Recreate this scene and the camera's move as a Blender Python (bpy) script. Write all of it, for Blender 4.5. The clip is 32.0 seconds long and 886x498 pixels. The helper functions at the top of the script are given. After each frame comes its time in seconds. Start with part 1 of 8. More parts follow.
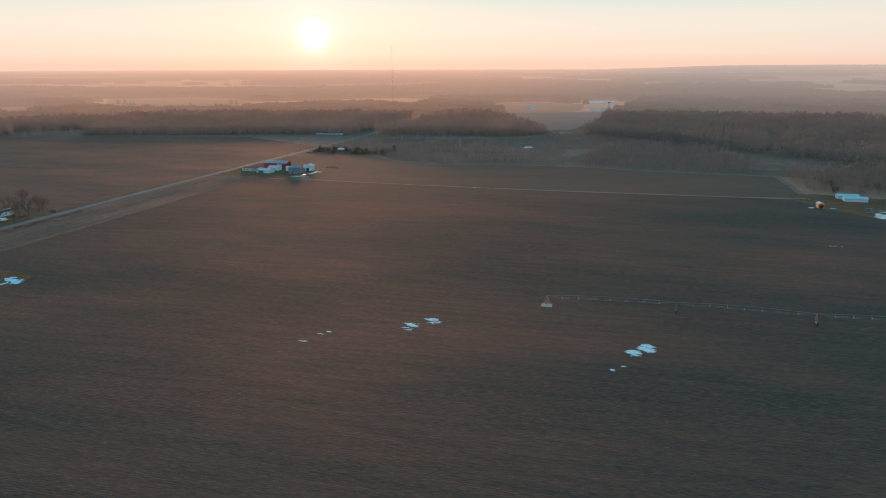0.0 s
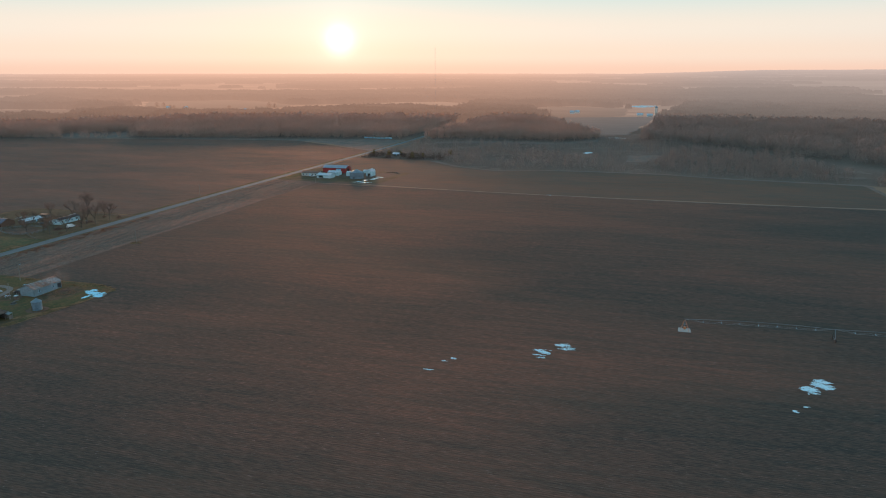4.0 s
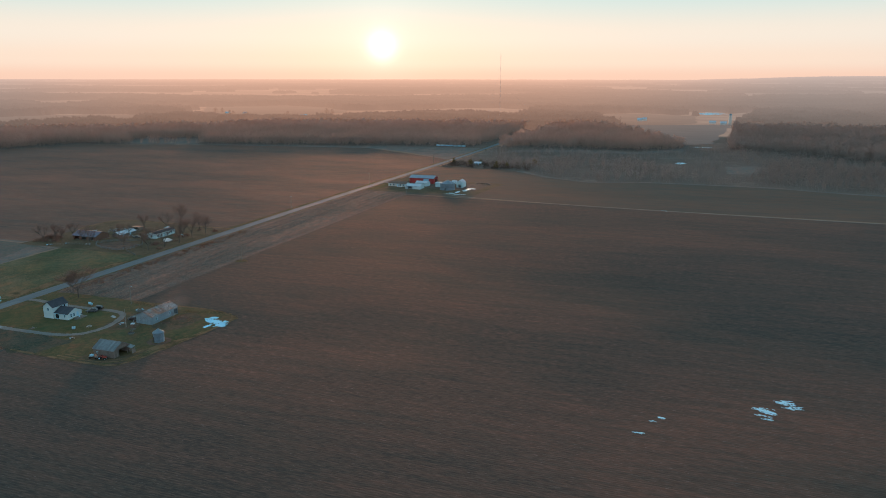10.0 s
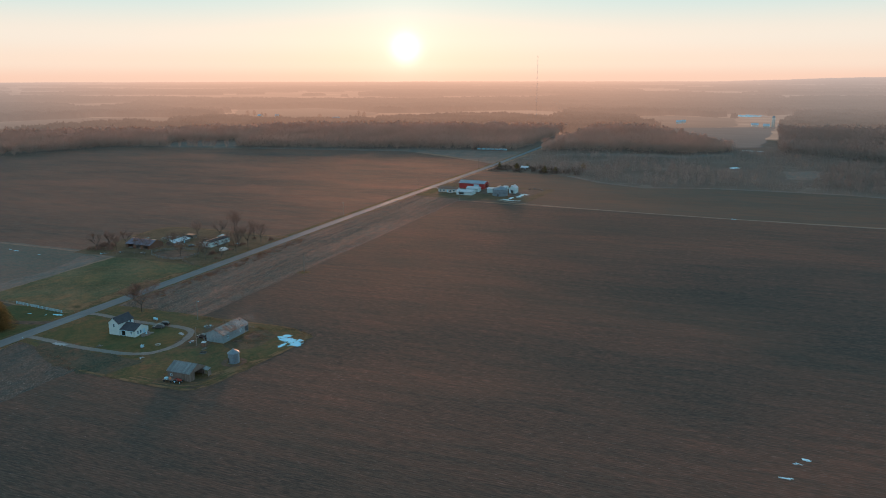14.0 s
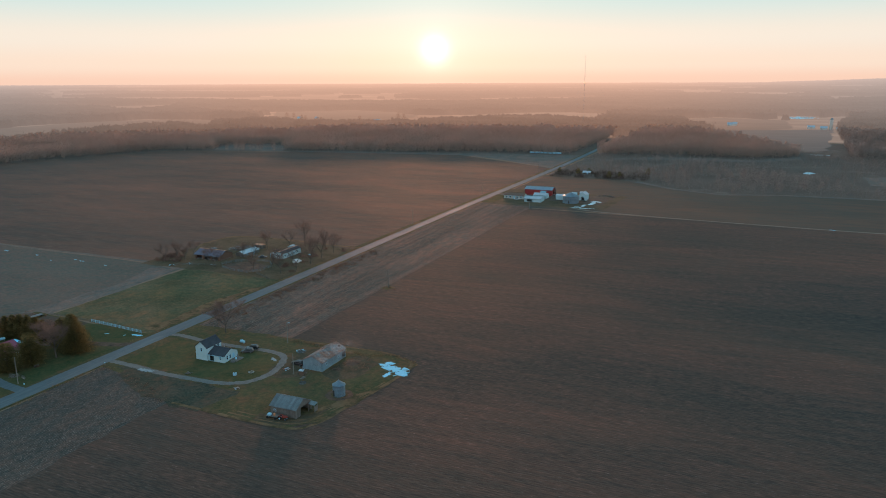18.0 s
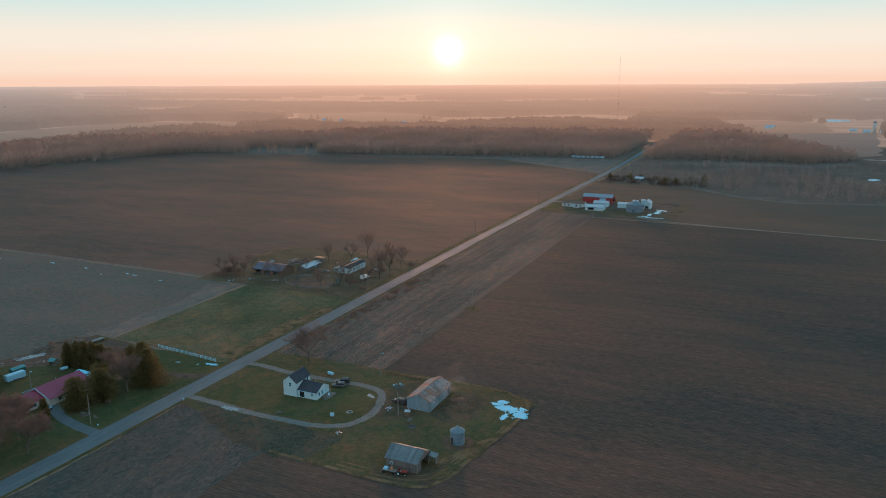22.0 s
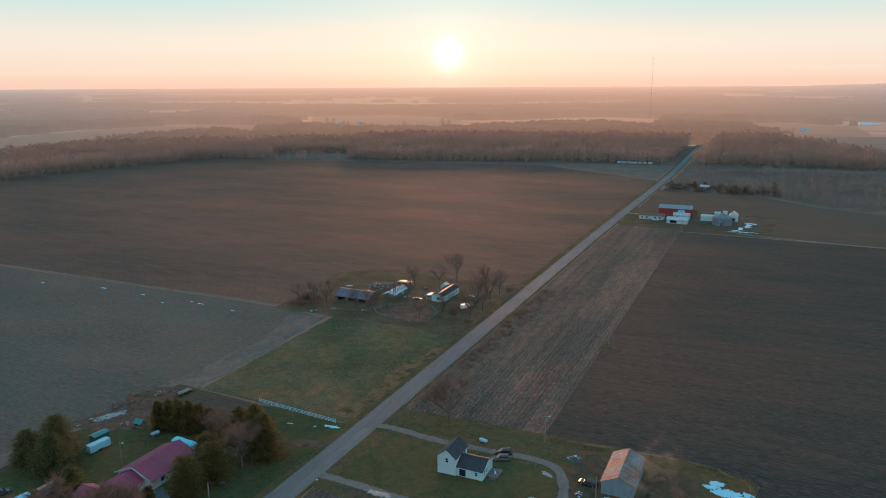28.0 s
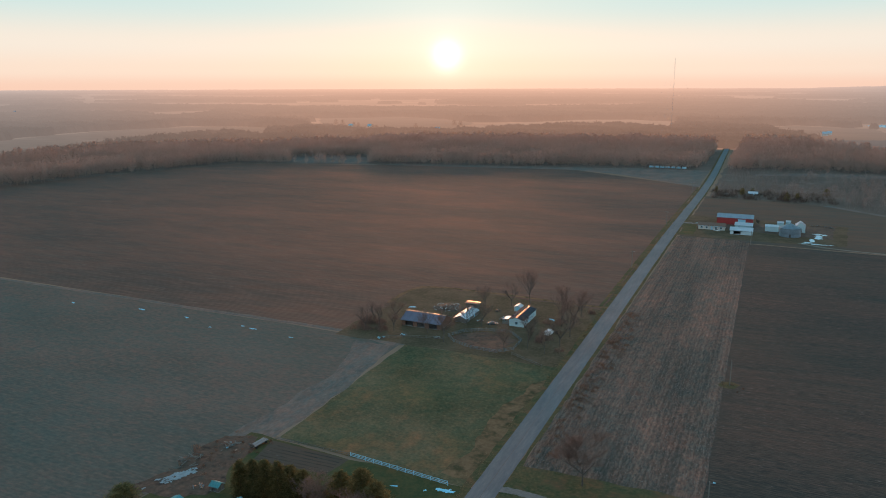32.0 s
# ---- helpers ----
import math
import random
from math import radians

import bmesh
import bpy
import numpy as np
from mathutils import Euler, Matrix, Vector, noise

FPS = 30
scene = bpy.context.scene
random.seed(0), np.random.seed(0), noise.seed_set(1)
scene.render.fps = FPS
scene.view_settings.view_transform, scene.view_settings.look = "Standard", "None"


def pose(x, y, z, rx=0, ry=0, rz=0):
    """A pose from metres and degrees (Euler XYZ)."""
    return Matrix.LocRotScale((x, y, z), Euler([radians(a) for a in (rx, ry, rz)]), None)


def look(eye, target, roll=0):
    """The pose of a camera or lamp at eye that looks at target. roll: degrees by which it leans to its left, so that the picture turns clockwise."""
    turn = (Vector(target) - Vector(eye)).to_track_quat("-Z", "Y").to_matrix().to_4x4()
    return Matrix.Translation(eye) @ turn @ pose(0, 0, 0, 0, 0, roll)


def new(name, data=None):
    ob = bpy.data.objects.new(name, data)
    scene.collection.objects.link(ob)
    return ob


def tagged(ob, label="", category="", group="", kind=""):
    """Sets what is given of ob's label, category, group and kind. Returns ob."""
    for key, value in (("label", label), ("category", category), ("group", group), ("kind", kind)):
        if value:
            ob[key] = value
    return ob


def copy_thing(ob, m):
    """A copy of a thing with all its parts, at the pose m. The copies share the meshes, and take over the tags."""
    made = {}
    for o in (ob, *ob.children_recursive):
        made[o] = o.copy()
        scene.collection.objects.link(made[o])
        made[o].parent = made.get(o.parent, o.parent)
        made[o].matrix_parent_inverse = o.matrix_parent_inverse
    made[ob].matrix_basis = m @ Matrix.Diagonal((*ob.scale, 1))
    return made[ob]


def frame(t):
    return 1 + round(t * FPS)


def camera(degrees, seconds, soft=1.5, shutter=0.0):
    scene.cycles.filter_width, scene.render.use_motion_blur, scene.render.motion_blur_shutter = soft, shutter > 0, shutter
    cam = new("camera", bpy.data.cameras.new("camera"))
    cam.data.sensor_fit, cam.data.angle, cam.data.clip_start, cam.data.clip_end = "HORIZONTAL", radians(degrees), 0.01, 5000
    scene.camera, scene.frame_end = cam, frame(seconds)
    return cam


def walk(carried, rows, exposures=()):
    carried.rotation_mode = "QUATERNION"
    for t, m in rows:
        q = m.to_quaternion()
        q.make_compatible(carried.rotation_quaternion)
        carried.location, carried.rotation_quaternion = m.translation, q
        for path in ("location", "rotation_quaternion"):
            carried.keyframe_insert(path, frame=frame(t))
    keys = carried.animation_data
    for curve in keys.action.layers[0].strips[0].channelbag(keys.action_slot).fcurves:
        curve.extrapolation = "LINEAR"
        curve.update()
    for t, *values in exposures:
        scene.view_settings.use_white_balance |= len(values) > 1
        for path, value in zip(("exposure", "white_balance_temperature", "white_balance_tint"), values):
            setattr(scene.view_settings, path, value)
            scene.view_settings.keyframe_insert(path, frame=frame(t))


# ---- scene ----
# x to the right of the country road, y along it towards the woods, z up; the road's middle is x = 0
cam = camera(62.83, 32.0, soft=1.0)
PATH = [  # seconds, eye, heading to the left of the road, pitch, lean
    (0, 386.37, -269.75, 100.00, 14.366, -14.118, 0.160),
    (1, 374.96, -265.14, 99.17, 14.730, -14.019, 0.064),
    (2, 363.07, -260.73, 98.55, 15.187, -13.949, 0.019),
    (3, 351.24, -256.48, 98.16, 15.692, -13.891, 0.019),
    (3.5, 345.66, -254.40, 98.01, 15.956, -13.844, 0.013),
    (5.5, 324.30, -246.07, 97.66, 17.104, -13.677, 0.023),
    (6, 319.03, -243.82, 97.57, 17.369, -13.649, 0.019),
    (7, 308.39, -239.33, 97.39, 17.990, -13.505, -0.021),
    (8, 298.18, -235.19, 97.38, 18.546, -13.423, 0.008),
    (9, 289.54, -231.84, 97.46, 18.936, -13.437, 0.047),
    (10, 281.72, -229.20, 97.51, 19.403, -13.354, -0.067),
    (11, 274.43, -226.75, 97.56, 19.844, -13.297, -0.146),
    (12, 267.06, -224.18, 97.66, 20.282, -13.264, -0.101),
    (13, 259.30, -221.40, 97.74, 20.717, -13.247, 0.034),
    (14, 250.87, -218.73, 97.78, 21.221, -13.202, 0.091),
    (14.5, 246.44, -217.23, 97.79, 21.484, -13.179, 0.111),
    (16.5, 226.89, -210.05, 97.88, 22.645, -13.138, 0.236),
    (17, 221.61, -208.41, 97.86, 22.918, -13.113, 0.244),
    (18, 210.88, -204.92, 97.84, 23.477, -13.068, 0.253),
    (19, 199.96, -201.30, 97.88, 24.042, -13.042, 0.237),
    (20, 188.95, -198.00, 98.01, 24.406, -13.021, 0.207),
    (21, 178.37, -194.61, 98.17, 24.495, -12.999, 0.199),
    (22, 167.90, -191.03, 98.31, 24.521, -12.952, 0.217),
    (23, 157.43, -187.31, 98.44, 24.618, -12.914, 0.219),
    (24, 146.96, -183.50, 98.60, 24.649, -12.891, 0.176),
    (24.5, 141.61, -181.67, 98.66, 24.646, -12.884, 0.159),
    (26.5, 119.44, -174.96, 98.62, 24.562, -12.849, 0.221),
    (27, 113.98, -173.10, 98.59, 24.544, -12.818, 0.246),
    (28, 103.04, -169.22, 98.49, 24.531, -12.777, 0.271),
    (29, 92.07, -164.92, 98.43, 24.487, -12.755, 0.248),
    (30, 80.73, -160.50, 98.41, 24.459, -12.724, 0.214),
    (31, 69.39, -156.10, 98.41, 24.382, -12.687, 0.204),
    (32, 57.96, -152.02, 98.37, 24.377, -12.662, 0.173),
]


def eye_pose(x, y, z, yaw, pitch, lean):
    a, b = radians(yaw), radians(pitch)
    ahead = Vector((-math.sin(a) * math.cos(b), math.cos(a) * math.cos(b), math.sin(b)))
    return look((x, y, z), Vector((x, y, z)) + ahead, -lean)


walk(cam, [(t, eye_pose(*row)) for t, *row in PATH], exposures=[(0.0, 0.12, 6500, 15), (32.0, 0.12, 6500, 15)])

# ---- sky and sun ----
SUN_AZ, SUN_EL = radians(24.04), radians(2.3)  # to the left of the road, above the level
TO_SUN = Vector((-math.sin(SUN_AZ) * math.cos(SUN_EL), math.cos(SUN_AZ) * math.cos(SUN_EL), math.sin(SUN_EL)))
lamp = bpy.data.lights.new("sun", "SUN")
lamp.energy, lamp.angle, lamp.color = 2.6, radians(12.0), (1.0, 0.42, 0.20)
sun = new("sun", lamp)
sun.matrix_world = look((0, 0, 300), Vector((0, 0, 300)) - TO_SUN - Vector((0, 0, 0.012)))

world = bpy.data.worlds.new("evening_sky")
scene.world = world
world.use_nodes = True
wn, wl = world.node_tree.nodes, world.node_tree.links
wn.clear()


def wmath(op, a, b=None, clamp=False):
    n = wn.new("ShaderNodeMath")
    n.operation, n.use_clamp = op, clamp
    for i, v in enumerate((a, b)):
        if v is None:
            continue
        if isinstance(v, (int, float)):
            n.inputs[i].default_value = v
        else:
            wl.new(v, n.inputs[i])
    return n.outputs[0]


coord = wn.new("ShaderNodeTexCoord")
unit = wn.new("ShaderNodeVectorMath")
unit.operation = "NORMALIZE"
wl.new(coord.outputs["Generated"], unit.inputs[0])
split = wn.new("ShaderNodeSeparateXYZ")
wl.new(unit.outputs[0], split.inputs[0])
dotn = wn.new("ShaderNodeVectorMath")
dotn.operation = "DOT_PRODUCT"
wl.new(unit.outputs[0], dotn.inputs[0])
dotn.inputs[1].default_value = TO_SUN
toward = dotn.outputs["Value"]


def wramp(value, stops):
    r = wn.new("ShaderNodeValToRGB")
    r.color_ramp.interpolation = "EASE"
    el = r.color_ramp.elements
    while len(el) < len(stops):
        el.new(0.5)
    for e, (p, c) in zip(el, stops):
        e.position, e.color = p, (*c, 1)
    wl.new(value, r.inputs[0])
    return r.outputs[0]


height = wmath("MAXIMUM", split.outputs[2], 0.0)
near_sun = wramp(height, [(0.0, (0.94, 0.65, 0.49)), (0.02, (0.94, 0.77, 0.61)), (0.052, (0.90, 0.83, 0.70)), (0.105, (0.62, 0.80, 0.76)), (0.18, (0.40, 0.68, 0.75)), (0.45, (0.22, 0.50, 0.63)), (1.0, (0.165, 0.40, 0.54))])
off_sun = wramp(height, [(0.0, (0.60, 0.56, 0.58)), (0.10, (0.76, 0.72, 0.76)), (0.3, (0.46, 0.68, 0.78)), (1.0, (0.165, 0.40, 0.54))])
side = wmath("MULTIPLY_ADD", toward, 0.75)
wn[-1].inputs[2].default_value = 0.36
wn[-1].use_clamp = True
mix = wn.new("ShaderNodeMix")
mix.data_type = "RGBA"
wl.new(side, mix.inputs[0])
wl.new(off_sun, mix.inputs[6])
wl.new(near_sun, mix.inputs[7])
angle = wmath("ARCCOSINE", wmath("MINIMUM", toward, 1.0))
halo = wmath("EXPONENT", wmath("MULTIPLY", angle, -30.0))
core = wmath("EXPONENT", wmath("MULTIPLY", wmath("POWER", wmath("DIVIDE", angle, 0.0175), 2.4), -1.0))
glow = wn.new("ShaderNodeBackground")
glow.inputs[0].default_value = (0.92, 0.97, 0.92, 1)
wl.new(wmath("ADD", wmath("MULTIPLY", halo, 0.17), wmath("MULTIPLY", core, 0.5)), glow.inputs[1])
veil = wn.new("ShaderNodeBackground")
wl.new(mix.outputs[2], veil.inputs[0])
veil.inputs[1].default_value = 0.91
sky = wn.new("ShaderNodeTexSky")
sky.sky_type, sky.sun_disc = "NISHITA", False
sky.sun_elevation, sky.sun_rotation, sky.altitude, sky.dust_density = SUN_EL, -SUN_AZ, 250, 2.0
air = wn.new("ShaderNodeBackground")
wl.new(sky.outputs[0], air.inputs[0])
air.inputs[1].default_value = 0.006
add1, add2 = wn.new("ShaderNodeAddShader"), wn.new("ShaderNodeAddShader")
wl.new(glow.outputs[0], add1.inputs[0])
wl.new(veil.outputs[0], add1.inputs[1])
wl.new(add1.outputs[0], add2.inputs[0])
wl.new(air.outputs[0], add2.inputs[1])
wl.new(add2.outputs[0], wn.new("ShaderNodeOutputWorld").inputs[0])

# ---- materials ----
def mat(name, a, b, big=0.05, small=1.0, stretch=(1, 1, 1), c=None, amount=0.5, rough=0.85, metal=0.0, bump=0.0, gloss=0.5, rand=0.0, island=0.0, thin=0.0, local=False, sharp=0.15, shift=0.0, fleck=None, rows=None, blotch=()):
    """Two colours in broad patches and a third in fine grain; stretch below 1 draws the grain out along that axis. thin: light that passes through."""
    m = bpy.data.materials.new(name)
    m.use_nodes = True
    t = m.node_tree
    n, l = t.nodes, t.links
    bs = n["Principled BSDF"]
    if local:
        src = n.new("ShaderNodeTexCoord").outputs["Object"]
    else:
        src = n.new("ShaderNodeNewGeometry").outputs["Position"]

    def tex(scale, st, detail=5.0):
        mp = n.new("ShaderNodeMapping")
        mp.inputs["Scale"].default_value = [scale * s for s in st]
        mp.inputs["Location"].default_value = (shift, shift * 0.7, 0)
        l.new(src, mp.inputs[0])
        x = n.new("ShaderNodeTexNoise")
        x.inputs["Scale"].default_value, x.inputs["Detail"].default_value, x.inputs["Roughness"].default_value = 1.0, detail, 0.6
        l.new(mp.outputs[0], x.inputs[0])
        return x.outputs[0]

    def spread(v, lo, hi):
        r = n.new("ShaderNodeMapRange")
        r.inputs[1].default_value, r.inputs[2].default_value = lo, hi
        l.new(v, r.inputs[0])
        return r.outputs[0]

    def blend(f, p, q, kind="MIX"):
        x = n.new("ShaderNodeMix")
        x.data_type, x.blend_type = "RGBA", kind
        for sock, v in ((x.inputs[0], f), (x.inputs[6], p), (x.inputs[7], q)):
            if isinstance(v, (int, float)):
                sock.default_value = v
            elif isinstance(v, tuple):
                sock.default_value = (*v, 1)
            else:
                l.new(v, sock)
        return x.outputs[2]

    half = tuple(0.35 + 0.65 * s for s in stretch)
    col = blend(spread(tex(big, half, 6.0), 0.5 - sharp, 0.5 + sharp), a, b)
    grain = tex(small, stretch)
    f = spread(grain, 0.42, 0.72)
    fac = n.new("ShaderNodeMath")
    fac.operation = "MULTIPLY"
    l.new(f, fac.inputs[0])
    fac.inputs[1].default_value = amount
    col = blend(fac.outputs[0], col, c if c else tuple(min(1, 1.7 * v) for v in b))
    if fleck:
        col = blend(spread(tex(fleck[1], fleck[2], 7.0), fleck[3], fleck[3] + (fleck[4] if len(fleck) > 4 else 0.14)), col, fleck[0])
    for scale, st, cool, warm in blotch:
        col = blend(1.0, col, blend(spread(tex(scale, st, 9.0), 0.38, 0.62), cool, warm), "MULTIPLY")
    if rows:
        gap, across, low, high = rows
        wave = n.new("ShaderNodeTexWave")
        wave.bands_direction = across
        wave.inputs["Scale"].default_value = 0.314159 / gap
        wave.inputs["Distortion"].default_value, wave.inputs["Detail"].default_value = 3.5, 4.0
        wave.inputs["Detail Scale"].default_value, wave.inputs["Detail Roughness"].default_value = 0.35, 0.6
        l.new(src, wave.inputs[0])
        tone = n.new("ShaderNodeMapRange")
        tone.inputs[3].default_value, tone.inputs[4].default_value = low, high
        l.new(wave.outputs["Fac"], tone.inputs[0])
        grey = n.new("ShaderNodeCombineColor")
        for i in range(3):
            l.new(tone.outputs[0], grey.inputs[i])
        col = blend(1.0, col, grey.outputs[0], "MULTIPLY")
    if rand or island:
        if rand:
            r = n.new("ShaderNodeObjectInfo").outputs["Random"]
        else:
            r = n.new("ShaderNodeNewGeometry").outputs["Random Per Island"]
        k = n.new("ShaderNodeMapRange")
        k.inputs[3].default_value, k.inputs[4].default_value = 1 - (rand or island), 1 + (rand or island)
        l.new(r, k.inputs[0])
        g = n.new("ShaderNodeCombineColor")
        for i in range(3):
            l.new(k.outputs[0], g.inputs[i])
        col = blend(1.0, col, g.outputs[0], "MULTIPLY")
    l.new(col, bs.inputs["Base Color"])
    bs.inputs["Roughness"].default_value = rough
    bs.inputs["Metallic"].default_value = metal
    bs.inputs["Specular IOR Level"].default_value = gloss
    if bump:
        bp = n.new("ShaderNodeBump")
        bp.inputs["Strength"].default_value, bp.inputs["Distance"].default_value = 0.7, bump
        l.new(grain, bp.inputs["Height"])
        l.new(bp.outputs[0], bs.inputs["Normal"])
    if thin:
        tr = n.new("ShaderNodeBsdfTranslucent")
        l.new(col, tr.inputs[0])
        mx = n.new("ShaderNodeMixShader")
        mx.inputs[0].default_value = thin
        l.new(bs.outputs[0], mx.inputs[1])
        l.new(tr.outputs[0], mx.inputs[2])
        l.new(mx.outputs[0], n["Material Output"].inputs[0])
    return m


def haze_backdrop_mat(name, dark_near, pale_near):
    """The far distance with painted, glowing haze, which fades towards the colour of the air at the skyline."""
    m = bpy.data.materials.new(name)
    m.use_nodes = True
    n, l = m.node_tree.nodes, m.node_tree.links
    bs = n["Principled BSDF"]
    pos = n.new("ShaderNodeNewGeometry").outputs["Position"]

    def patches(scale, lo, hi):
        mp = n.new("ShaderNodeMapping")
        mp.inputs["Scale"].default_value = scale
        mp.inputs["Rotation"].default_value = (0, 0, -0.35)
        l.new(pos, mp.inputs[0])
        x = n.new("ShaderNodeTexNoise")
        x.inputs["Scale"].default_value, x.inputs["Detail"].default_value = 1.0, 4.0
        l.new(mp.outputs[0], x.inputs[0])
        band = n.new("ShaderNodeMapRange")
        band.inputs[1].default_value, band.inputs[2].default_value = lo, hi
        l.new(x.outputs[0], band.inputs[0])
        return band.outputs[0]

    def two(f, p, q, kind="MIX"):
        k = n.new("ShaderNodeMix")
        k.data_type, k.blend_type = "RGBA", kind
        for sock, v in ((k.inputs[0], f), (k.inputs[6], p), (k.inputs[7], q)):
            if isinstance(v, tuple):
                sock.default_value = (*v, 1)
            elif isinstance(v, float):
                sock.default_value = v
            else:
                l.new(v, sock)
        return k.outputs[2]

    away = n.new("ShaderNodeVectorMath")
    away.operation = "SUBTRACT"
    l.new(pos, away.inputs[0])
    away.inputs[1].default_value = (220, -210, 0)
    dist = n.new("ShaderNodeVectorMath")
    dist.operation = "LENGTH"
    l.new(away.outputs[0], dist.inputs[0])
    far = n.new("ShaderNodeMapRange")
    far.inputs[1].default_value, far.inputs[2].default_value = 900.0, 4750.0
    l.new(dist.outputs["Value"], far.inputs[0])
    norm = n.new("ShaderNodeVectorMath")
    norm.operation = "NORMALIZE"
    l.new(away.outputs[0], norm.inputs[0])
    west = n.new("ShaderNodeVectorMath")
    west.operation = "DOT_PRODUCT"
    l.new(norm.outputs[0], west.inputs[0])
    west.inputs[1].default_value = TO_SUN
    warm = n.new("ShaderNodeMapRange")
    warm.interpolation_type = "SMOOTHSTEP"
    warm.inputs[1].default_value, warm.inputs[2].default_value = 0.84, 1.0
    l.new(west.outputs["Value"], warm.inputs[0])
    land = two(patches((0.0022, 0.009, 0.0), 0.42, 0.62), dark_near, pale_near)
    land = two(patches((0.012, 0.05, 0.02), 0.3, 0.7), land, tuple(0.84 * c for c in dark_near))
    # Haze painted by distance, and a warm glow painted towards the sun, as emission.
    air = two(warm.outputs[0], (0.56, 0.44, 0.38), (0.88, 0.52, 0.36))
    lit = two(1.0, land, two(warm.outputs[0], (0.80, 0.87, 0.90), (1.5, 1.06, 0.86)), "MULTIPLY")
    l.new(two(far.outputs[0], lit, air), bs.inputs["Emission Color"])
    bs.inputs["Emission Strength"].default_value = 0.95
    bs.inputs["Base Color"].default_value = (0.06, 0.045, 0.036, 1)
    bs.inputs["Roughness"].default_value, bs.inputs["Specular IOR Level"].default_value = 1.0, 0.0
    return m


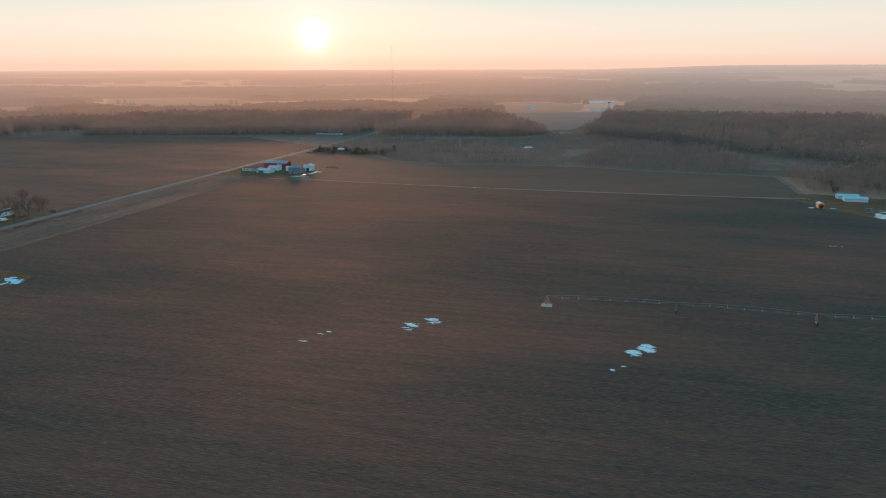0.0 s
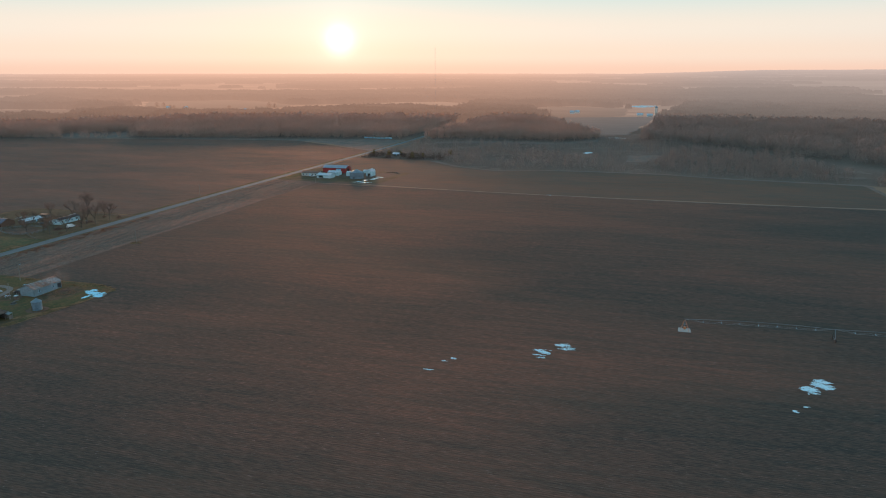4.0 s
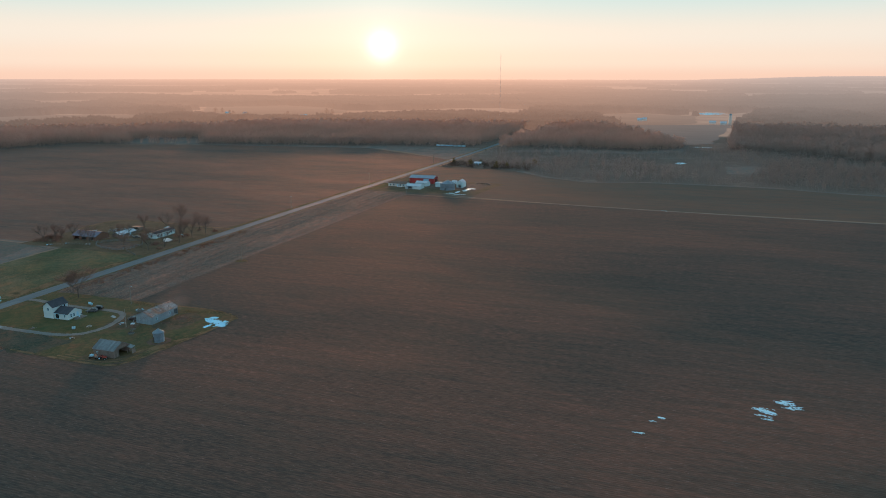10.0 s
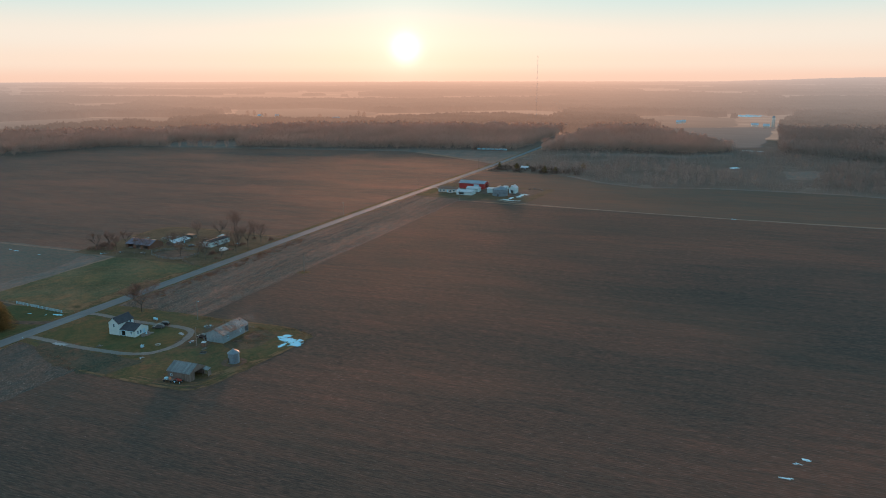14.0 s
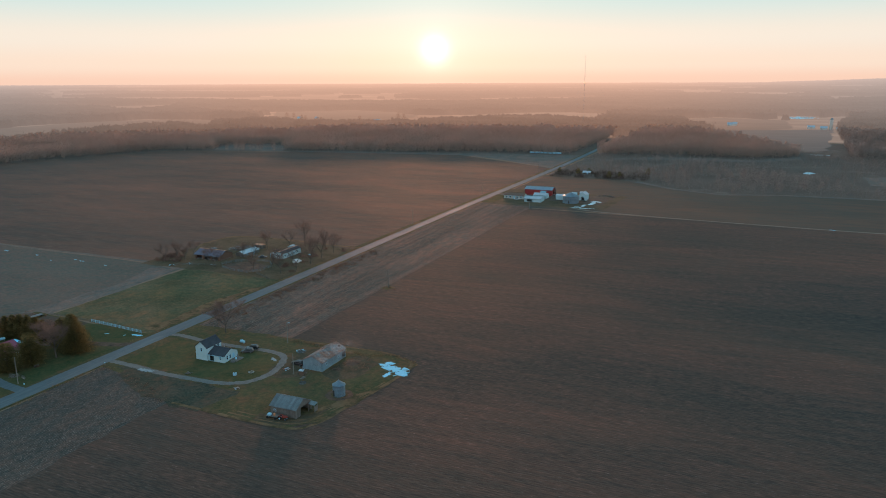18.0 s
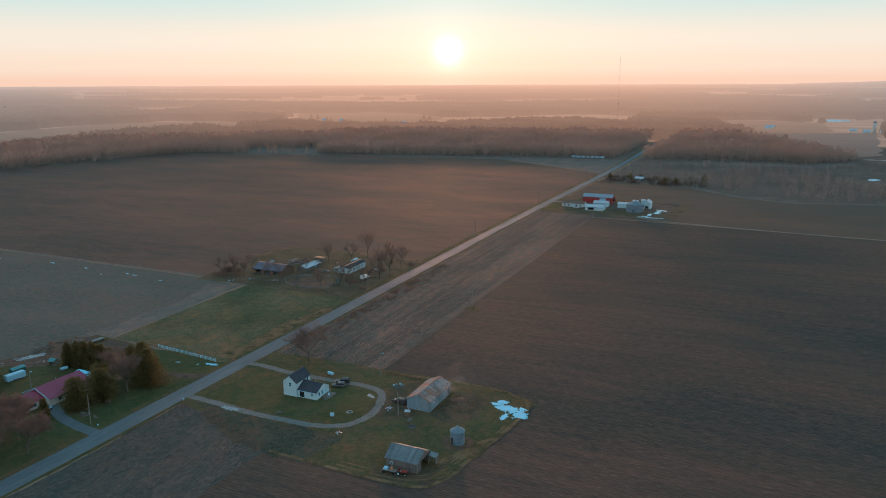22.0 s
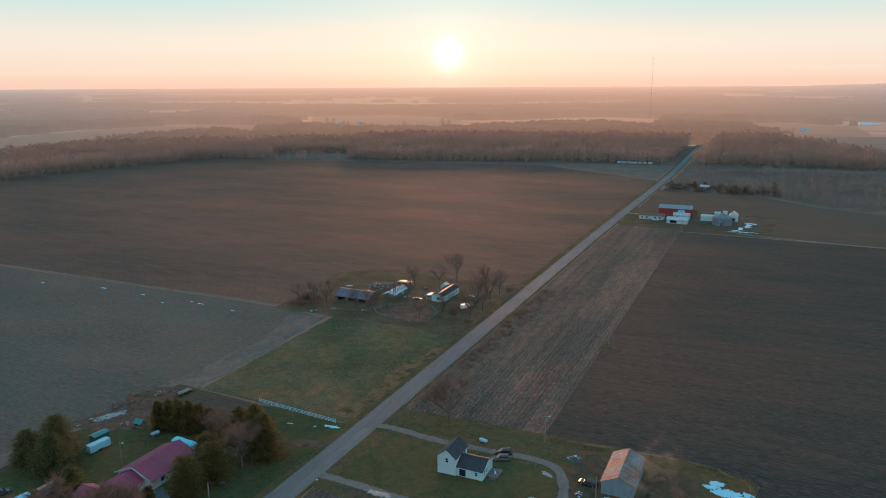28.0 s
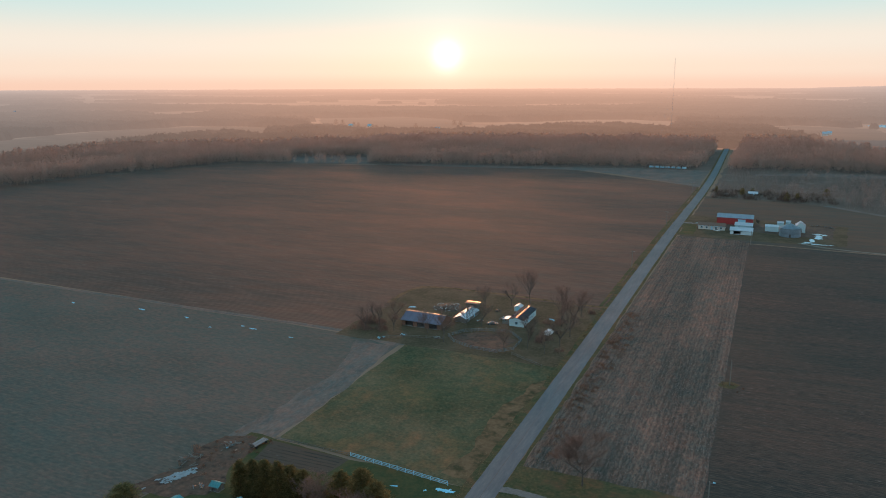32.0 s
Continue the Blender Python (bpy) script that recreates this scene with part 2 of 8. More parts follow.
ALONG_X, ALONG_Y = (0.03, 1, 1), (1, 0.03, 1)
M = dict(
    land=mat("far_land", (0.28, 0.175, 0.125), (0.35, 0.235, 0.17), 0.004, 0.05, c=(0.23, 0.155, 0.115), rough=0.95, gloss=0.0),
    soil=mat("tilled_soil", (0.036, 0.044, 0.041), (0.122, 0.072, 0.054), 0.010, 2.0, (0.16, 1, 1), c=(0.185, 0.124, 0.099), amount=0.65, rough=0.84, bump=0.12, gloss=0.1, sharp=0.15, fleck=((0.205, 0.158, 0.138), 2.2, (0.2, 1, 1), 0.60, 0.12), rows=(0.9, "Y", 0.90, 1.07), blotch=((0.014, (0.35, 1, 1), (0.70, 0.86, 0.88), (1.22, 1.03, 0.98)), (0.30, (0.10, 1, 1), (0.83, 0.92, 0.94), (1.17, 1.08, 1.05)), (1.3, (0.2, 1, 1), (0.84, 0.90, 0.92), (1.18, 1.09, 1.06)))),
    soil_left=mat("bare_soil", (0.105, 0.066, 0.053), (0.185, 0.100, 0.072), 0.012, 0.7, (0.08, 1, 1), c=(0.235, 0.142, 0.110), amount=0.5, rough=0.84, bump=0.08, gloss=0.12, sharp=0.18, fleck=((0.225, 0.148, 0.115), 1.0, (0.1, 1, 1), 0.58), rows=(1.5, "Y", 0.82, 1.14), blotch=((0.012, (0.4, 1, 1), (0.82, 0.92, 0.94), (1.14, 1.0, 0.96)), (0.12, (0.25, 1, 1), (0.88, 0.97, 0.99), (1.12, 1.02, 0.98)))),
    soil_far=mat("fallow_soil", (0.098, 0.070, 0.054), (0.145, 0.096, 0.073), 0.012, 0.5, (0.06, 1, 1), c=(0.17, 0.118, 0.085), amount=0.4, rough=0.85, gloss=0.1, bump=0.06, sharp=0.2, blotch=((0.015, (0.4, 1, 1), (0.82, 0.94, 0.98), (1.14, 1.0, 0.95)), (0.15, (0.3, 1, 1), (0.86, 0.97, 0.99), (1.14, 1.03, 0.98)))),
    edge=mat("grassy_edge", (0.165, 0.096, 0.055), (0.25, 0.140, 0.078), 0.08, 0.8, c=(0.31, 0.18, 0.105), rough=0.9, gloss=0.03, fleck=((0.085, 0.068, 0.036), 0.22, (1, 1, 1), 0.47, 0.16)),
    mist=haze_backdrop_mat("hazy_distance", (0.185, 0.142, 0.114), (0.32, 0.25, 0.20)),
    mistwood=haze_backdrop_mat("hazy_far_woods", (0.082, 0.064, 0.053), (0.108, 0.084, 0.070)),
    stubble=mat("corn_stubble", (0.112, 0.074, 0.060), (0.172, 0.112, 0.090), 0.035, 1.7, (1, 0.16, 1), c=(0.30, 0.205, 0.168), amount=0.62, rough=0.88, bump=0.07, gloss=0.08, sharp=0.2, fleck=((0.27, 0.192, 0.16), 2.6, (1, 0.5, 1), 0.55, 0.14), rows=(1.52, "X", 0.88, 1.10), blotch=((0.26, (1, 0.03, 1), (0.76, 0.81, 0.83), (1.21, 1.15, 1.13)), (0.03, (1, 0.5, 1), (0.74, 0.88, 0.90), (1.22, 1.04, 1.0)), (0.3, (1, 0.5, 1), (0.78, 0.92, 0.95), (1.24, 1.06, 1.0)), (1.6, (1, 0.45, 1), (0.74, 0.81, 0.83), (1.28, 1.17, 1.12)))),
    pale=mat("pale_stubble_field", (0.118, 0.109, 0.092), (0.158, 0.139, 0.119), 0.03, 0.8, (0.4, 1, 1), c=(0.225, 0.172, 0.146), amount=0.5, rough=0.88, bump=0.08, gloss=0.1, sharp=0.2, fleck=((0.185, 0.136, 0.116), 0.5, (0.5, 1, 1), 0.54, 0.16), rows=(1.2, "Y", 0.97, 1.03), blotch=((0.02, (0.5, 1, 1), (0.80, 0.90, 0.90), (1.08, 0.95, 0.92)), (0.25, (0.5, 1, 1), (0.88, 0.98, 0.99), (1.12, 0.99, 0.96)), (0.9, (0.6, 1, 1), (0.84, 0.90, 0.90), (1.16, 1.08, 1.06)))),
    tan=mat("dry_grass", (0.24, 0.145, 0.08), (0.33, 0.21, 0.12), 0.05, 0.8, c=(0.42, 0.28, 0.16), rough=0.9, bump=0.06, gloss=0.08),
    # Far field colours that carry the painted haze and give off light.
    tanfar=haze_backdrop_mat("haze_lit_tan_field", (0.125, 0.104, 0.087), (0.155, 0.126, 0.105)),
    palefar=haze_backdrop_mat("haze_lit_pale_field", (0.19, 0.158, 0.134), (0.225, 0.188, 0.16)),
    meltwater=mat("wet_melting_snow", (0.50, 0.70, 0.79), (0.62, 0.79, 0.86), 0.4, 2.0, c=(0.40, 0.57, 0.64), amount=0.3, rough=0.36, gloss=0.6),
    worn=mat("worn_farmyard_earth", (0.078, 0.064, 0.042), (0.140, 0.092, 0.062), 0.12, 1.1, c=(0.19, 0.132, 0.092), amount=0.6, rough=0.88, bump=0.08, gloss=0.06, sharp=0.16, fleck=((0.085, 0.066, 0.042), 0.25, (1, 1, 1), 0.5, 0.16), blotch=((0.3, (1, 1, 1), (0.76, 0.88, 0.86), (1.24, 1.06, 1.0)),)),
    rough=mat("rough_dark_grass", (0.052, 0.054, 0.040), (0.098, 0.080, 0.060), 0.09, 1.3, c=(0.165, 0.128, 0.098), amount=0.62, rough=0.9, bump=0.09, gloss=0.05, sharp=0.16, fleck=((0.13, 0.082, 0.058), 0.2, (1, 1, 1), 0.52, 0.16), blotch=((0.06, (1, 1, 1), (0.78, 0.96, 0.94), (1.20, 1.02, 0.98)), (0.5, (1, 1, 1), (0.74, 0.88, 0.88), (1.26, 1.12, 1.06)))),
    frostfar=haze_backdrop_mat("haze_lit_frosted_field", (0.062, 0.078, 0.086), (0.08, 0.094, 0.10)),
    grass=mat("winter_grass", (0.062, 0.066, 0.034), (0.140, 0.100, 0.056), 0.075, 1.1, c=(0.205, 0.142, 0.08), amount=0.62, rough=0.9, bump=0.09, gloss=0.05, sharp=0.16, fleck=((0.165, 0.094, 0.058), 0.14, (1, 1, 1), 0.49, 0.16), blotch=((0.05, (1, 1, 1), (0.76, 0.96, 0.90), (1.20, 1.02, 0.96)), (0.45, (1, 1, 1), (0.78, 0.92, 0.90), (1.22, 1.08, 1.02)))),
    lawn=mat("mown_lawn", (0.058, 0.066, 0.032), (0.112, 0.096, 0.050), 0.06, 1.2, c=(0.145, 0.110, 0.060), amount=0.55, rough=0.9, bump=0.12, gloss=0.05, sharp=0.18, fleck=((0.15, 0.096, 0.052), 0.09, (1, 1, 1), 0.51, 0.2), blotch=((0.05, (1, 1, 1), (0.80, 1.0, 0.92), (1.24, 1.04, 0.96)), (0.45, (1, 1, 1), (0.80, 0.94, 0.92), (1.20, 1.08, 1.02)))),
    meadow=mat("meadow_grass", (0.074, 0.070, 0.040), (0.138, 0.122, 0.078), 0.035, 0.9, c=(0.18, 0.15, 0.10), amount=0.6, rough=0.9, bump=0.09, gloss=0.05, sharp=0.14, fleck=((0.195, 0.122, 0.070), 0.055, (1, 0.7, 1), 0.515, 0.14), blotch=((0.03, (1, 1, 1), (0.78, 0.98, 0.90), (1.24, 1.04, 0.98)), (0.3, (1, 1, 1), (0.80, 0.92, 0.90), (1.26, 1.08, 1.02)), (1.1, (1, 1, 1), (0.84, 0.88, 0.88), (1.18, 1.13, 1.10)))),
    headland=mat("trodden_headland", (0.150, 0.126, 0.112), (0.232, 0.170, 0.146), 0.09, 1.1, (1, 0.5, 1), c=(0.31, 0.235, 0.20), amount=0.65, rough=0.9, bump=0.06, gloss=0.08, fleck=((0.145, 0.112, 0.092), 0.4, (1, 0.3, 1), 0.53, 0.24), blotch=((0.04, (1, 0.4, 1), (0.80, 0.92, 0.95), (1.10, 0.96, 0.92)), (0.4, (1, 0.5, 1), (0.80, 0.94, 0.97), (1.18, 1.0, 0.94)))),
    maple=mat("greyish_bare_twigs", (0.205, 0.134, 0.109), (0.28, 0.178, 0.143), 0.3, 1.0, c=(0.33, 0.208, 0.165), rough=0.9, island=0.25, thin=0.24, gloss=0.05),
    # Orange-red of the low sun's glint put into the metal's own colour.
    ridge=mat("glint_tinted_ridge_metal", (0.80, 0.34, 0.20), (0.85, 0.38, 0.23), 0.5, 2.0, rough=0.38, metal=0.95),
    greyblue=mat("grey_blue_roof_metal", (0.25, 0.30, 0.36), (0.31, 0.36, 0.42), 0.3, 2.0, c=(0.36, 0.39, 0.43), rough=0.42, metal=0.3, rand=0.08),
    yardmix=mat("brown_farmyard", (0.085, 0.064, 0.036), (0.165, 0.105, 0.066), 0.09, 0.9, c=(0.23, 0.155, 0.105), amount=0.5, rough=0.9, bump=0.05, gloss=0.05),
    slush=mat("grey_slush", (0.17, 0.20, 0.22), (0.26, 0.30, 0.325), 0.4, 1.6, c=(0.34, 0.40, 0.43), rough=0.4, gloss=0.5),
    oldcorn=mat("dark_corn_stubble", (0.060, 0.058, 0.053), (0.114, 0.089, 0.076), 0.05, 1.7, (1, 0.3, 1), c=(0.20, 0.168, 0.146), amount=0.62, rough=0.9, bump=0.07, gloss=0.08, sharp=0.2, fleck=((0.20, 0.165, 0.145), 2.6, (1, 0.5, 1), 0.56, 0.14), rows=(0.76, "X", 0.82, 1.12), blotch=((0.04, (1, 0.5, 1), (0.76, 0.90, 0.94), (1.20, 1.04, 1.0)), (0.3, (1, 0.5, 1), (0.78, 0.92, 0.95), (1.22, 1.06, 1.0)), (1.6, (1, 0.6, 1), (0.72, 0.80, 0.82), (1.30, 1.18, 1.12)))),
    paleblue=mat("pale_blue_roof_metal", (0.28, 0.58, 0.70), (0.34, 0.64, 0.75), 0.3, 2.0, c=(0.25, 0.48, 0.58), rough=0.5, metal=0.1),
    pineneedle=mat("green_pine_needles", (0.085, 0.115, 0.058), (0.17, 0.165, 0.075), 0.2, 1.2, c=(0.40, 0.26, 0.11), amount=0.45, rough=0.8, island=0.4, thin=0.4, gloss=0.05),
    residue=mat("pale_corn_residue", (0.165, 0.124, 0.104), (0.235, 0.175, 0.148), 0.2, 2.0, c=(0.27, 0.20, 0.168), rough=0.9, island=0.3),
    mud=mat("trodden_earth", (0.092, 0.058, 0.045), (0.150, 0.092, 0.068), 0.12, 1.0, c=(0.20, 0.135, 0.10), rough=0.8, bump=0.07, gloss=0.12, fleck=((0.06, 0.042, 0.034), 0.35, (1, 1, 1), 0.53, 0.14), blotch=((0.3, (1, 1, 1), (0.76, 0.86, 0.88), (1.24, 1.08, 1.02)),)),
    asphalt=mat("asphalt", (0.104, 0.129, 0.142), (0.140, 0.163, 0.175), 0.1, 2.0, (1, 0.25, 1), c=(0.186, 0.204, 0.212), rough=0.72, gloss=0.25, blotch=((0.05, (1, 0.15, 1), (0.86, 0.90, 0.92), (1.10, 1.06, 1.04)), (0.9, (1, 0.1, 1), (0.88, 0.90, 0.92), (1.10, 1.08, 1.06)))),
    patch=mat("road_seam", (0.055, 0.055, 0.057), (0.075, 0.075, 0.075), 0.3, 2.0, rough=0.5),
    gravel=mat("gravel", (0.13, 0.122, 0.115), (0.20, 0.182, 0.168), 0.3, 1.8, c=(0.27, 0.245, 0.225), rough=0.8, bump=0.05, gloss=0.25),
    track=mat("farm_track", (0.23, 0.185, 0.15), (0.31, 0.25, 0.205), 0.15, 0.9, c=(0.18, 0.14, 0.10), rough=0.9, gloss=0.05),
    # Cyan of open-sky shade put into the snow's colour, less into field_snow.
    snow=mat("shade_blue_snow", (0.30, 0.74, 0.95), (0.38, 0.80, 0.97), 0.3, 2.0, c=(0.30, 0.58, 0.72), amount=0.3, rough=0.8, bump=0.04, gloss=0.15),
    field_snow=mat("paler_field_snow", (0.58, 0.84, 0.94), (0.70, 0.89, 0.95), 0.3, 2.0, c=(0.42, 0.66, 0.76), amount=0.3, rough=0.8, bump=0.04, gloss=0.15),
    floor=mat("woodland_floor", (0.125, 0.092, 0.076), (0.185, 0.132, 0.108), 0.02, 0.4, c=(0.25, 0.18, 0.145), amount=0.5, rough=0.95, gloss=0.05, sharp=0.2, fleck=((0.26, 0.195, 0.16), 0.03, (1, 1, 1), 0.56, 0.16)),
    # Hazy air's paleness is put into twig; easttwig is its darker, less hazed copy.
    twig=mat("bare_twigs", (0.40, 0.274, 0.226), (0.49, 0.338, 0.278), 0.012, 0.1, c=(0.52, 0.358, 0.29), amount=0.45, rough=0.9, island=0.10, thin=0.40, gloss=0.05),
    scrubtwig=mat("grey_scrub_twigs", (0.255, 0.198, 0.172), (0.32, 0.245, 0.21), 0.02, 0.2, c=(0.36, 0.26, 0.215), amount=0.45, rough=0.9, island=0.12, thin=0.1, gloss=0.05),
    easttwig=mat("less_hazed_grey_twigs", (0.285, 0.226, 0.198), (0.355, 0.280, 0.246), 0.012, 0.1, c=(0.40, 0.30, 0.255), amount=0.45, rough=0.9, island=0.10, thin=0.22, gloss=0.05),
    yardtwig=mat("dark_bare_twigs", (0.11, 0.082, 0.068), (0.16, 0.115, 0.092), 0.3, 1.0, c=(0.20, 0.13, 0.10), rough=0.9, island=0.25, thin=0.3, gloss=0.05),
    brush=mat("reddish_brush", (0.24, 0.125, 0.088), (0.32, 0.17, 0.115), 0.05, 0.5, c=(0.40, 0.24, 0.14), rough=0.9, island=0.3, thin=0.45, gloss=0.05),
    weeds=mat("dry_weeds", (0.26, 0.165, 0.085), (0.34, 0.22, 0.12), 0.1, 0.8, c=(0.18, 0.11, 0.06), rough=0.9, island=0.3, thin=0.4),
    bark=mat("grey_bark", (0.095, 0.074, 0.063), (0.14, 0.108, 0.09), 0.8, 4.0, (1, 1, 0.2), rough=0.9, bump=0.02),
    needle=mat("pine_needles", (0.115, 0.110, 0.050), (0.20, 0.152, 0.064), 0.22, 1.2, c=(0.40, 0.235, 0.095), amount=0.5, rough=0.8, island=0.4, thin=0.42, gloss=0.05),
    # Cyan tint of shade mixed into the white siding's base colour.
    siding=mat("shade_tinted_white_siding", (0.50, 0.69, 0.73), (0.56, 0.74, 0.77), 0.3, 6.0, (0.05, 0.05, 3), c=(0.42, 0.55, 0.58), amount=0.35, rough=0.6, local=True),
    vinyl=mat("cream_siding", (0.62, 0.60, 0.55), (0.70, 0.68, 0.62), 0.3, 6.0, (0.05, 0.05, 3), c=(0.5, 0.48, 0.44), amount=0.35, rough=0.6, local=True),
    shingle=mat("dark_shingles", (0.030, 0.035, 0.048), (0.050, 0.055, 0.068), 0.5, 3.0, c=(0.085, 0.085, 0.095), amount=0.4, rough=0.75, local=True),
    rust=mat("rusty_roof_sheet", (0.24, 0.265, 0.275), (0.31, 0.135, 0.085), 0.26, 2.2, (1, 1, 0.5), c=(0.36, 0.37, 0.37), amount=0.5, rough=0.6, metal=0.2, gloss=0.3, rand=0.14, sharp=0.09, shift=3.0, blotch=((0.9, (1, 1, 1), (0.80, 0.84, 0.86), (1.20, 1.12, 1.08)),)),
    greytin=mat("weathered_roof_tin", (0.165, 0.195, 0.21), (0.235, 0.265, 0.28), 0.5, 2.5, c=(0.15, 0.125, 0.11), amount=0.5, rough=0.55, metal=0.3, rand=0.2),
    barnwall=mat("grey_painted_metal_wall", (0.20, 0.315, 0.375), (0.27, 0.38, 0.435), 0.4, 3.0, (2, 2, 0.1), c=(0.20, 0.25, 0.28), amount=0.45, rough=0.55, metal=0.1),
    zinc=mat("galvanised_steel", (0.150, 0.215, 0.262), (0.22, 0.29, 0.34), 0.6, 3.0, (1, 1, 0.3), c=(0.14, 0.155, 0.165), rough=0.45, metal=0.4, rand=0.08),
    oldwood=mat("weathered_boards", (0.16, 0.14, 0.125), (0.24, 0.21, 0.18), 0.8, 3.0, (3, 3, 0.15), c=(0.11, 0.085, 0.07), rough=0.85, rand=0.18),
    redtin=mat("red_metal_siding", (0.36, 0.035, 0.035), (0.42, 0.05, 0.045), 0.3, 3.0, (3, 3, 0.05), c=(0.30, 0.03, 0.03), amount=0.4, rough=0.5, local=True),
    bluetin=mat("pale_roof_metal", (0.50, 0.55, 0.60), (0.58, 0.62, 0.66), 0.3, 2.0, c=(0.45, 0.48, 0.52), rough=0.4, metal=0.3),
    slateblue=mat("slate_blue_roof_metal", (0.15, 0.135, 0.19), (0.20, 0.18, 0.24), 0.3, 2.0, c=(0.25, 0.20, 0.23), rough=0.42, metal=0.25, rand=0.1),
    maroon=mat("maroon_roof_metal", (0.36, 0.068, 0.120), (0.42, 0.085, 0.145), 0.4, 2.0, c=(0.32, 0.065, 0.11), rough=0.55, rand=0.08),
    brownwall=mat("brown_board_wall", (0.15, 0.085, 0.06), (0.20, 0.115, 0.08), 0.6, 3.0, (3, 3, 0.2), rough=0.8),
    # White in itself; the blue-cyan of its shaded sides is put into the colour.
    white=mat("shade_tinted_white_paint", (0.34, 0.66, 0.82), (0.42, 0.73, 0.87), 0.5, 4.0, c=(0.30, 0.53, 0.65), amount=0.3, rough=0.8, gloss=0.1, local=True),
    tarp=mat("light_blue_tarpaulin", (0.18, 0.70, 0.95), (0.26, 0.78, 0.97), 0.6, 3.0, c=(0.36, 0.84, 0.97), rough=0.8, gloss=0.08, local=True),
    teal=mat("teal_roof_metal", (0.05, 0.22, 0.24), (0.07, 0.28, 0.29), 0.5, 3.0, rough=0.5, local=True),
    greensteel=mat("dark_green_steel", (0.03, 0.11, 0.10), (0.045, 0.14, 0.12), 0.6, 3.0, (2, 2, 0.2), rough=0.55, local=True),
    redpaint=mat("barn_red_boards", (0.28, 0.05, 0.035), (0.33, 0.065, 0.045), 0.6, 3.0, (2, 2, 0.2), rough=0.7, local=True),
    orange=mat("rust_orange_paint", (0.55, 0.20, 0.09), (0.62, 0.25, 0.12), 0.6, 3.0, rough=0.5, local=True),
    blackcar=mat("black_car_paint", (0.014, 0.015, 0.018), (0.02, 0.021, 0.024), 0.8, 3.0, c=(0.03, 0.03, 0.03), rough=0.22, gloss=0.6, local=True),
    greycar=mat("dark_grey_car_paint", (0.05, 0.055, 0.06), (0.06, 0.066, 0.072), 0.8, 3.0, rough=0.25, gloss=0.6, local=True),
    whitecar=mat("white_car_paint", (0.74, 0.75, 0.76), (0.78, 0.79, 0.80), 0.8, 3.0, rough=0.3, local=True),
    glass=mat("dark_window_glass", (0.02, 0.024, 0.028), (0.03, 0.034, 0.038), 0.8, 3.0, c=(0.03, 0.03, 0.03), rough=0.05, gloss=0.8, local=True),
    rubber=mat("black_rubber", (0.012, 0.012, 0.012), (0.02, 0.02, 0.02), 0.8, 5.0, c=(0.03, 0.03, 0.03), rough=0.8, local=True),
    steel=mat("dull_steel", (0.30, 0.31, 0.32), (0.38, 0.39, 0.40), 0.8, 5.0, rough=0.4, metal=0.7, local=True),
    concrete=mat("concrete", (0.30, 0.30, 0.29), (0.38, 0.375, 0.36), 0.5, 3.0, rough=0.8),
    pole=mat("weathered_pole_wood", (0.19, 0.17, 0.15), (0.26, 0.23, 0.20), 1.0, 4.0, (3, 3, 0.2), rough=0.85),
    ash=mat("charred_ash", (0.03, 0.028, 0.027), (0.10, 0.095, 0.09), 0.8, 3.0, c=(0.25, 0.24, 0.23), rough=0.95),
    dark=mat("shaded_interior_boards", (0.05, 0.042, 0.035), (0.075, 0.06, 0.05), 0.6, 3.0, rough=0.9),
)


def smoke_mat():
    """Thin pale smoke that lets most light through."""
    m = bpy.data.materials.new("thin_smoke")
    m.use_nodes = True
    n, l = m.node_tree.nodes, m.node_tree.links
    clear, body, mx = n.new("ShaderNodeBsdfTransparent"), n.new("ShaderNodeBsdfTranslucent"), n.new("ShaderNodeMixShader")
    body.inputs[0].default_value = (0.80, 0.74, 0.70, 1)
    mx.inputs[0].default_value = 0.034
    l.new(clear.outputs[0], mx.inputs[1])
    l.new(body.outputs[0], mx.inputs[2])
    l.new(mx.outputs[0], n["Material Output"].inputs[0])
    return m


M["smoke"] = smoke_mat()

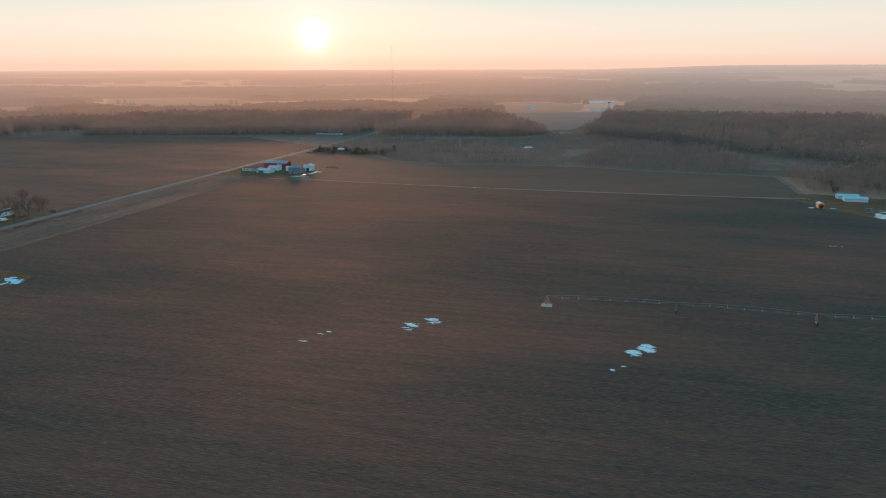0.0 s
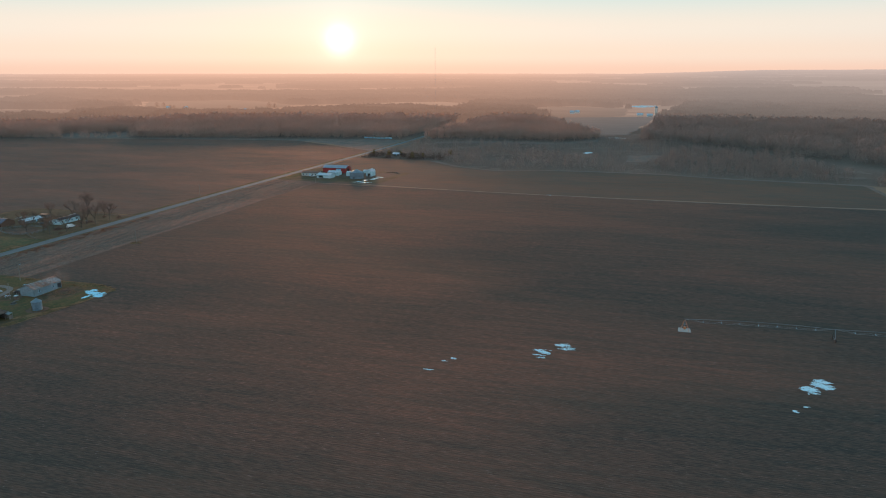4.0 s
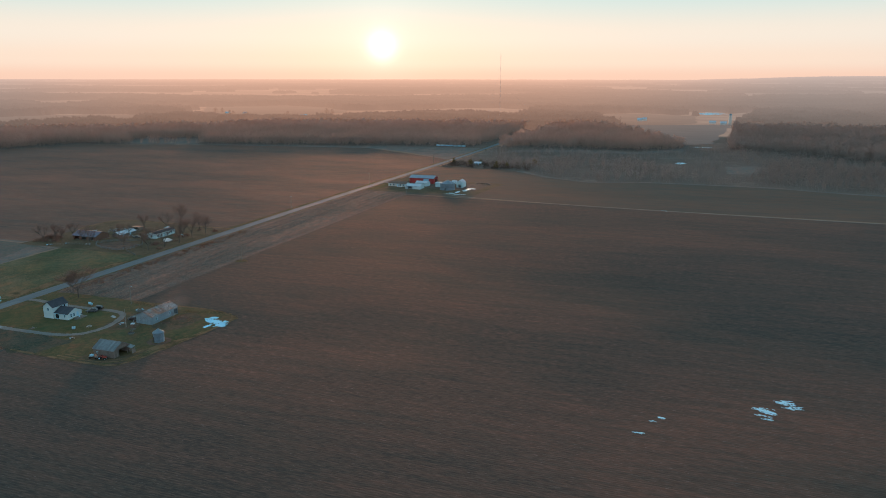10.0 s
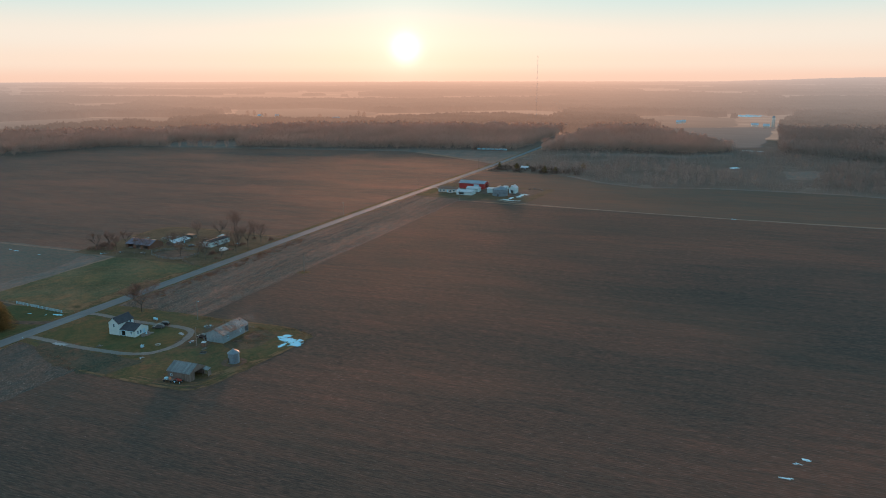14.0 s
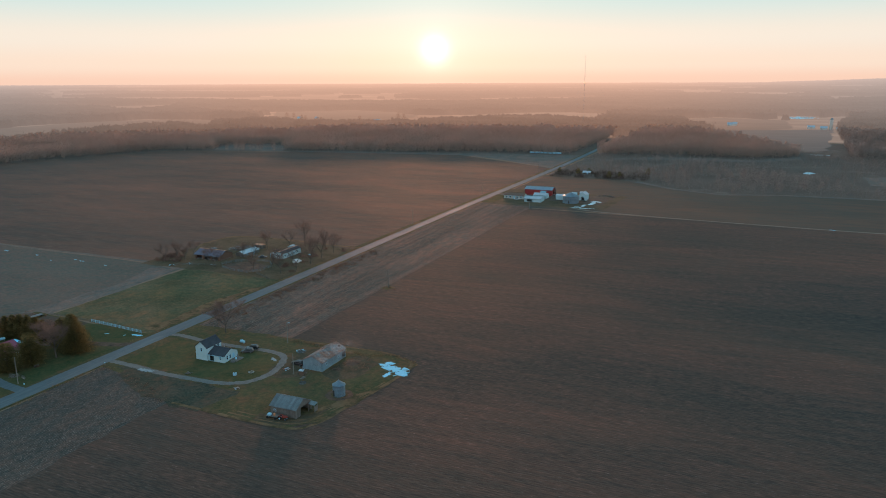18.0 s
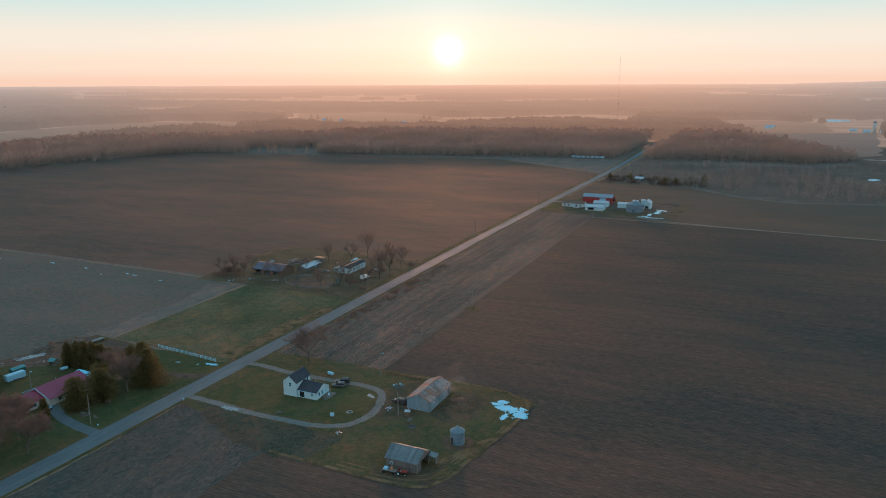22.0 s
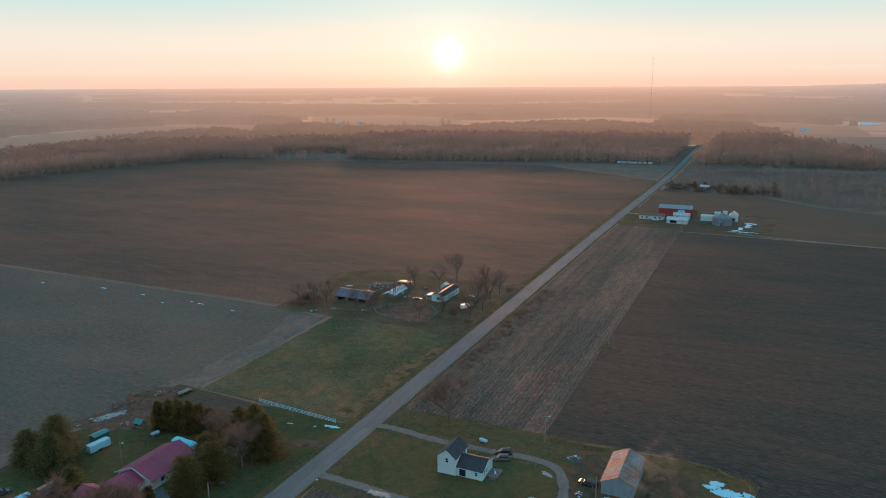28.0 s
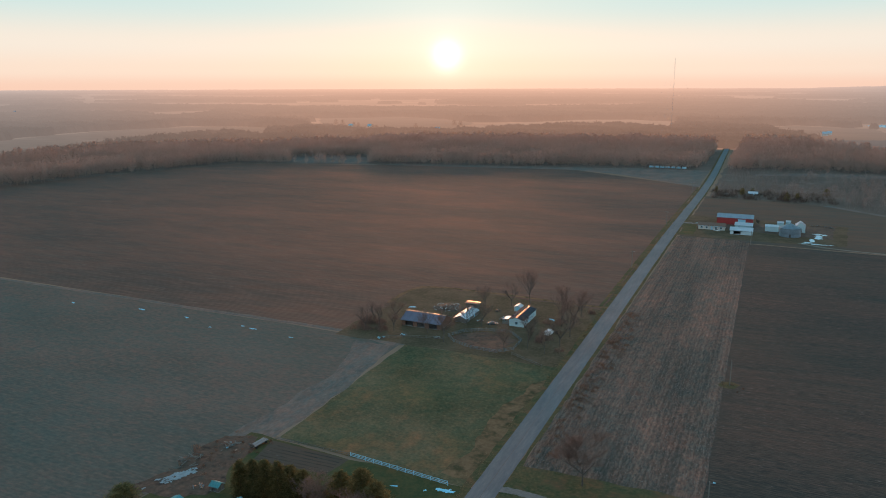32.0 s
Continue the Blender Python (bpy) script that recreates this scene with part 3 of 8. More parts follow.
# ---- building blocks ----
class Shape:
    """Collects the faces of one mesh."""

    def __init__(self):
        self.v, self.f = [], []

    def add(self, verts, faces):
        k = len(self.v)
        self.v += [tuple(p) for p in verts]
        self.f += [tuple(i + k for i in f) for f in faces]
        return self

    def box(self, x0, y0, z0, x1, y1, z1, turn=0.0, about=None):
        p = [(x, y, z) for z in (z0, z1) for x, y in ((x0, y0), (x1, y0), (x1, y1), (x0, y1))]
        if turn:
            cx, cy = about or ((x0 + x1) / 2, (y0 + y1) / 2)
            c, s = math.cos(radians(turn)), math.sin(radians(turn))
            p = [(cx + c * (x - cx) - s * (y - cy), cy + s * (x - cx) + c * (y - cy), z) for x, y, z in p]
        return self.add(p, [(3, 2, 1, 0), (4, 5, 6, 7), (0, 1, 5, 4), (1, 2, 6, 5), (2, 3, 7, 6), (3, 0, 4, 7)])

    def tube(self, a, b, r0, r1=None, n=8, caps=True):
        a, b = Vector(a), Vector(b)
        r1 = r0 if r1 is None else r1
        d = (b - a).normalized()
        u = d.cross(Vector((0, 0, 1)) if abs(d.z) < 0.9 else Vector((1, 0, 0))).normalized()
        w = d.cross(u)
        ring = [(math.cos(6.28318 * i / n), math.sin(6.28318 * i / n)) for i in range(n)]
        p = [a + u * (c * r0) + w * (s * r0) for c, s in ring] + [b + u * (c * r1) + w * (s * r1) for c, s in ring]
        f = [(i, (i + 1) % n, n + (i + 1) % n, n + i) for i in range(n)]
        if caps:
            f += [tuple(range(n))[::-1], tuple(range(n, 2 * n))]
        return self.add(p, f)

    def loft(self, rings, closed=True, caps=True):
        n = len(rings[0])
        p = [q for r in rings for q in r]
        f = []
        for k in range(len(rings) - 1):
            for i in range(n if closed else n - 1):
                j = (i + 1) % n
                f.append((k * n + i, k * n + j, (k + 1) * n + j, (k + 1) * n + i))
        if caps and closed:
            f += [tuple(range(n))[::-1], tuple(range((len(rings) - 1) * n, len(rings) * n))]
        return self.add(p, f)

    def slab(self, quad, thick):
        """A plate under four corners."""
        q = [Vector(p) for p in quad]
        d = (q[1] - q[0]).cross(q[3] - q[0]).normalized() * thick
        return self.add([p - d for p in q] + q, [(3, 2, 1, 0), (4, 5, 6, 7), (0, 1, 5, 4), (1, 2, 6, 5), (2, 3, 7, 6), (3, 0, 4, 7)])


def mesh_of(name, shape, material, smooth=False):
    me = bpy.data.meshes.new(name)
    me.from_pydata(shape.v, [], shape.f)
    me.materials.append(material)
    if smooth:
        me.polygons.foreach_set("use_smooth", [True] * len(me.polygons))
    me.update()
    return me


def part(name, shape, material, parent=None, label="", smooth=False):
    ob = new(name, mesh_of(name, shape, material, smooth) if isinstance(shape, Shape) else shape)
    if parent:
        ob.parent = parent
    if label:
        tagged(ob, label)
    return ob


def thing(name, label, category, x, y, turn=0.0, z=0.0, group="", kind=""):
    ob = new(name)
    ob.empty_display_size = 0.5
    ob.matrix_basis = pose(x, y, z, 0, 0, turn)
    return tagged(ob, label, category, group, kind)


def raw_mesh(name, verts, faces, material):
    """A big mesh of triangles from arrays."""
    me = bpy.data.meshes.new(name)
    nv, nf = len(verts), len(faces)
    me.vertices.add(nv)
    me.vertices.foreach_set("co", np.asarray(verts, np.float32).ravel())
    me.loops.add(nf * 3)
    me.loops.foreach_set("vertex_index", np.asarray(faces, np.int32).ravel())
    me.polygons.add(nf)
    me.polygons.foreach_set("loop_start", np.arange(0, nf * 3, 3, dtype=np.int32))
    me.materials.append(material)
    me.update(calc_edges=True)
    return me


# ---- the land ----
CX, CY, HAZE, RIM = 220.0, -210.0, 2300.0, 4800.0
FAR = 26000.0


def true_range(r):
    """How far off the land at ring r of the backdrop stands for."""
    return HAZE * (FAR / HAZE) ** ((r - HAZE) / (RIM - HAZE))


def climb(r, east):
    """Height of the backdrop at ring r; east: the sine of the turn to the right of the road. Low hills stand there."""
    k = np.clip((east + 0.03) / 0.22, 0, 1)
    return 98 * (1 - r / true_range(r)) + 24 * k * k * (3 - 2 * k) * np.clip((r - 3300) / 1500, 0, 1) ** 1.5


def rise(x, y):
    """Level land, and a backdrop that climbs slowly to the horizon."""
    r = math.hypot(x - CX, y - CY)
    return 0.0 if r <= HAZE else float(climb(r, (x - CX) / r))


ground_shape = Shape()
radii = [0, 80, 170, 280, 420, 600, 800, 1000, 1150, 1300]
SEG = 288
rings = [[(CX + r * math.cos(6.283185 * i / SEG), CY + r * math.sin(6.283185 * i / SEG)) for i in range(SEG)] for r in radii[1:]]
ground_shape.loft([[(x, y, 0) for x, y in ring] for ring in rings], caps=False)
k0 = len(ground_shape.v)
ground_shape.add([(CX, CY, 0)], [])
ground_shape.f += [(k0, i, (i + 1) % SEG) for i in range(SEG)]
haze_shape = Shape()
haze_radii = [1300, 1500, 1700, 1900, 2100] + [HAZE + (RIM - HAZE) * i / 60 for i in range(61)]
haze_shape.loft([[(CX + r * math.cos(6.283185 * i / SEG), CY + r * math.sin(6.283185 * i / SEG), rise(CX + r * math.cos(6.283185 * i / SEG), CY + r * math.sin(6.283185 * i / SEG))) for i in range(SEG)] for r in haze_radii], caps=False)
tagged(part("backdrop", haze_shape, M["mist"], smooth=True), "far farmland with glowing painted haze towards the evening horizon", "backdrop", kind="structure")
ground = part("ground", ground_shape, M["land"], smooth=True)
tagged(ground, "flat brown farmland running out to a hazy horizon", "ground", kind="structure")


def along(pts, t):
    """The point a share t of the way along a line of points."""
    d = [math.dist(a, b) for a, b in zip(pts, pts[1:])]
    t *= sum(d)
    for a, b, s in zip(pts, pts[1:], d):
        if t <= s or b is pts[-1]:
            u = min(1, t / s)
            return a[0] + (b[0] - a[0]) * u, a[1] + (b[1] - a[1]) * u
        t -= s


def field(name, label, lower, upper, material, z, category="field", n=24, m=12, ragged=0.8):
    """A sheet of land between two lines, with a slightly uneven border."""
    s = Shape()
    grid = []
    for j in range(m + 1):
        for i in range(n + 1):
            a, b = along(lower, i / n), along(upper, i / n)
            x, y = a[0] + (b[0] - a[0]) * j / m, a[1] + (b[1] - a[1]) * j / m
            dx, dy = noise.noise((x * 0.11, y * 0.11, 1.5)), noise.noise((x * 0.11, y * 0.11, 7.5))
            fx, fy = noise.noise((x * 0.5, y * 0.5, 2.5)), noise.noise((x * 0.5, y * 0.5, 9.5))
            x, y = x + ragged * (dx + 0.18 * fx), y + ragged * (dy + 0.18 * fy)
            grid.append((x, y, rise(x, y) + z))
    s.add(grid, [(j * (n + 1) + i, j * (n + 1) + i + 1, (j + 1) * (n + 1) + i + 1, (j + 1) * (n + 1) + i) for j in range(m) for i in range(n)])
    return tagged(part(name, s, material), label, category, kind="structure")


def rounded(pts, steps=6):
    """A smooth line through the same points."""
    ends = [pts[0]] + list(pts) + [pts[-1]]
    out = []
    for p0, p1, p2, p3 in zip(ends, ends[1:], ends[2:], ends[3:]):
        for i in range(steps):
            t = i / steps
            out.append(tuple(0.5 * (2 * b + (c - a) * t + (2 * a - 5 * b + 4 * c - d) * t * t + (3 * b - a - 3 * c + d) * t ** 3) for a, b, c, d in zip(p0, p1, p2, p3)))
    return out + [pts[-1]]


def ribbon(name, label, pts, width, material, z, category, n=60, wobble=0.0, both=None):
    """A strip of even width along a line of points."""
    pts = rounded(pts) if len(pts) > 3 else pts
    s = Shape()
    rows = []
    for i in range(n + 1):
        x, y = along(pts, i / n)
        x2, y2 = along(pts, min(1, i / n + 0.004))
        x1, y1 = along(pts, max(0, i / n - 0.004))
        d = math.hypot(x2 - x1, y2 - y1)
        ux, uy = -(y2 - y1) / d, (x2 - x1) / d
        w = width / 2
        wl_, wr_ = w * (1 + wobble * noise.noise((i * 0.7, 1.3, width))), w * (1 + wobble * noise.noise((i * 0.7, 8.3, width)))
        rows.append([(x + ux * wl_, y + uy * wl_, rise(x, y) + z), (x - ux * wr_, y - uy * wr_, rise(x, y) + z)])
    s.loft(rows, closed=False)
    return tagged(part(name, s, material), label, category, kind="structure")


field("field_main", "wide dark tilled field with faint furrows and crop residue", [(46, -520), (1000, -520)], [(46, 337.6), (266, 328.2), (520, 331), (1000, 300)], M["soil"], 0.02, n=96, m=60)
field("field_north", "dark fallow field beyond the farm track", [(6, 341), (266, 331), (520, 334)], [(6, 542), (60, 536), (104, 520), (139, 484), (184, 463), (230, 478), (276, 481), (350, 480), (404, 465), (470, 459), (520, 456)], M["soil_far"], 0.03, n=80, m=20)
field("field_edge_north", "strip of dry grass along the woods' edge", [(100, 520), (139, 483), (184, 462), (230, 477), (276, 480), (350, 479), (404, 464), (470, 458), (518, 453), (521, 345)], [(104, 527), (141, 490), (184, 468), (230, 483), (276, 487), (350, 486), (404, 471), (470, 466), (523, 461), (525, 345)], M["headland"], 0.05, n=80, m=3)
field("field_left", "large dark bare field on the far side of the road", [(-660, 91), (-98, 91), (-5, 91)], [(-660, 340), (-629, 450), (-580, 603), (-380, 669), (-160, 706), (-6, 605)], M["soil_left"], 0.03, n=60, m=40)
field("field_strip_far", "pale strip of cut field before the woods", [(-395, 664), (-160, 704), (-100, 680), (-6, 602)], [(-395, 682), (-156, 735), (-100, 748), (-8, 758)], M["headland"], 0.05, n=40, m=6)
field("field_pale", "pale grey stubble field beside the homesteads", [(-760, -330), (-70, -330)], [(-760, 88), (-68, 88)], M["pale"], 0.03, n=40, m=24)
field("field_pale_edge", "band of dry grass dividing two fields", [(-700, 87.4), (-300, 87.2), (-96, 89.2), (-70, 82)], [(-700, 90), (-300, 89.6), (-97, 92), (-66, 86)], M["headland"], 0.06, n=120, m=2)
field("field_headland", "dry trodden headland of the stubble field", [(-86, -120), (-80, -30), (-76, 50), (-86, 84)], [(-66, -120), (-66, -30), (-65, 50), (-70, 82)], M["headland"], 0.05, n=60, m=5, ragged=2.5)
field("corn_strip", "long strip of corn stubble beside the road", [(4.7, 14), (50, 14)], [(4.7, 346), (49, 346)], M["stubble"], 0.05, n=30, m=200, ragged=0.3)
field("corn_plot_south", "plot of grey corn stubble south of the farmyard", [(6, -420), (49, -420)], [(5, -31), (24, -36), (47, -45)], M["oldcorn"], 0.05, n=30, m=160, ragged=2.2)
field("meadow", "green and tan winter meadow", [(-64, 3), (-4, 0)], [(-66, 86), (-4, 88)], M["meadow"], 0.06, n=20, m=24)
field("meadow_verge", "tan dead grass of the meadow beside the road", [(-13, 4), (-4.2, 3)], [(-10, 70), (-4.2, 74)], M["edge"], 0.072, "grass", n=8, m=60, ragged=2.6)
field("yard_west", "shaded lawn round the maroon-roofed house", [(-76, -120), (-4, -120)], [(-74, 2), (-4, 0)], M["lawn"], 0.055, n=20, m=30, ragged=2)
field("yard_home", "worn farmyard grass round the white farmhouse", [(4, -32), (48, -46), (92, -46), (100, -38)], [(4, 16.5), (48, 17.5), (88, 18), (104, 14)], M["grass"], 0.07, n=40, m=24, ragged=1.2)
field("yard_home_east", "grassy corner of the farmyard beside the snow", [(97.5, -41), (101.6, -28)], [(101, 16), (106.8, 12.5)], M["grass"], 0.075, n=6, m=20, ragged=1.5)
field("lawn_home", "green lawn inside the gravel loop", [(8, -26), (30, -27), (56, -25.5), (61, -20)], [(8, 0), (30, 0), (54, 0), (60.5, -5)], M["lawn"], 0.085, n=24, m=12, ragged=1.5)
field("yard_mid_grass", "faded grass beyond the pole barn", [(-95, 145), (-20, 146)], [(-94, 162), (-10, 159)], M["yardmix"], 0.078, "grass", n=20, m=8, ragged=4)
field("yard_mid", "shaded brown yard among bare trees", [(-98, 86), (-4, 87)], [(-98, 165), (-66, 166), (-4, 160)], M["yardmix"], 0.065, n=24, m=16, ragged=2)
field("yard_red_farm", "green farmyard round the red barn", [(4, 349), (60, 348), (104, 352)], [(4, 432), (60, 428), (112, 425)], M["yardmix"], 0.07, n=24, m=14, ragged=2)
field("lawn_red_farm", "bright green lawn before the cream farmhouse", [(4.6, 352), (14, 356)], [(4.6, 395), (13, 392)], M["lawn"], 0.082, "lawn", n=8, m=20, ragged=1.5)
field("yard_red_gravel", "gravel apron between barn and grain bins", [(22, 387), (98, 372)], [(24, 401), (104, 424)], M["mud"], 0.09, n=16, m=8, ragged=3)
field("yard_east", "grassy yard of a distant farmstead", [(505, 345), (525, 290), (600, 215), (760, 190)], [(530, 360), (560, 350), (650, 340), (800, 330)], M["yardmix"], 0.06, n=24, m=10, ragged=3)
field("field_clearing", "pale clearing in the scrub", [(308, 570), (342, 580)], [(311, 640), (347, 652)], M["headland"], 0.06, n=8, m=6, ragged=4)
field("field_clearing", "tan grassy strip through the scrub", [(40, 720), (110, 742), (207, 746), (262, 804)], [(42, 743), (106, 774), (207, 780), (259, 838)], M["headland"], 0.06, n=30, m=4, ragged=5)
# The far fields below glow with haze painted into their material.
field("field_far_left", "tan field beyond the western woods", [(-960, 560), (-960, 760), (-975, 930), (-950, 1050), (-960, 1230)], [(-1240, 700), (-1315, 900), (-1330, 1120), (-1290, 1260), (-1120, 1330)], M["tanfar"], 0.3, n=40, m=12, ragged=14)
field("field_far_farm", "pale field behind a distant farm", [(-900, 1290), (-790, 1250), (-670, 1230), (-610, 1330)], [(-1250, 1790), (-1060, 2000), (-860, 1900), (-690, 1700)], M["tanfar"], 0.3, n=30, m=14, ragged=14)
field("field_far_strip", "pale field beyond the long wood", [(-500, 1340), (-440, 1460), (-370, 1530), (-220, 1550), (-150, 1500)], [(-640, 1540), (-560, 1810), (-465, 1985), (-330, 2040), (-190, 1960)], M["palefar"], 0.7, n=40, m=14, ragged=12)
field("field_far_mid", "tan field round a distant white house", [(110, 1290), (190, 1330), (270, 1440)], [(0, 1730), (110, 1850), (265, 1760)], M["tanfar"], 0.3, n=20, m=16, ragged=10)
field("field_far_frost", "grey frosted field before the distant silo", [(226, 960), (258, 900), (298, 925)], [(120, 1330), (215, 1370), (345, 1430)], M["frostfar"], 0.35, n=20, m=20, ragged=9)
field("field_far_west", "small tan clearing behind the bare field", [(-620, 640), (-500, 650), (-420, 668)], [(-640, 720), (-560, 760), (-470, 745)], M["headland"], 0.09, n=20, m=8, ragged=9)
field("wood_floor", "brown leaf-strewn floor of the western woods", [(-900, 250), (-640, 318), (-629, 450), (-581, 605), (-380, 672)], [(-900, 430), (-760, 630), (-640, 750), (-450, 885), (-300, 962)], M["floor"], 0.02, "woodland floor", n=40, m=16, ragged=4)
field("wood_floor", "brown leaf-strewn floor of the central woods", [(-385, 672), (-150, 738), (-8, 757)], [(-305, 960), (-150, 1025), (-8, 1058)], M["floor"], 0.025, "woodland floor", n=24, m=16, ragged=4)
field("wood_floor", "brown brushy floor of the scrub beyond the field", [(8, 540), (104, 518), (139, 482), (184, 461), (230, 476), (350, 478), (404, 463), (530, 456), (640, 345), (1000, 340)], [(8, 1060), (200, 1078), (330, 1070), (560, 1030), (700, 985), (900, 880), (1180, 640)], M["floor"], 0.015, "woodland floor", n=60, m=30, ragged=4)
# the road, its verges and drives
ROAD = [(0.2, -520), (0, 0), (-1, 330), (0.5, 640), (-6, 960), (-9, 1090)]
for s_, wd in ((-1, 2.4), (1, 1.5)):
    ribbon("verge", "tan dead grass verge along the road", [(x + s_ * (3.3 + wd / 2), y) for x, y in ROAD], wd, M["grass"], 0.085, "verge", n=300, wobble=0.9)
ribbon("road", "straight grey two-lane asphalt country road", ROAD, 6.9, M["asphalt"], 0.11, "road", n=200, wobble=0.02)
ribbon("trim_seam", "dark tar seam along the middle of the road", ROAD, 0.16, M["patch"], 0.118, "seam", n=200, wobble=0.4)
ribbon("driveway", "looping gravel driveway round the farmhouse lawn", [(2.5, 2.6), (9, 3.2), (24, 1.6), (43, 2.2), (52, 2.4), (58.4, 0), (62, -7), (63.4, -13), (63, -18.4), (60.6, -23.8), (56, -26.9), (50, -28.5), (42.7, -28.9), (29, -29.2), (16, -28), (2.5, -27.4)], 2.6, M["gravel"], 0.105, "driveway", n=180, wobble=0.28)
ribbon("driveway", "asphalt driveway to the maroon-roofed house", [(-2.5, -58), (-12, -57), (-22, -54.5), (-31, -50)], 3.5, M["asphalt"], 0.105, "driveway", n=30, wobble=0.1)
ribbon("driveway", "short earth driveway by the white fence", [(-2.8, -12), (-10, -15), (-22, -18), (-34, -21)], 4.0, M["mud"], 0.10, "driveway", n=30, wobble=0.2)
ribbon("driveway", "pale earth lane into the wooded yard", [(-2.8, 166), (-20, 165), (-60, 167), (-96, 163), (-99, 132)], 2.4, M["edge"], 0.10, "driveway", n=60, wobble=0.3)
ribbon("driveway", "snowy gravel driveway to the red barn", [(2.5, 398), (14, 398), (30, 399)], 4, M["gravel"], 0.11, "driveway", n=20, wobble=0.2)
ribbon("farm_track", "pale grassy farm track across the fields", [(78, 352), (103, 341), (180, 333), (266, 329.5), (382, 328.5), (470, 332), (522, 338)], 2.6, M["track"], 0.10, "track", n=120, wobble=0.35)
ribbon("field_edge", "thin line of dry grass round the farmyard", [(49, -46), (90, -46.5), (98.4, -41), (101.2, -28), (105.2, -2), (105, 10.6), (99.6, 15), (86, 18), (52, 15.5)], 1.3, M["edge"], 0.10, "grass edge", n=80, wobble=0.6)
ribbon("field_edge", "tan grass edge of the bare field along the road", [(-7.5, 166), (-7.5, 400), (-6, 600)], 1.6, M["grass"], 0.09, "grass edge", n=120, wobble=0.35)
ribbon("tyre_track", "faint pale wheel track along the farmyard's edge", [(70, -44.6), (88, -44.4), (96, -40.5), (100, -32), (103.2, -18), (105, -6)], 0.6, M["edge"], 0.108, "track", n=80, wobble=0.9)
ribbon("tyre_track", "faint pale wheel track along the farmyard's edge", [(72, -42.8), (87, -42.6), (94.6, -39), (98.4, -31.4), (101.4, -17.6), (103.2, -6)], 0.5, M["edge"], 0.112, "track", n=80, wobble=0.9)
ribbon("worn_ground", "worn brown earth ring round the grain bin", [(94.4 + 3.6 * math.cos(a * 0.2618), -20.6 + 3.4 * math.sin(a * 0.2618)) for a in range(25)], 1.8, M["mud"], 0.106, "worn ground", n=72, wobble=0.7)

field("worn_yard", "bare reddish-brown earth and dead weeds behind the metal barn", [(80, -7), (86, -9), (92, -6)], [(80.5, 9.5), (87, 11), (95, 8)], M["worn"], 0.094, "worn ground", n=14, m=14, ragged=3.2)
field("worn_yard", "trodden earth before the metal barn", [(60, -13), (69, -16), (76, -13)], [(62, 9), (66, 10.5), (70.6, 8)], M["worn"], 0.092, "worn ground", n=14, m=14, ragged=3.0)
field("worn_yard", "muddy ground beside the equipment shed", [(80, -45.5), (88, -46), (95, -43)], [(80.5, -41), (90, -40.6), (97, -29)], M["worn"], 0.093, "worn ground", n=16, m=8, ragged=2.0)
field("rough_yard", "dark rough grass and stubble between drive and tilled field", [(22, -40), (40, -46), (60, -47)], [(8, -30.5), (34, -31), (62, -31)], M["rough"], 0.076, "rough ground", n=24, m=14, ragged=4.0)
field("worn_yard", "worn tan grass between grain bin and shed", [(92, -33), (97, -32), (99, -29)], [(96.5, -20), (99.5, -18), (103, -12)], M["edge"], 0.091, "worn ground", n=10, m=16, ragged=2.4)

# ---- woods ----
def inside(x, y, poly):
    hit = False
    for (x0, y0), (x1, y1) in zip(poly, poly[1:] + poly[:1]):
        if (y0 > y) != (y1 > y) and x < (x1 - x0) * (y - y0) / (y1 - y0) + x0:
            hit = not hit
    return hit


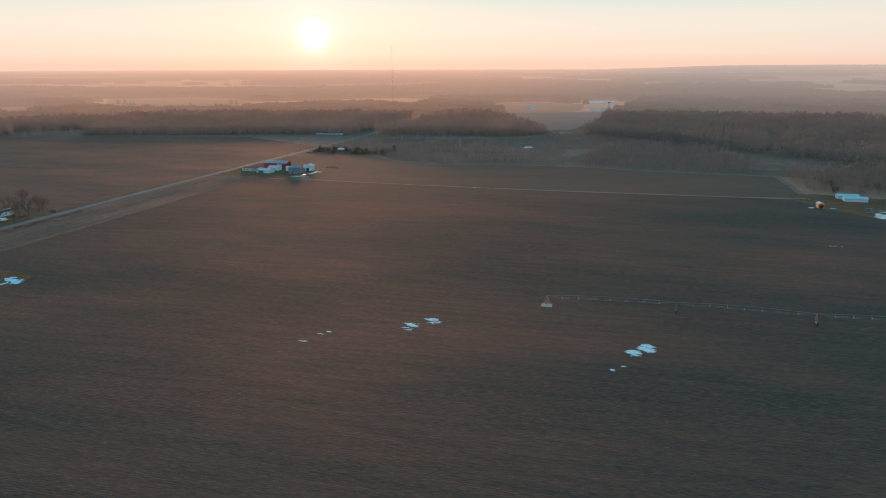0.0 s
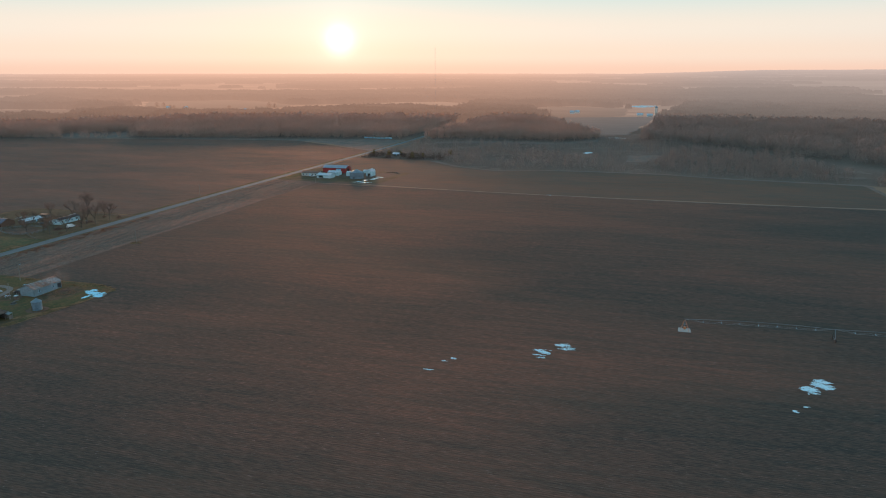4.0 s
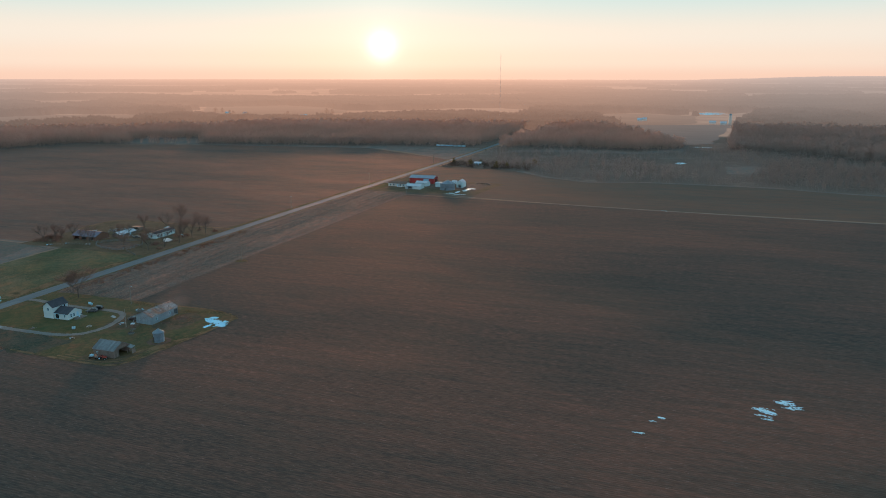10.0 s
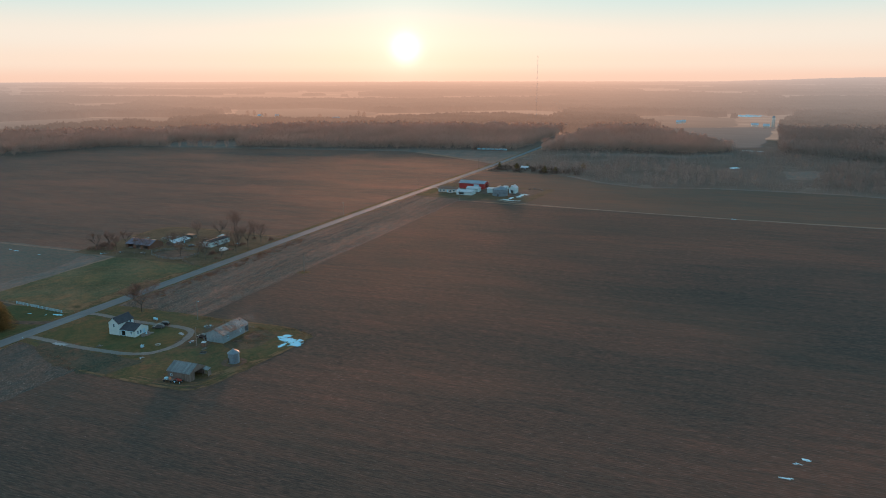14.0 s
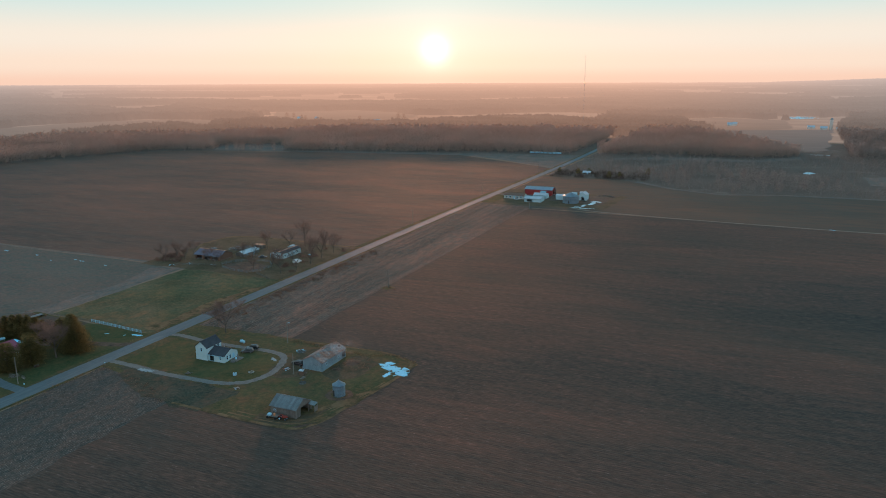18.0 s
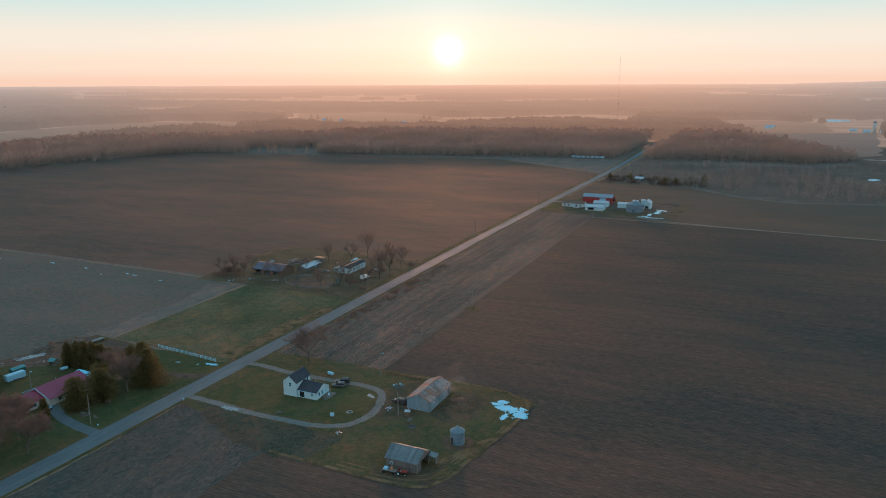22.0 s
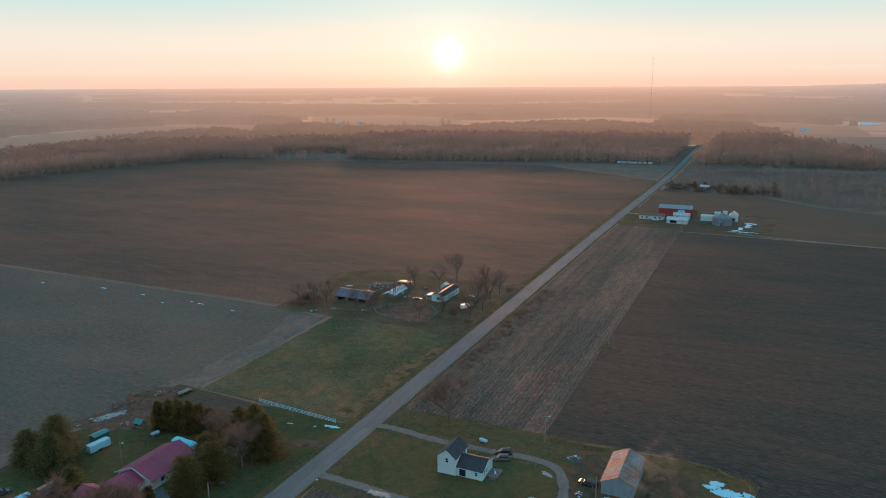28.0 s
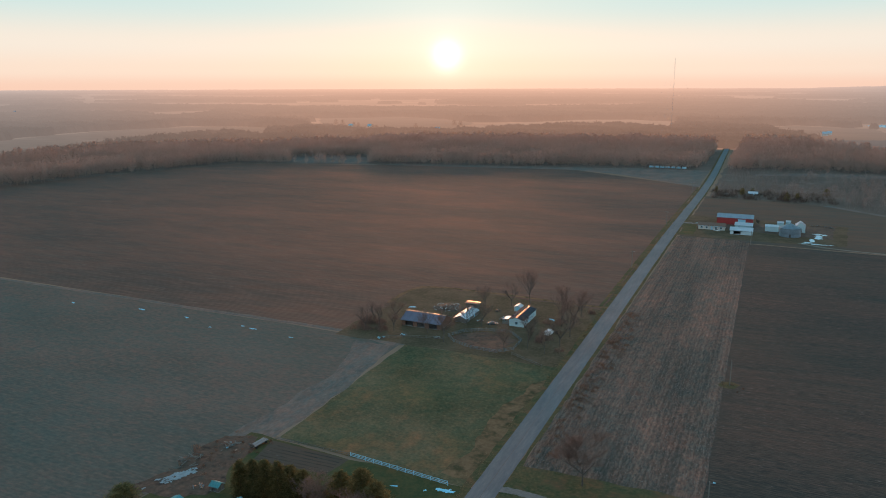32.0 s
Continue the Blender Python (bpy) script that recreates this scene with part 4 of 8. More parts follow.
def bare_stand(spots, rng, twigs, size):
    """Trunks and fans of thin twigs for many bare trees, as arrays. spots: x, y, z, height, crown radius."""
    sp = np.array(spots, float)
    n = len(sp)
    k = twigs
    base = sp[:, None, :3]
    h, r = sp[:, None, 3], sp[:, None, 4]
    # twig roots lie in an egg round the upper trunk, and point up and outwards
    a = rng.uniform(0, 2 * np.pi, (n, k))
    u = rng.uniform(0, 1, (n, k))
    lift = 0.12 + 0.80 * u
    rad = r * np.sqrt(rng.uniform(0, 1, (n, k))) * np.sqrt(np.clip(1 - ((u - 0.42) / 0.62) ** 2, 0.05, 1)) * 0.85
    root = np.stack([base[..., 0] + rad * np.cos(a), base[..., 1] + rad * np.sin(a), base[..., 2] + h * lift], -1)
    out = rng.uniform(0.1, 0.8, (n, k))
    ln = size * rng.uniform(0.7, 1.4, (n, k)) * h / 15
    tip = root + np.stack([np.cos(a) * out, np.sin(a) * out, np.ones_like(a) * rng.uniform(0.4, 1.0, (n, k))], -1) * ln[..., None]
    b = rng.uniform(0, 2 * np.pi, (n, k))
    wd = 0.17 * ln
    side = np.stack([np.cos(b) * wd, np.sin(b) * wd, 0.3 * wd * np.sin(3 * b)], -1)
    tri = np.stack([root - side, root + side, tip], 2).reshape(-1, 3)
    # trunks: three-sided spikes
    c = np.arange(3) * 2.0944
    tw = 0.016 * sp[:, 3]
    foot = np.stack([sp[:, None, 0] + tw[:, None] * np.cos(c), sp[:, None, 1] + tw[:, None] * np.sin(c), np.repeat(sp[:, 2:3] - 0.3, 3, 1)], -1)
    top = np.stack([sp[:, 0], sp[:, 1], sp[:, 2] + 0.75 * sp[:, 3]], -1)
    tv = np.concatenate([foot, top[:, None]], 1).reshape(-1, 3)
    tf = (np.arange(n)[:, None, None] * 4 + np.array([[0, 1, 3], [1, 2, 3], [2, 0, 3]])[None]).reshape(-1, 3)
    verts = np.concatenate([tri, tv])
    faces = np.concatenate([np.arange(len(tri)).reshape(-1, 3), tf + len(tri)])
    return verts, faces


def wood(name, label, poly, gap, seed, tall=(11, 18), twigs=96, size=2.0, thin_out=0.0, material="twig", clear=()):
    rng, rr = np.random.default_rng(seed), random.Random(seed)
    xs, ys = [p[0] for p in poly], [p[1] for p in poly]
    spots = []
    y = min(ys)
    while y < max(ys):
        x = min(xs)
        while x < max(xs):
            px, py = x + rr.uniform(-0.5, 0.5) * gap, y + rr.uniform(-0.5, 0.5) * gap
            if inside(px, py, poly) and noise.noise((px / 70, py / 70, seed)) > thin_out - 0.55 and not any(inside(px, py, c) for c in clear):
                h = rr.uniform(*tall) * (1 + 0.22 * noise.noise((px / 45, py / 45, seed + 5)))
                spots.append((px, py, rise(px, py), h, h * rr.uniform(0.24, 0.36)))
            x += gap
        y += gap
    v, f = bare_stand(spots, rng, twigs, size)
    return tagged(new(name, raw_mesh(name, v, f, M[material])), label, "woods", kind="stuff")


NEAR_WOODS = [
    [(-900, 250), (-645, 318), (-634, 448), (-585, 606), (-382, 678), (-300, 690), (-150, 742), (-16, 762), (-16, 880), (-30, 1180), (-300, 1150), (-560, 1060), (-700, 840), (-900, 700)],
    [(12, 770), (110, 786), (207, 784), (262, 838), (264, 876), (225, 960), (100, 1230), (12, 1230)],
    [(10, 545), (60, 540), (108, 524), (142, 487), (184, 467), (230, 482), (350, 484), (404, 469), (470, 463), (526, 464), (450, 735), (300, 850), (225, 940), (110, 790), (14, 760)],
    [(318, 842), (449, 745), (634, 537), (760, 430), (1000, 380), (1300, 800), (800, 1250), (340, 1290)],
    [(526, 470), (528, 362), (575, 358), (640, 350), (760, 345), (900, 350), (760, 425), (634, 530)],
    [(352, 500), (460, 476), (520, 472), (500, 640), (452, 722), (350, 690), (355, 620), (330, 560)],
    [(70, 560), (150, 500), (240, 480), (290, 520), (240, 600), (180, 700), (90, 740)],
]
wood("woods", "leafless brown woods behind the bare field", NEAR_WOODS[0], 8.2, 1, clear=[[(-520, 640), (-420, 668), (-470, 760), (-560, 700)]])
wood("woods", "leafless brown woods along the far road", NEAR_WOODS[1], 8.2, 2)
wood("woods", "thin scrub of bare trees beyond the field", NEAR_WOODS[2], 6.2, 3, tall=(2.6, 7.0), twigs=60, size=1.6, thin_out=0.20, material="scrubtwig", clear=[[(305, 562), (344, 574), (350, 656), (308, 644)], [(38, 716), (110, 738), (207, 742), (264, 800), (262, 842), (206, 784), (106, 778), (38, 746)], [(240, 630), (285, 625), (285, 680), (235, 680)], [(30, 545), (60, 545), (60, 580), (30, 580)]])
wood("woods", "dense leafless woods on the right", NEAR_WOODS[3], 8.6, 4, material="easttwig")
wood("woods", "bare trees behind the distant farmstead", NEAR_WOODS[4], 7.5, 5, tall=(6, 12), material="scrubtwig")
wood("woods", "leafless grey trees on the right of the scrub", NEAR_WOODS[5], 7.6, 6, tall=(5, 10.5), twigs=70, size=1.9, thin_out=0.16, material="scrubtwig")
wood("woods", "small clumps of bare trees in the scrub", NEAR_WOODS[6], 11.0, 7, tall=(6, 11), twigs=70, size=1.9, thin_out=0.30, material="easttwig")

# woods of the middle distance and on to the horizon, as crowns in uneven canopies
def smooth_noise(x, y, seed):
    """Even noise between 0 and 1 over arrays."""
    xi, yi = np.floor(x).astype(np.int64), np.floor(y).astype(np.int64)
    fx, fy = x - xi, y - yi
    fx, fy = fx * fx * (3 - 2 * fx), fy * fy * (3 - 2 * fy)

    def knot(a, b):
        h = (a * 374761393 + b * 668265263 + seed * 2147483) & 0x7FFFFFFF
        h = ((h ^ (h >> 13)) * 1274126177) & 0x7FFFFFFF
        return ((h ^ (h >> 16)) & 0xFFFF) / 65535.0

    top = knot(xi, yi) * (1 - fx) + knot(xi + 1, yi) * fx
    low = knot(xi, yi + 1) * (1 - fx) + knot(xi + 1, yi + 1) * fx
    return top * (1 - fy) + low * fy


def within(x, y, poly):
    hit = np.zeros(x.shape, bool)
    for (x0, y0), (x1, y1) in zip(poly, poly[1:] + poly[:1]):
        if y0 != y1:
            hit ^= ((y0 > y) != (y1 > y)) & (x < (x1 - x0) * (y - y0) / (y1 - y0) + x0)
    return hit


STANDS = [
    [(-60, 1075), (60, 1075), (60, 1260), (-60, 1260)],
    [(-930, 560), (-900, 240), (-760, 330), (-700, 840), (-560, 1060), (-640, 1010), (-820, 960), (-925, 1010), (-955, 915), (-940, 800)],
    [(-560, 1040), (-300, 1140), (-30, 1170), (-14, 1240), (-150, 1490), (-218, 1545), (-362, 1524), (-430, 1446), (-480, 1330), (-600, 1220)],
    [(-10, 1180), (100, 1225), (150, 1300), (60, 1480), (0, 1720), (110, 1860), (265, 1770), (420, 2050), (380, 3000), (-250, 3000), (-190, 2080), (-140, 1500)],
    [(-1140, 1340), (-1310, 1280), (-1350, 970), (-1250, 690), (-1700, 640), (-2400, 1100), (-2600, 1900), (-2100, 1850), (-1560, 1520)],
    [(-1700, 1720), (-1206, 1800), (-965, 2140), (-820, 2500), (-1300, 2900), (-2300, 2500)],
    [(-660, 2080), (-460, 2150), (-200, 2130), (-160, 2750), (-700, 2650)],
    [(350, 1210), (800, 1150), (1300, 790), (2100, 1500), (1500, 2700), (480, 2450), (365, 1500)],
    [(-860, 1030), (-640, 1090), (-600, 1300), (-700, 1220), (-820, 1250), (-930, 1290), (-940, 1130)],
    [(-1250, 1360), (-1040, 1300), (-960, 1330), (-1060, 1440), (-1180, 1470)],
]
CLEARINGS = [
    [(-640, 1540), (-560, 1800), (-470, 1975), (-330, 2030), (-190, 1950), (-150, 1500), (-218, 1552), (-365, 1532), (-435, 1452), (-490, 1340)],
    [(-1250, 1780), (-1060, 1990), (-860, 1900), (-690, 1700), (-610, 1330), (-670, 1240), (-790, 1262), (-905, 1300)],
    [(0, 1730), (110, 1850), (265, 1760), (350, 1430), (300, 920), (255, 890), (220, 960), (120, 1290)],
    [(245, 1795), (350, 1800), (352, 2010), (240, 1990)],
    [(-1120, 1330), (-1290, 1260), (-1330, 1120), (-1315, 900), (-1240, 700), (-960, 560), (-960, 760), (-978, 930), (-950, 1050), (-965, 1250)],
    [(-2120, 1300), (-1960, 1260), (-1930, 1380), (-2080, 1440)],
    [(270, 3150), (560, 3500), (520, 3800), (250, 3400)],
    [(1200, 2850), (1400, 2950), (1420, 3450), (1180, 3350)],
    [(-830, 1000), (-690, 980), (-690, 1040), (-810, 1050)],
]


def grown(x, y):
    """Where woods stand: the named stands, and scattered lots further off."""
    r = np.hypot(x - CX, y - CY)
    wx, wy = x + 40 * (smooth_noise(x / 60, y / 60, 3) - 0.5), y + 40 * (smooth_noise(x / 60, y / 60, 4) - 0.5)
    lots = smooth_noise(x / 760, y / 620, 11) + 0.45 * smooth_noise(x / 260, y / 230, 12) + 0.2 * smooth_noise(x / 90, y / 90, 13)
    on = (lots > 0.80) & (r > 2150)
    for p in STANDS:
        on |= within(wx, wy, p)
    for p in CLEARINGS:
        on &= ~within(wx, wy, p)
    return on


def canopy(x, y, ground_z, shrink):
    """Bumpy crowns over the grown cells of a grid. shrink: how far heights are scaled."""
    on = grown(x, y)
    h = 9.0 + 7 * smooth_noise(x / 55, y / 55, 21) + 5.5 * (smooth_noise(x / 11, y / 11, 22) - 0.3) + 2.5 * np.random.default_rng(5).uniform(-1, 1, x.shape)
    inner = on[:-1, :-1] & on[1:, :-1] & on[:-1, 1:] & on[1:, 1:]
    full = np.zeros(on.shape, bool)
    full[1:-1, 1:-1] = inner[:-1, :-1] & inner[1:, :-1] & inner[:-1, 1:] & inner[1:, 1:]
    z = ground_z + np.where(full, h, -1.0) * shrink
    return on, full, z, h


rows_, cols_ = int((2300 - 1000) / 7.5), 900
rr_, aa_ = np.meshgrid(np.linspace(1000, HAZE, rows_), np.radians(np.linspace(66, 156, cols_)), indexing="ij")


def canopy_mesh(name, label, r, a, reach, material):
    c, s_ = np.cos(a), np.sin(a)
    on, full, z, h = canopy(CX + reach * c, CY + reach * s_, np.where(r <= HAZE, 0.0, climb(r, c)), np.minimum(1, r / reach))
    near_stand = np.zeros(on.shape, bool)
    for p in NEAR_WOODS:
        near_stand |= within(CX + reach * c, CY + reach * s_, p)
    v = np.stack([CX + r * c, CY + r * s_, z], -1).reshape(-1, 3)
    k = np.arange(v.shape[0]).reshape(r.shape)
    keep = (on[:-1, :-1] | on[1:, :-1] | on[:-1, 1:] | on[1:, 1:]) & ~near_stand[:-1, :-1]
    q = np.stack([k[:-1, :-1][keep], k[1:, :-1][keep], k[1:, 1:][keep], k[:-1, 1:][keep]], -1)
    used, back = np.unique(q, return_inverse=True)
    q = back.reshape(q.shape)
    f = np.concatenate([q[:, [0, 1, 2]], q[:, [0, 2, 3]]])
    tagged(new(name, raw_mesh(name, v[used], f, material)), label, "woods", kind="stuff")
    return full & ~near_stand, h


# These canopies and crowns also glow with the painted haze.
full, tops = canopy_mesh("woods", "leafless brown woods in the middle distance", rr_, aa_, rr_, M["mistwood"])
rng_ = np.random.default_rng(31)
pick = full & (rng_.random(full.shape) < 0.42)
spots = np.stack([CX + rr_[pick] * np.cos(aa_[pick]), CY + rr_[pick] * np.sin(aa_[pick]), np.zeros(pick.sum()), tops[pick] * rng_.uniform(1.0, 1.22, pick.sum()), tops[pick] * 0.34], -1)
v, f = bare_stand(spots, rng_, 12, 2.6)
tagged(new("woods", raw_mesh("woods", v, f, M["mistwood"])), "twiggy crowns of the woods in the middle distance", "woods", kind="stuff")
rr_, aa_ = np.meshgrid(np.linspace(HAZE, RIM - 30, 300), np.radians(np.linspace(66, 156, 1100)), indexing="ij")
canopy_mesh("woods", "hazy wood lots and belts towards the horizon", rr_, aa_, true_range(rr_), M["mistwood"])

# ---- kinds of things ----
def wall_boxes(s, run_x, a0, a1, c0, c1, z0, z1, holes):
    """A wall from a0 to a1, between c0 and c1 across, with holes (a0, a1, z0, z1) right through it."""
    av = sorted({a0, a1, *[h[0] for h in holes], *[h[1] for h in holes]})
    zv = sorted({z0, z1, *[h[2] for h in holes], *[h[3] for h in holes]})
    for p, q in zip(av, av[1:]):
        for u, w in zip(zv, zv[1:]):
            m, n = (p + q) / 2, (u + w) / 2
            if any(h[0] < m < h[1] and h[2] < n < h[3] for h in holes):
                continue
            s.box(*((p, c0, u, q, c1, w) if run_x else (c0, p, u, c1, q, w)))


def weld(s):
    """Joins touching boxes into one skin and drops the faces between them."""
    key, ids, new_v = {}, [], []
    for p in s.v:
        k = tuple(round(c, 4) for c in p)
        if k not in key:
            key[k] = len(new_v)
            new_v.append(p)
        ids.append(key[k])
    seen = {}
    for f in s.f:
        g = tuple(ids[i] for i in f)
        seen.setdefault(frozenset(g), []).append(g)
    s.v, s.f = new_v, [v[0] for v in seen.values() if len(v) == 1]


def building(name, label, category, x0, x1, y0, y1, eave, ridge, axis, wall_mat, roof_mat, openings=None, over=0.35, sheet=0.0, z0=0.0, parent=None, group="", sheet_name="roof_sheet", foot=True):
    """A gabled building. axis: the way its ridge runs. openings: side -> (kind, middle, width, sill, height); kinds: window, door, gap."""
    cx, cy = (x0 + x1) / 2, (y0 + y1) / 2
    ob = parent or thing(name, label, category, cx, cy, group=group)
    if parent:
        ox, oy = parent.matrix_basis.translation.x, parent.matrix_basis.translation.y
        cx, cy = ox, oy
    x0, x1, y0, y1 = x0 - cx, x1 - cx, y0 - cy, y1 - cy
    t = 0.16
    openings = openings or {}
    mx, my = (x0 + x1) / 2, (y0 + y1) / 2
    for sd in "snwe":
        run_x = sd in "sn"
        a0, a1 = (x0, x1) if run_x else (y0 + t, y1 - t)
        c0, c1 = {"s": (y0, y0 + t), "n": (y1 - t, y1), "w": (x0, x0 + t), "e": (x1 - t, x1)}[sd]
        mid = mx if run_x else my
        holes = [(mid + m - w / 2, mid + m + w / 2, z0 + lo, z0 + lo + h) for _, m, w, lo, h in openings.get(sd, ())]
        s = Shape()
        wall_boxes(s, run_x, a0, a1, c0, c1, z0 + (0.12 if foot else 0), z0 + eave, holes)
        weld(s)
        part("wall", s, M[wall_mat], ob)
        if (axis == "y") == run_x:
            s = Shape()
            e0, e1 = (x0, x1) if run_x else (y0, y1)
            tri = [(e0, z0 + eave), (e1, z0 + eave), ((e0 + e1) / 2, z0 + ridge - 0.06)]
            pts = [((a, c, z) if run_x else (c, a, z)) for c in (c0, c1) for a, z in tri]
            s.add(pts, [(0, 1, 2), (5, 4, 3), (0, 3, 4, 1), (1, 4, 5, 2), (2, 5, 3, 0)])
            part("gable", s, M[wall_mat], ob)
        for kind, m, w, lo, h in openings.get(sd, ()):
            p, q, u, v = mid + m - w / 2, mid + m + w / 2, z0 + lo, z0 + lo + h
            out = {"s": -1, "n": 1, "w": -1, "e": 1}[sd]
            face = c0 if out < 0 else c1

            def slab_at(s_, a, b, lo_, hi_, d0, d1):
                d0, d1 = sorted((face + out * d0, face + out * d1))
                s_.box(*((a, d0, lo_, b, d1, hi_) if run_x else (d0, a, lo_, d1, b, hi_)))

            if kind == "gap":
                continue
            fr = Shape()
            for r in ((p - 0.07, p + 0.06, u - 0.07, v + 0.07), (q - 0.06, q + 0.07, u - 0.07, v + 0.07), (p + 0.06, q - 0.06, v - 0.05, v + 0.07), (p + 0.06, q - 0.06, u - 0.07, u + 0.05)):
                slab_at(fr, *r, -0.10, 0.04)
            if kind == "window":
                slab_at(fr, p + 0.06, q - 0.06, (u + v) / 2 - 0.03, (u + v) / 2 + 0.03, -0.09, 0.0)
                f_ob = part("window", fr, M["white"], ob)
                g = Shape()
                slab_at(g, p + 0.06, q - 0.06, u + 0.05, v - 0.05, -0.07, -0.05)
                part("pane", g, M["glass"], f_ob)
            else:
                f_ob = part("door_frame", fr, M["white"], ob)
                g = Shape()
                slab_at(g, p + 0.06, q - 0.06, u + 0.05, v - 0.05, -0.09, -0.04)
                part("door", g, M["glass"] if kind == "slider" else M["white"] if kind == "door" else M[kind], f_ob)
    if foot:
        part("foundation", Shape().box(x0 - 0.05, y0 - 0.05, z0 - 0.2, x1 + 0.05, y1 + 0.05, z0 + 0.118), M["concrete"], ob)
    # roof slopes, whole or in sheets laid side by side
    g0, g1 = ((x0, x1) if axis == "x" else (y0, y1))
    g0, g1 = g0 - over, g1 + over
    half = ((y1 - y0) if axis == "x" else (x1 - x0)) / 2
    mid = my if axis == "x" else mx
    fall = (ridge - eave) / half
    drop = z0 + eave - fall * over
    n = max(1, round((g1 - g0) / sheet)) if sheet else 1
    step = (g1 - g0) / n
    for sgn in (-1, 1):
        lo, hi = mid + sgn * (half + over), mid
        me = None
        for i in range(n):
            if me is None:
                quad = [(0, lo, drop), (step - (0.012 if sheet else 0), lo, drop), (step - (0.012 if sheet else 0), hi, z0 + ridge), (0, hi, z0 + ridge)]
                if axis == "y":
                    quad = [(b, a, c) for a, b, c in quad]
                if (axis == "x") == (sgn > 0):
                    quad = quad[::-1]
                s = Shape().slab([(a, b, c + 0.08) for a, b, c in quad], 0.08)
                if sheet:
                    for k in (0.04, step * 0.5):
                        rib = [(k, lo, drop + 0.08), (k + 0.06, lo, drop + 0.08), (k + 0.06, hi, z0 + ridge + 0.08), (k, hi, z0 + ridge + 0.08)]
                        if axis == "y":
                            rib = [(b, a, c) for a, b, c in rib]
                        if (axis == "x") == (sgn > 0):
                            rib = rib[::-1]
                        s.slab([(a, b, c + 0.035) for a, b, c in rib], 0.03)
                me = mesh_of(sheet_name if sheet else "roof", s, M[roof_mat])
            o = part(sheet_name if sheet else "roof", me, None, ob)
            o.location = (g0 + i * step, 0, 0.01 * (i % 2)) if axis == "x" else (0, g0 + i * step, 0.01 * (i % 2))
    wide, steps_ = (0.42 if roof_mat in ("slateblue", "shingle") else 0.2), 8
    rings_ = []
    for end in (g0, g1):
        arc = [(wide * math.cos(math.pi * i / steps_), z0 + ridge + 0.06 - fall * wide * 0.6 + ((0.03 if roof_mat in ("rust", "greytin") else 0.09) + fall * wide * 0.6) * math.sin(math.pi * i / steps_)) for i in range(steps_ + 1)]
        rings_.append([((end, mid + a, c) if axis == "x" else (mid + a, end, c)) for a, c in arc])
    cap = Shape().loft(rings_)
    # Caps on slateblue and shingle sheet roofs get the glint-coloured metal.
    part("ridge_cap", cap, M["ridge" if sheet and roof_mat in ("slateblue", "shingle") else roof_mat], ob)
    if axis == "x":
        part("gutter", Shape().box(g0, y0 - over - 0.1, drop - 0.06, g1, y0 - over - 0.004, drop + 0.05), M["white"] if not sheet else M["greytin"], ob)
    return ob


def car(label, x, y, turn, paint, long=4.7, high=1.7, wide=1.85, hatch=True, group=""):
    """A car that points along its own x."""
    ob = thing("car", label, "car", x, y, turn, group=group)
    w, l = wide / 2, long / 2

    def ring(px, hw, zb, zt, tuck=0.1):
        return [(px, -hw, zb), (px, hw, zb), (px, hw + 0.02, (zb + zt) / 2), (px, hw - tuck, zt), (px, -hw + tuck, zt), (px, -hw - 0.02, (zb + zt) / 2)]

    belt = high * 0.58
    body = Shape().loft([ring(-l, w * 0.86, 0.42, belt * 0.92), ring(-l + 0.12, w * 0.96, 0.32, belt), ring(-l * 0.3, w, 0.26, belt + 0.02), ring(l * 0.35, w, 0.26, belt), ring(l * 0.8, w * 0.95, 0.28, belt * 0.88), ring(l, w * 0.80, 0.40, belt * 0.66)])
    b_ob = part("body", body, M[paint], ob, smooth=False)
    r0, r1 = (-l + 0.15, -l + 0.55) if hatch else (-l + 1.0, -l + 1.5)
    cab = Shape().loft([ring(r0, w * 0.88, belt - 0.02, belt, 0.02), ring(r1, w * 0.84, belt - 0.02, high - 0.06, 0.14), ring(l * 0.12, w * 0.84, belt - 0.02, high - 0.06, 0.14), ring(l * 0.45, w * 0.88, belt - 0.02, belt, 0.02)])
    part("windows", cab, M["glass"], ob, "dark tinted windows")
    roof = Shape().loft([ring(r1 - 0.06, w * 0.68, high - 0.07, high - 0.02, 0.05), ring(0, w * 0.72, high - 0.07, high, 0.08), ring(l * 0.13, w * 0.68, high - 0.07, high - 0.02, 0.05)])
    part("roof", roof, M[paint], ob)
    for px in (-l * 0.62, l * 0.62):
        for py in (-1, 1):
            tyre = part("wheel", Shape().tube((px, py * (w - 0.22), 0.34), (px, py * (w + 0.01), 0.34), 0.34, n=14), M["rubber"], ob, "black tyre on a steel rim")
            part("rim", Shape().tube((px, py * (w - 0.02), 0.34), (px, py * (w + 0.03), 0.34), 0.2, n=10), M["steel"], tyre)
    for py in (-1, 1):
        part("headlight", Shape().box(l - 0.16, py * w * 0.62 - 0.16, belt * 0.62, l - 0.02, py * w * 0.62 + 0.16, belt * 0.78), M["steel"], ob, "clear headlight")
        part("taillight", Shape().box(-l - 0.02, py * w * 0.72 - 0.1, belt * 0.62, -l + 0.1, py * w * 0.72 + 0.1, belt * 0.9), M["redpaint"], ob, "red taillight")
        part("mirror", Shape().box(l * 0.30, py * (w + 0.08) - 0.08, belt, l * 0.30 + 0.12, py * (w + 0.08) + 0.08, belt + 0.15), M[paint], ob)
    return ob


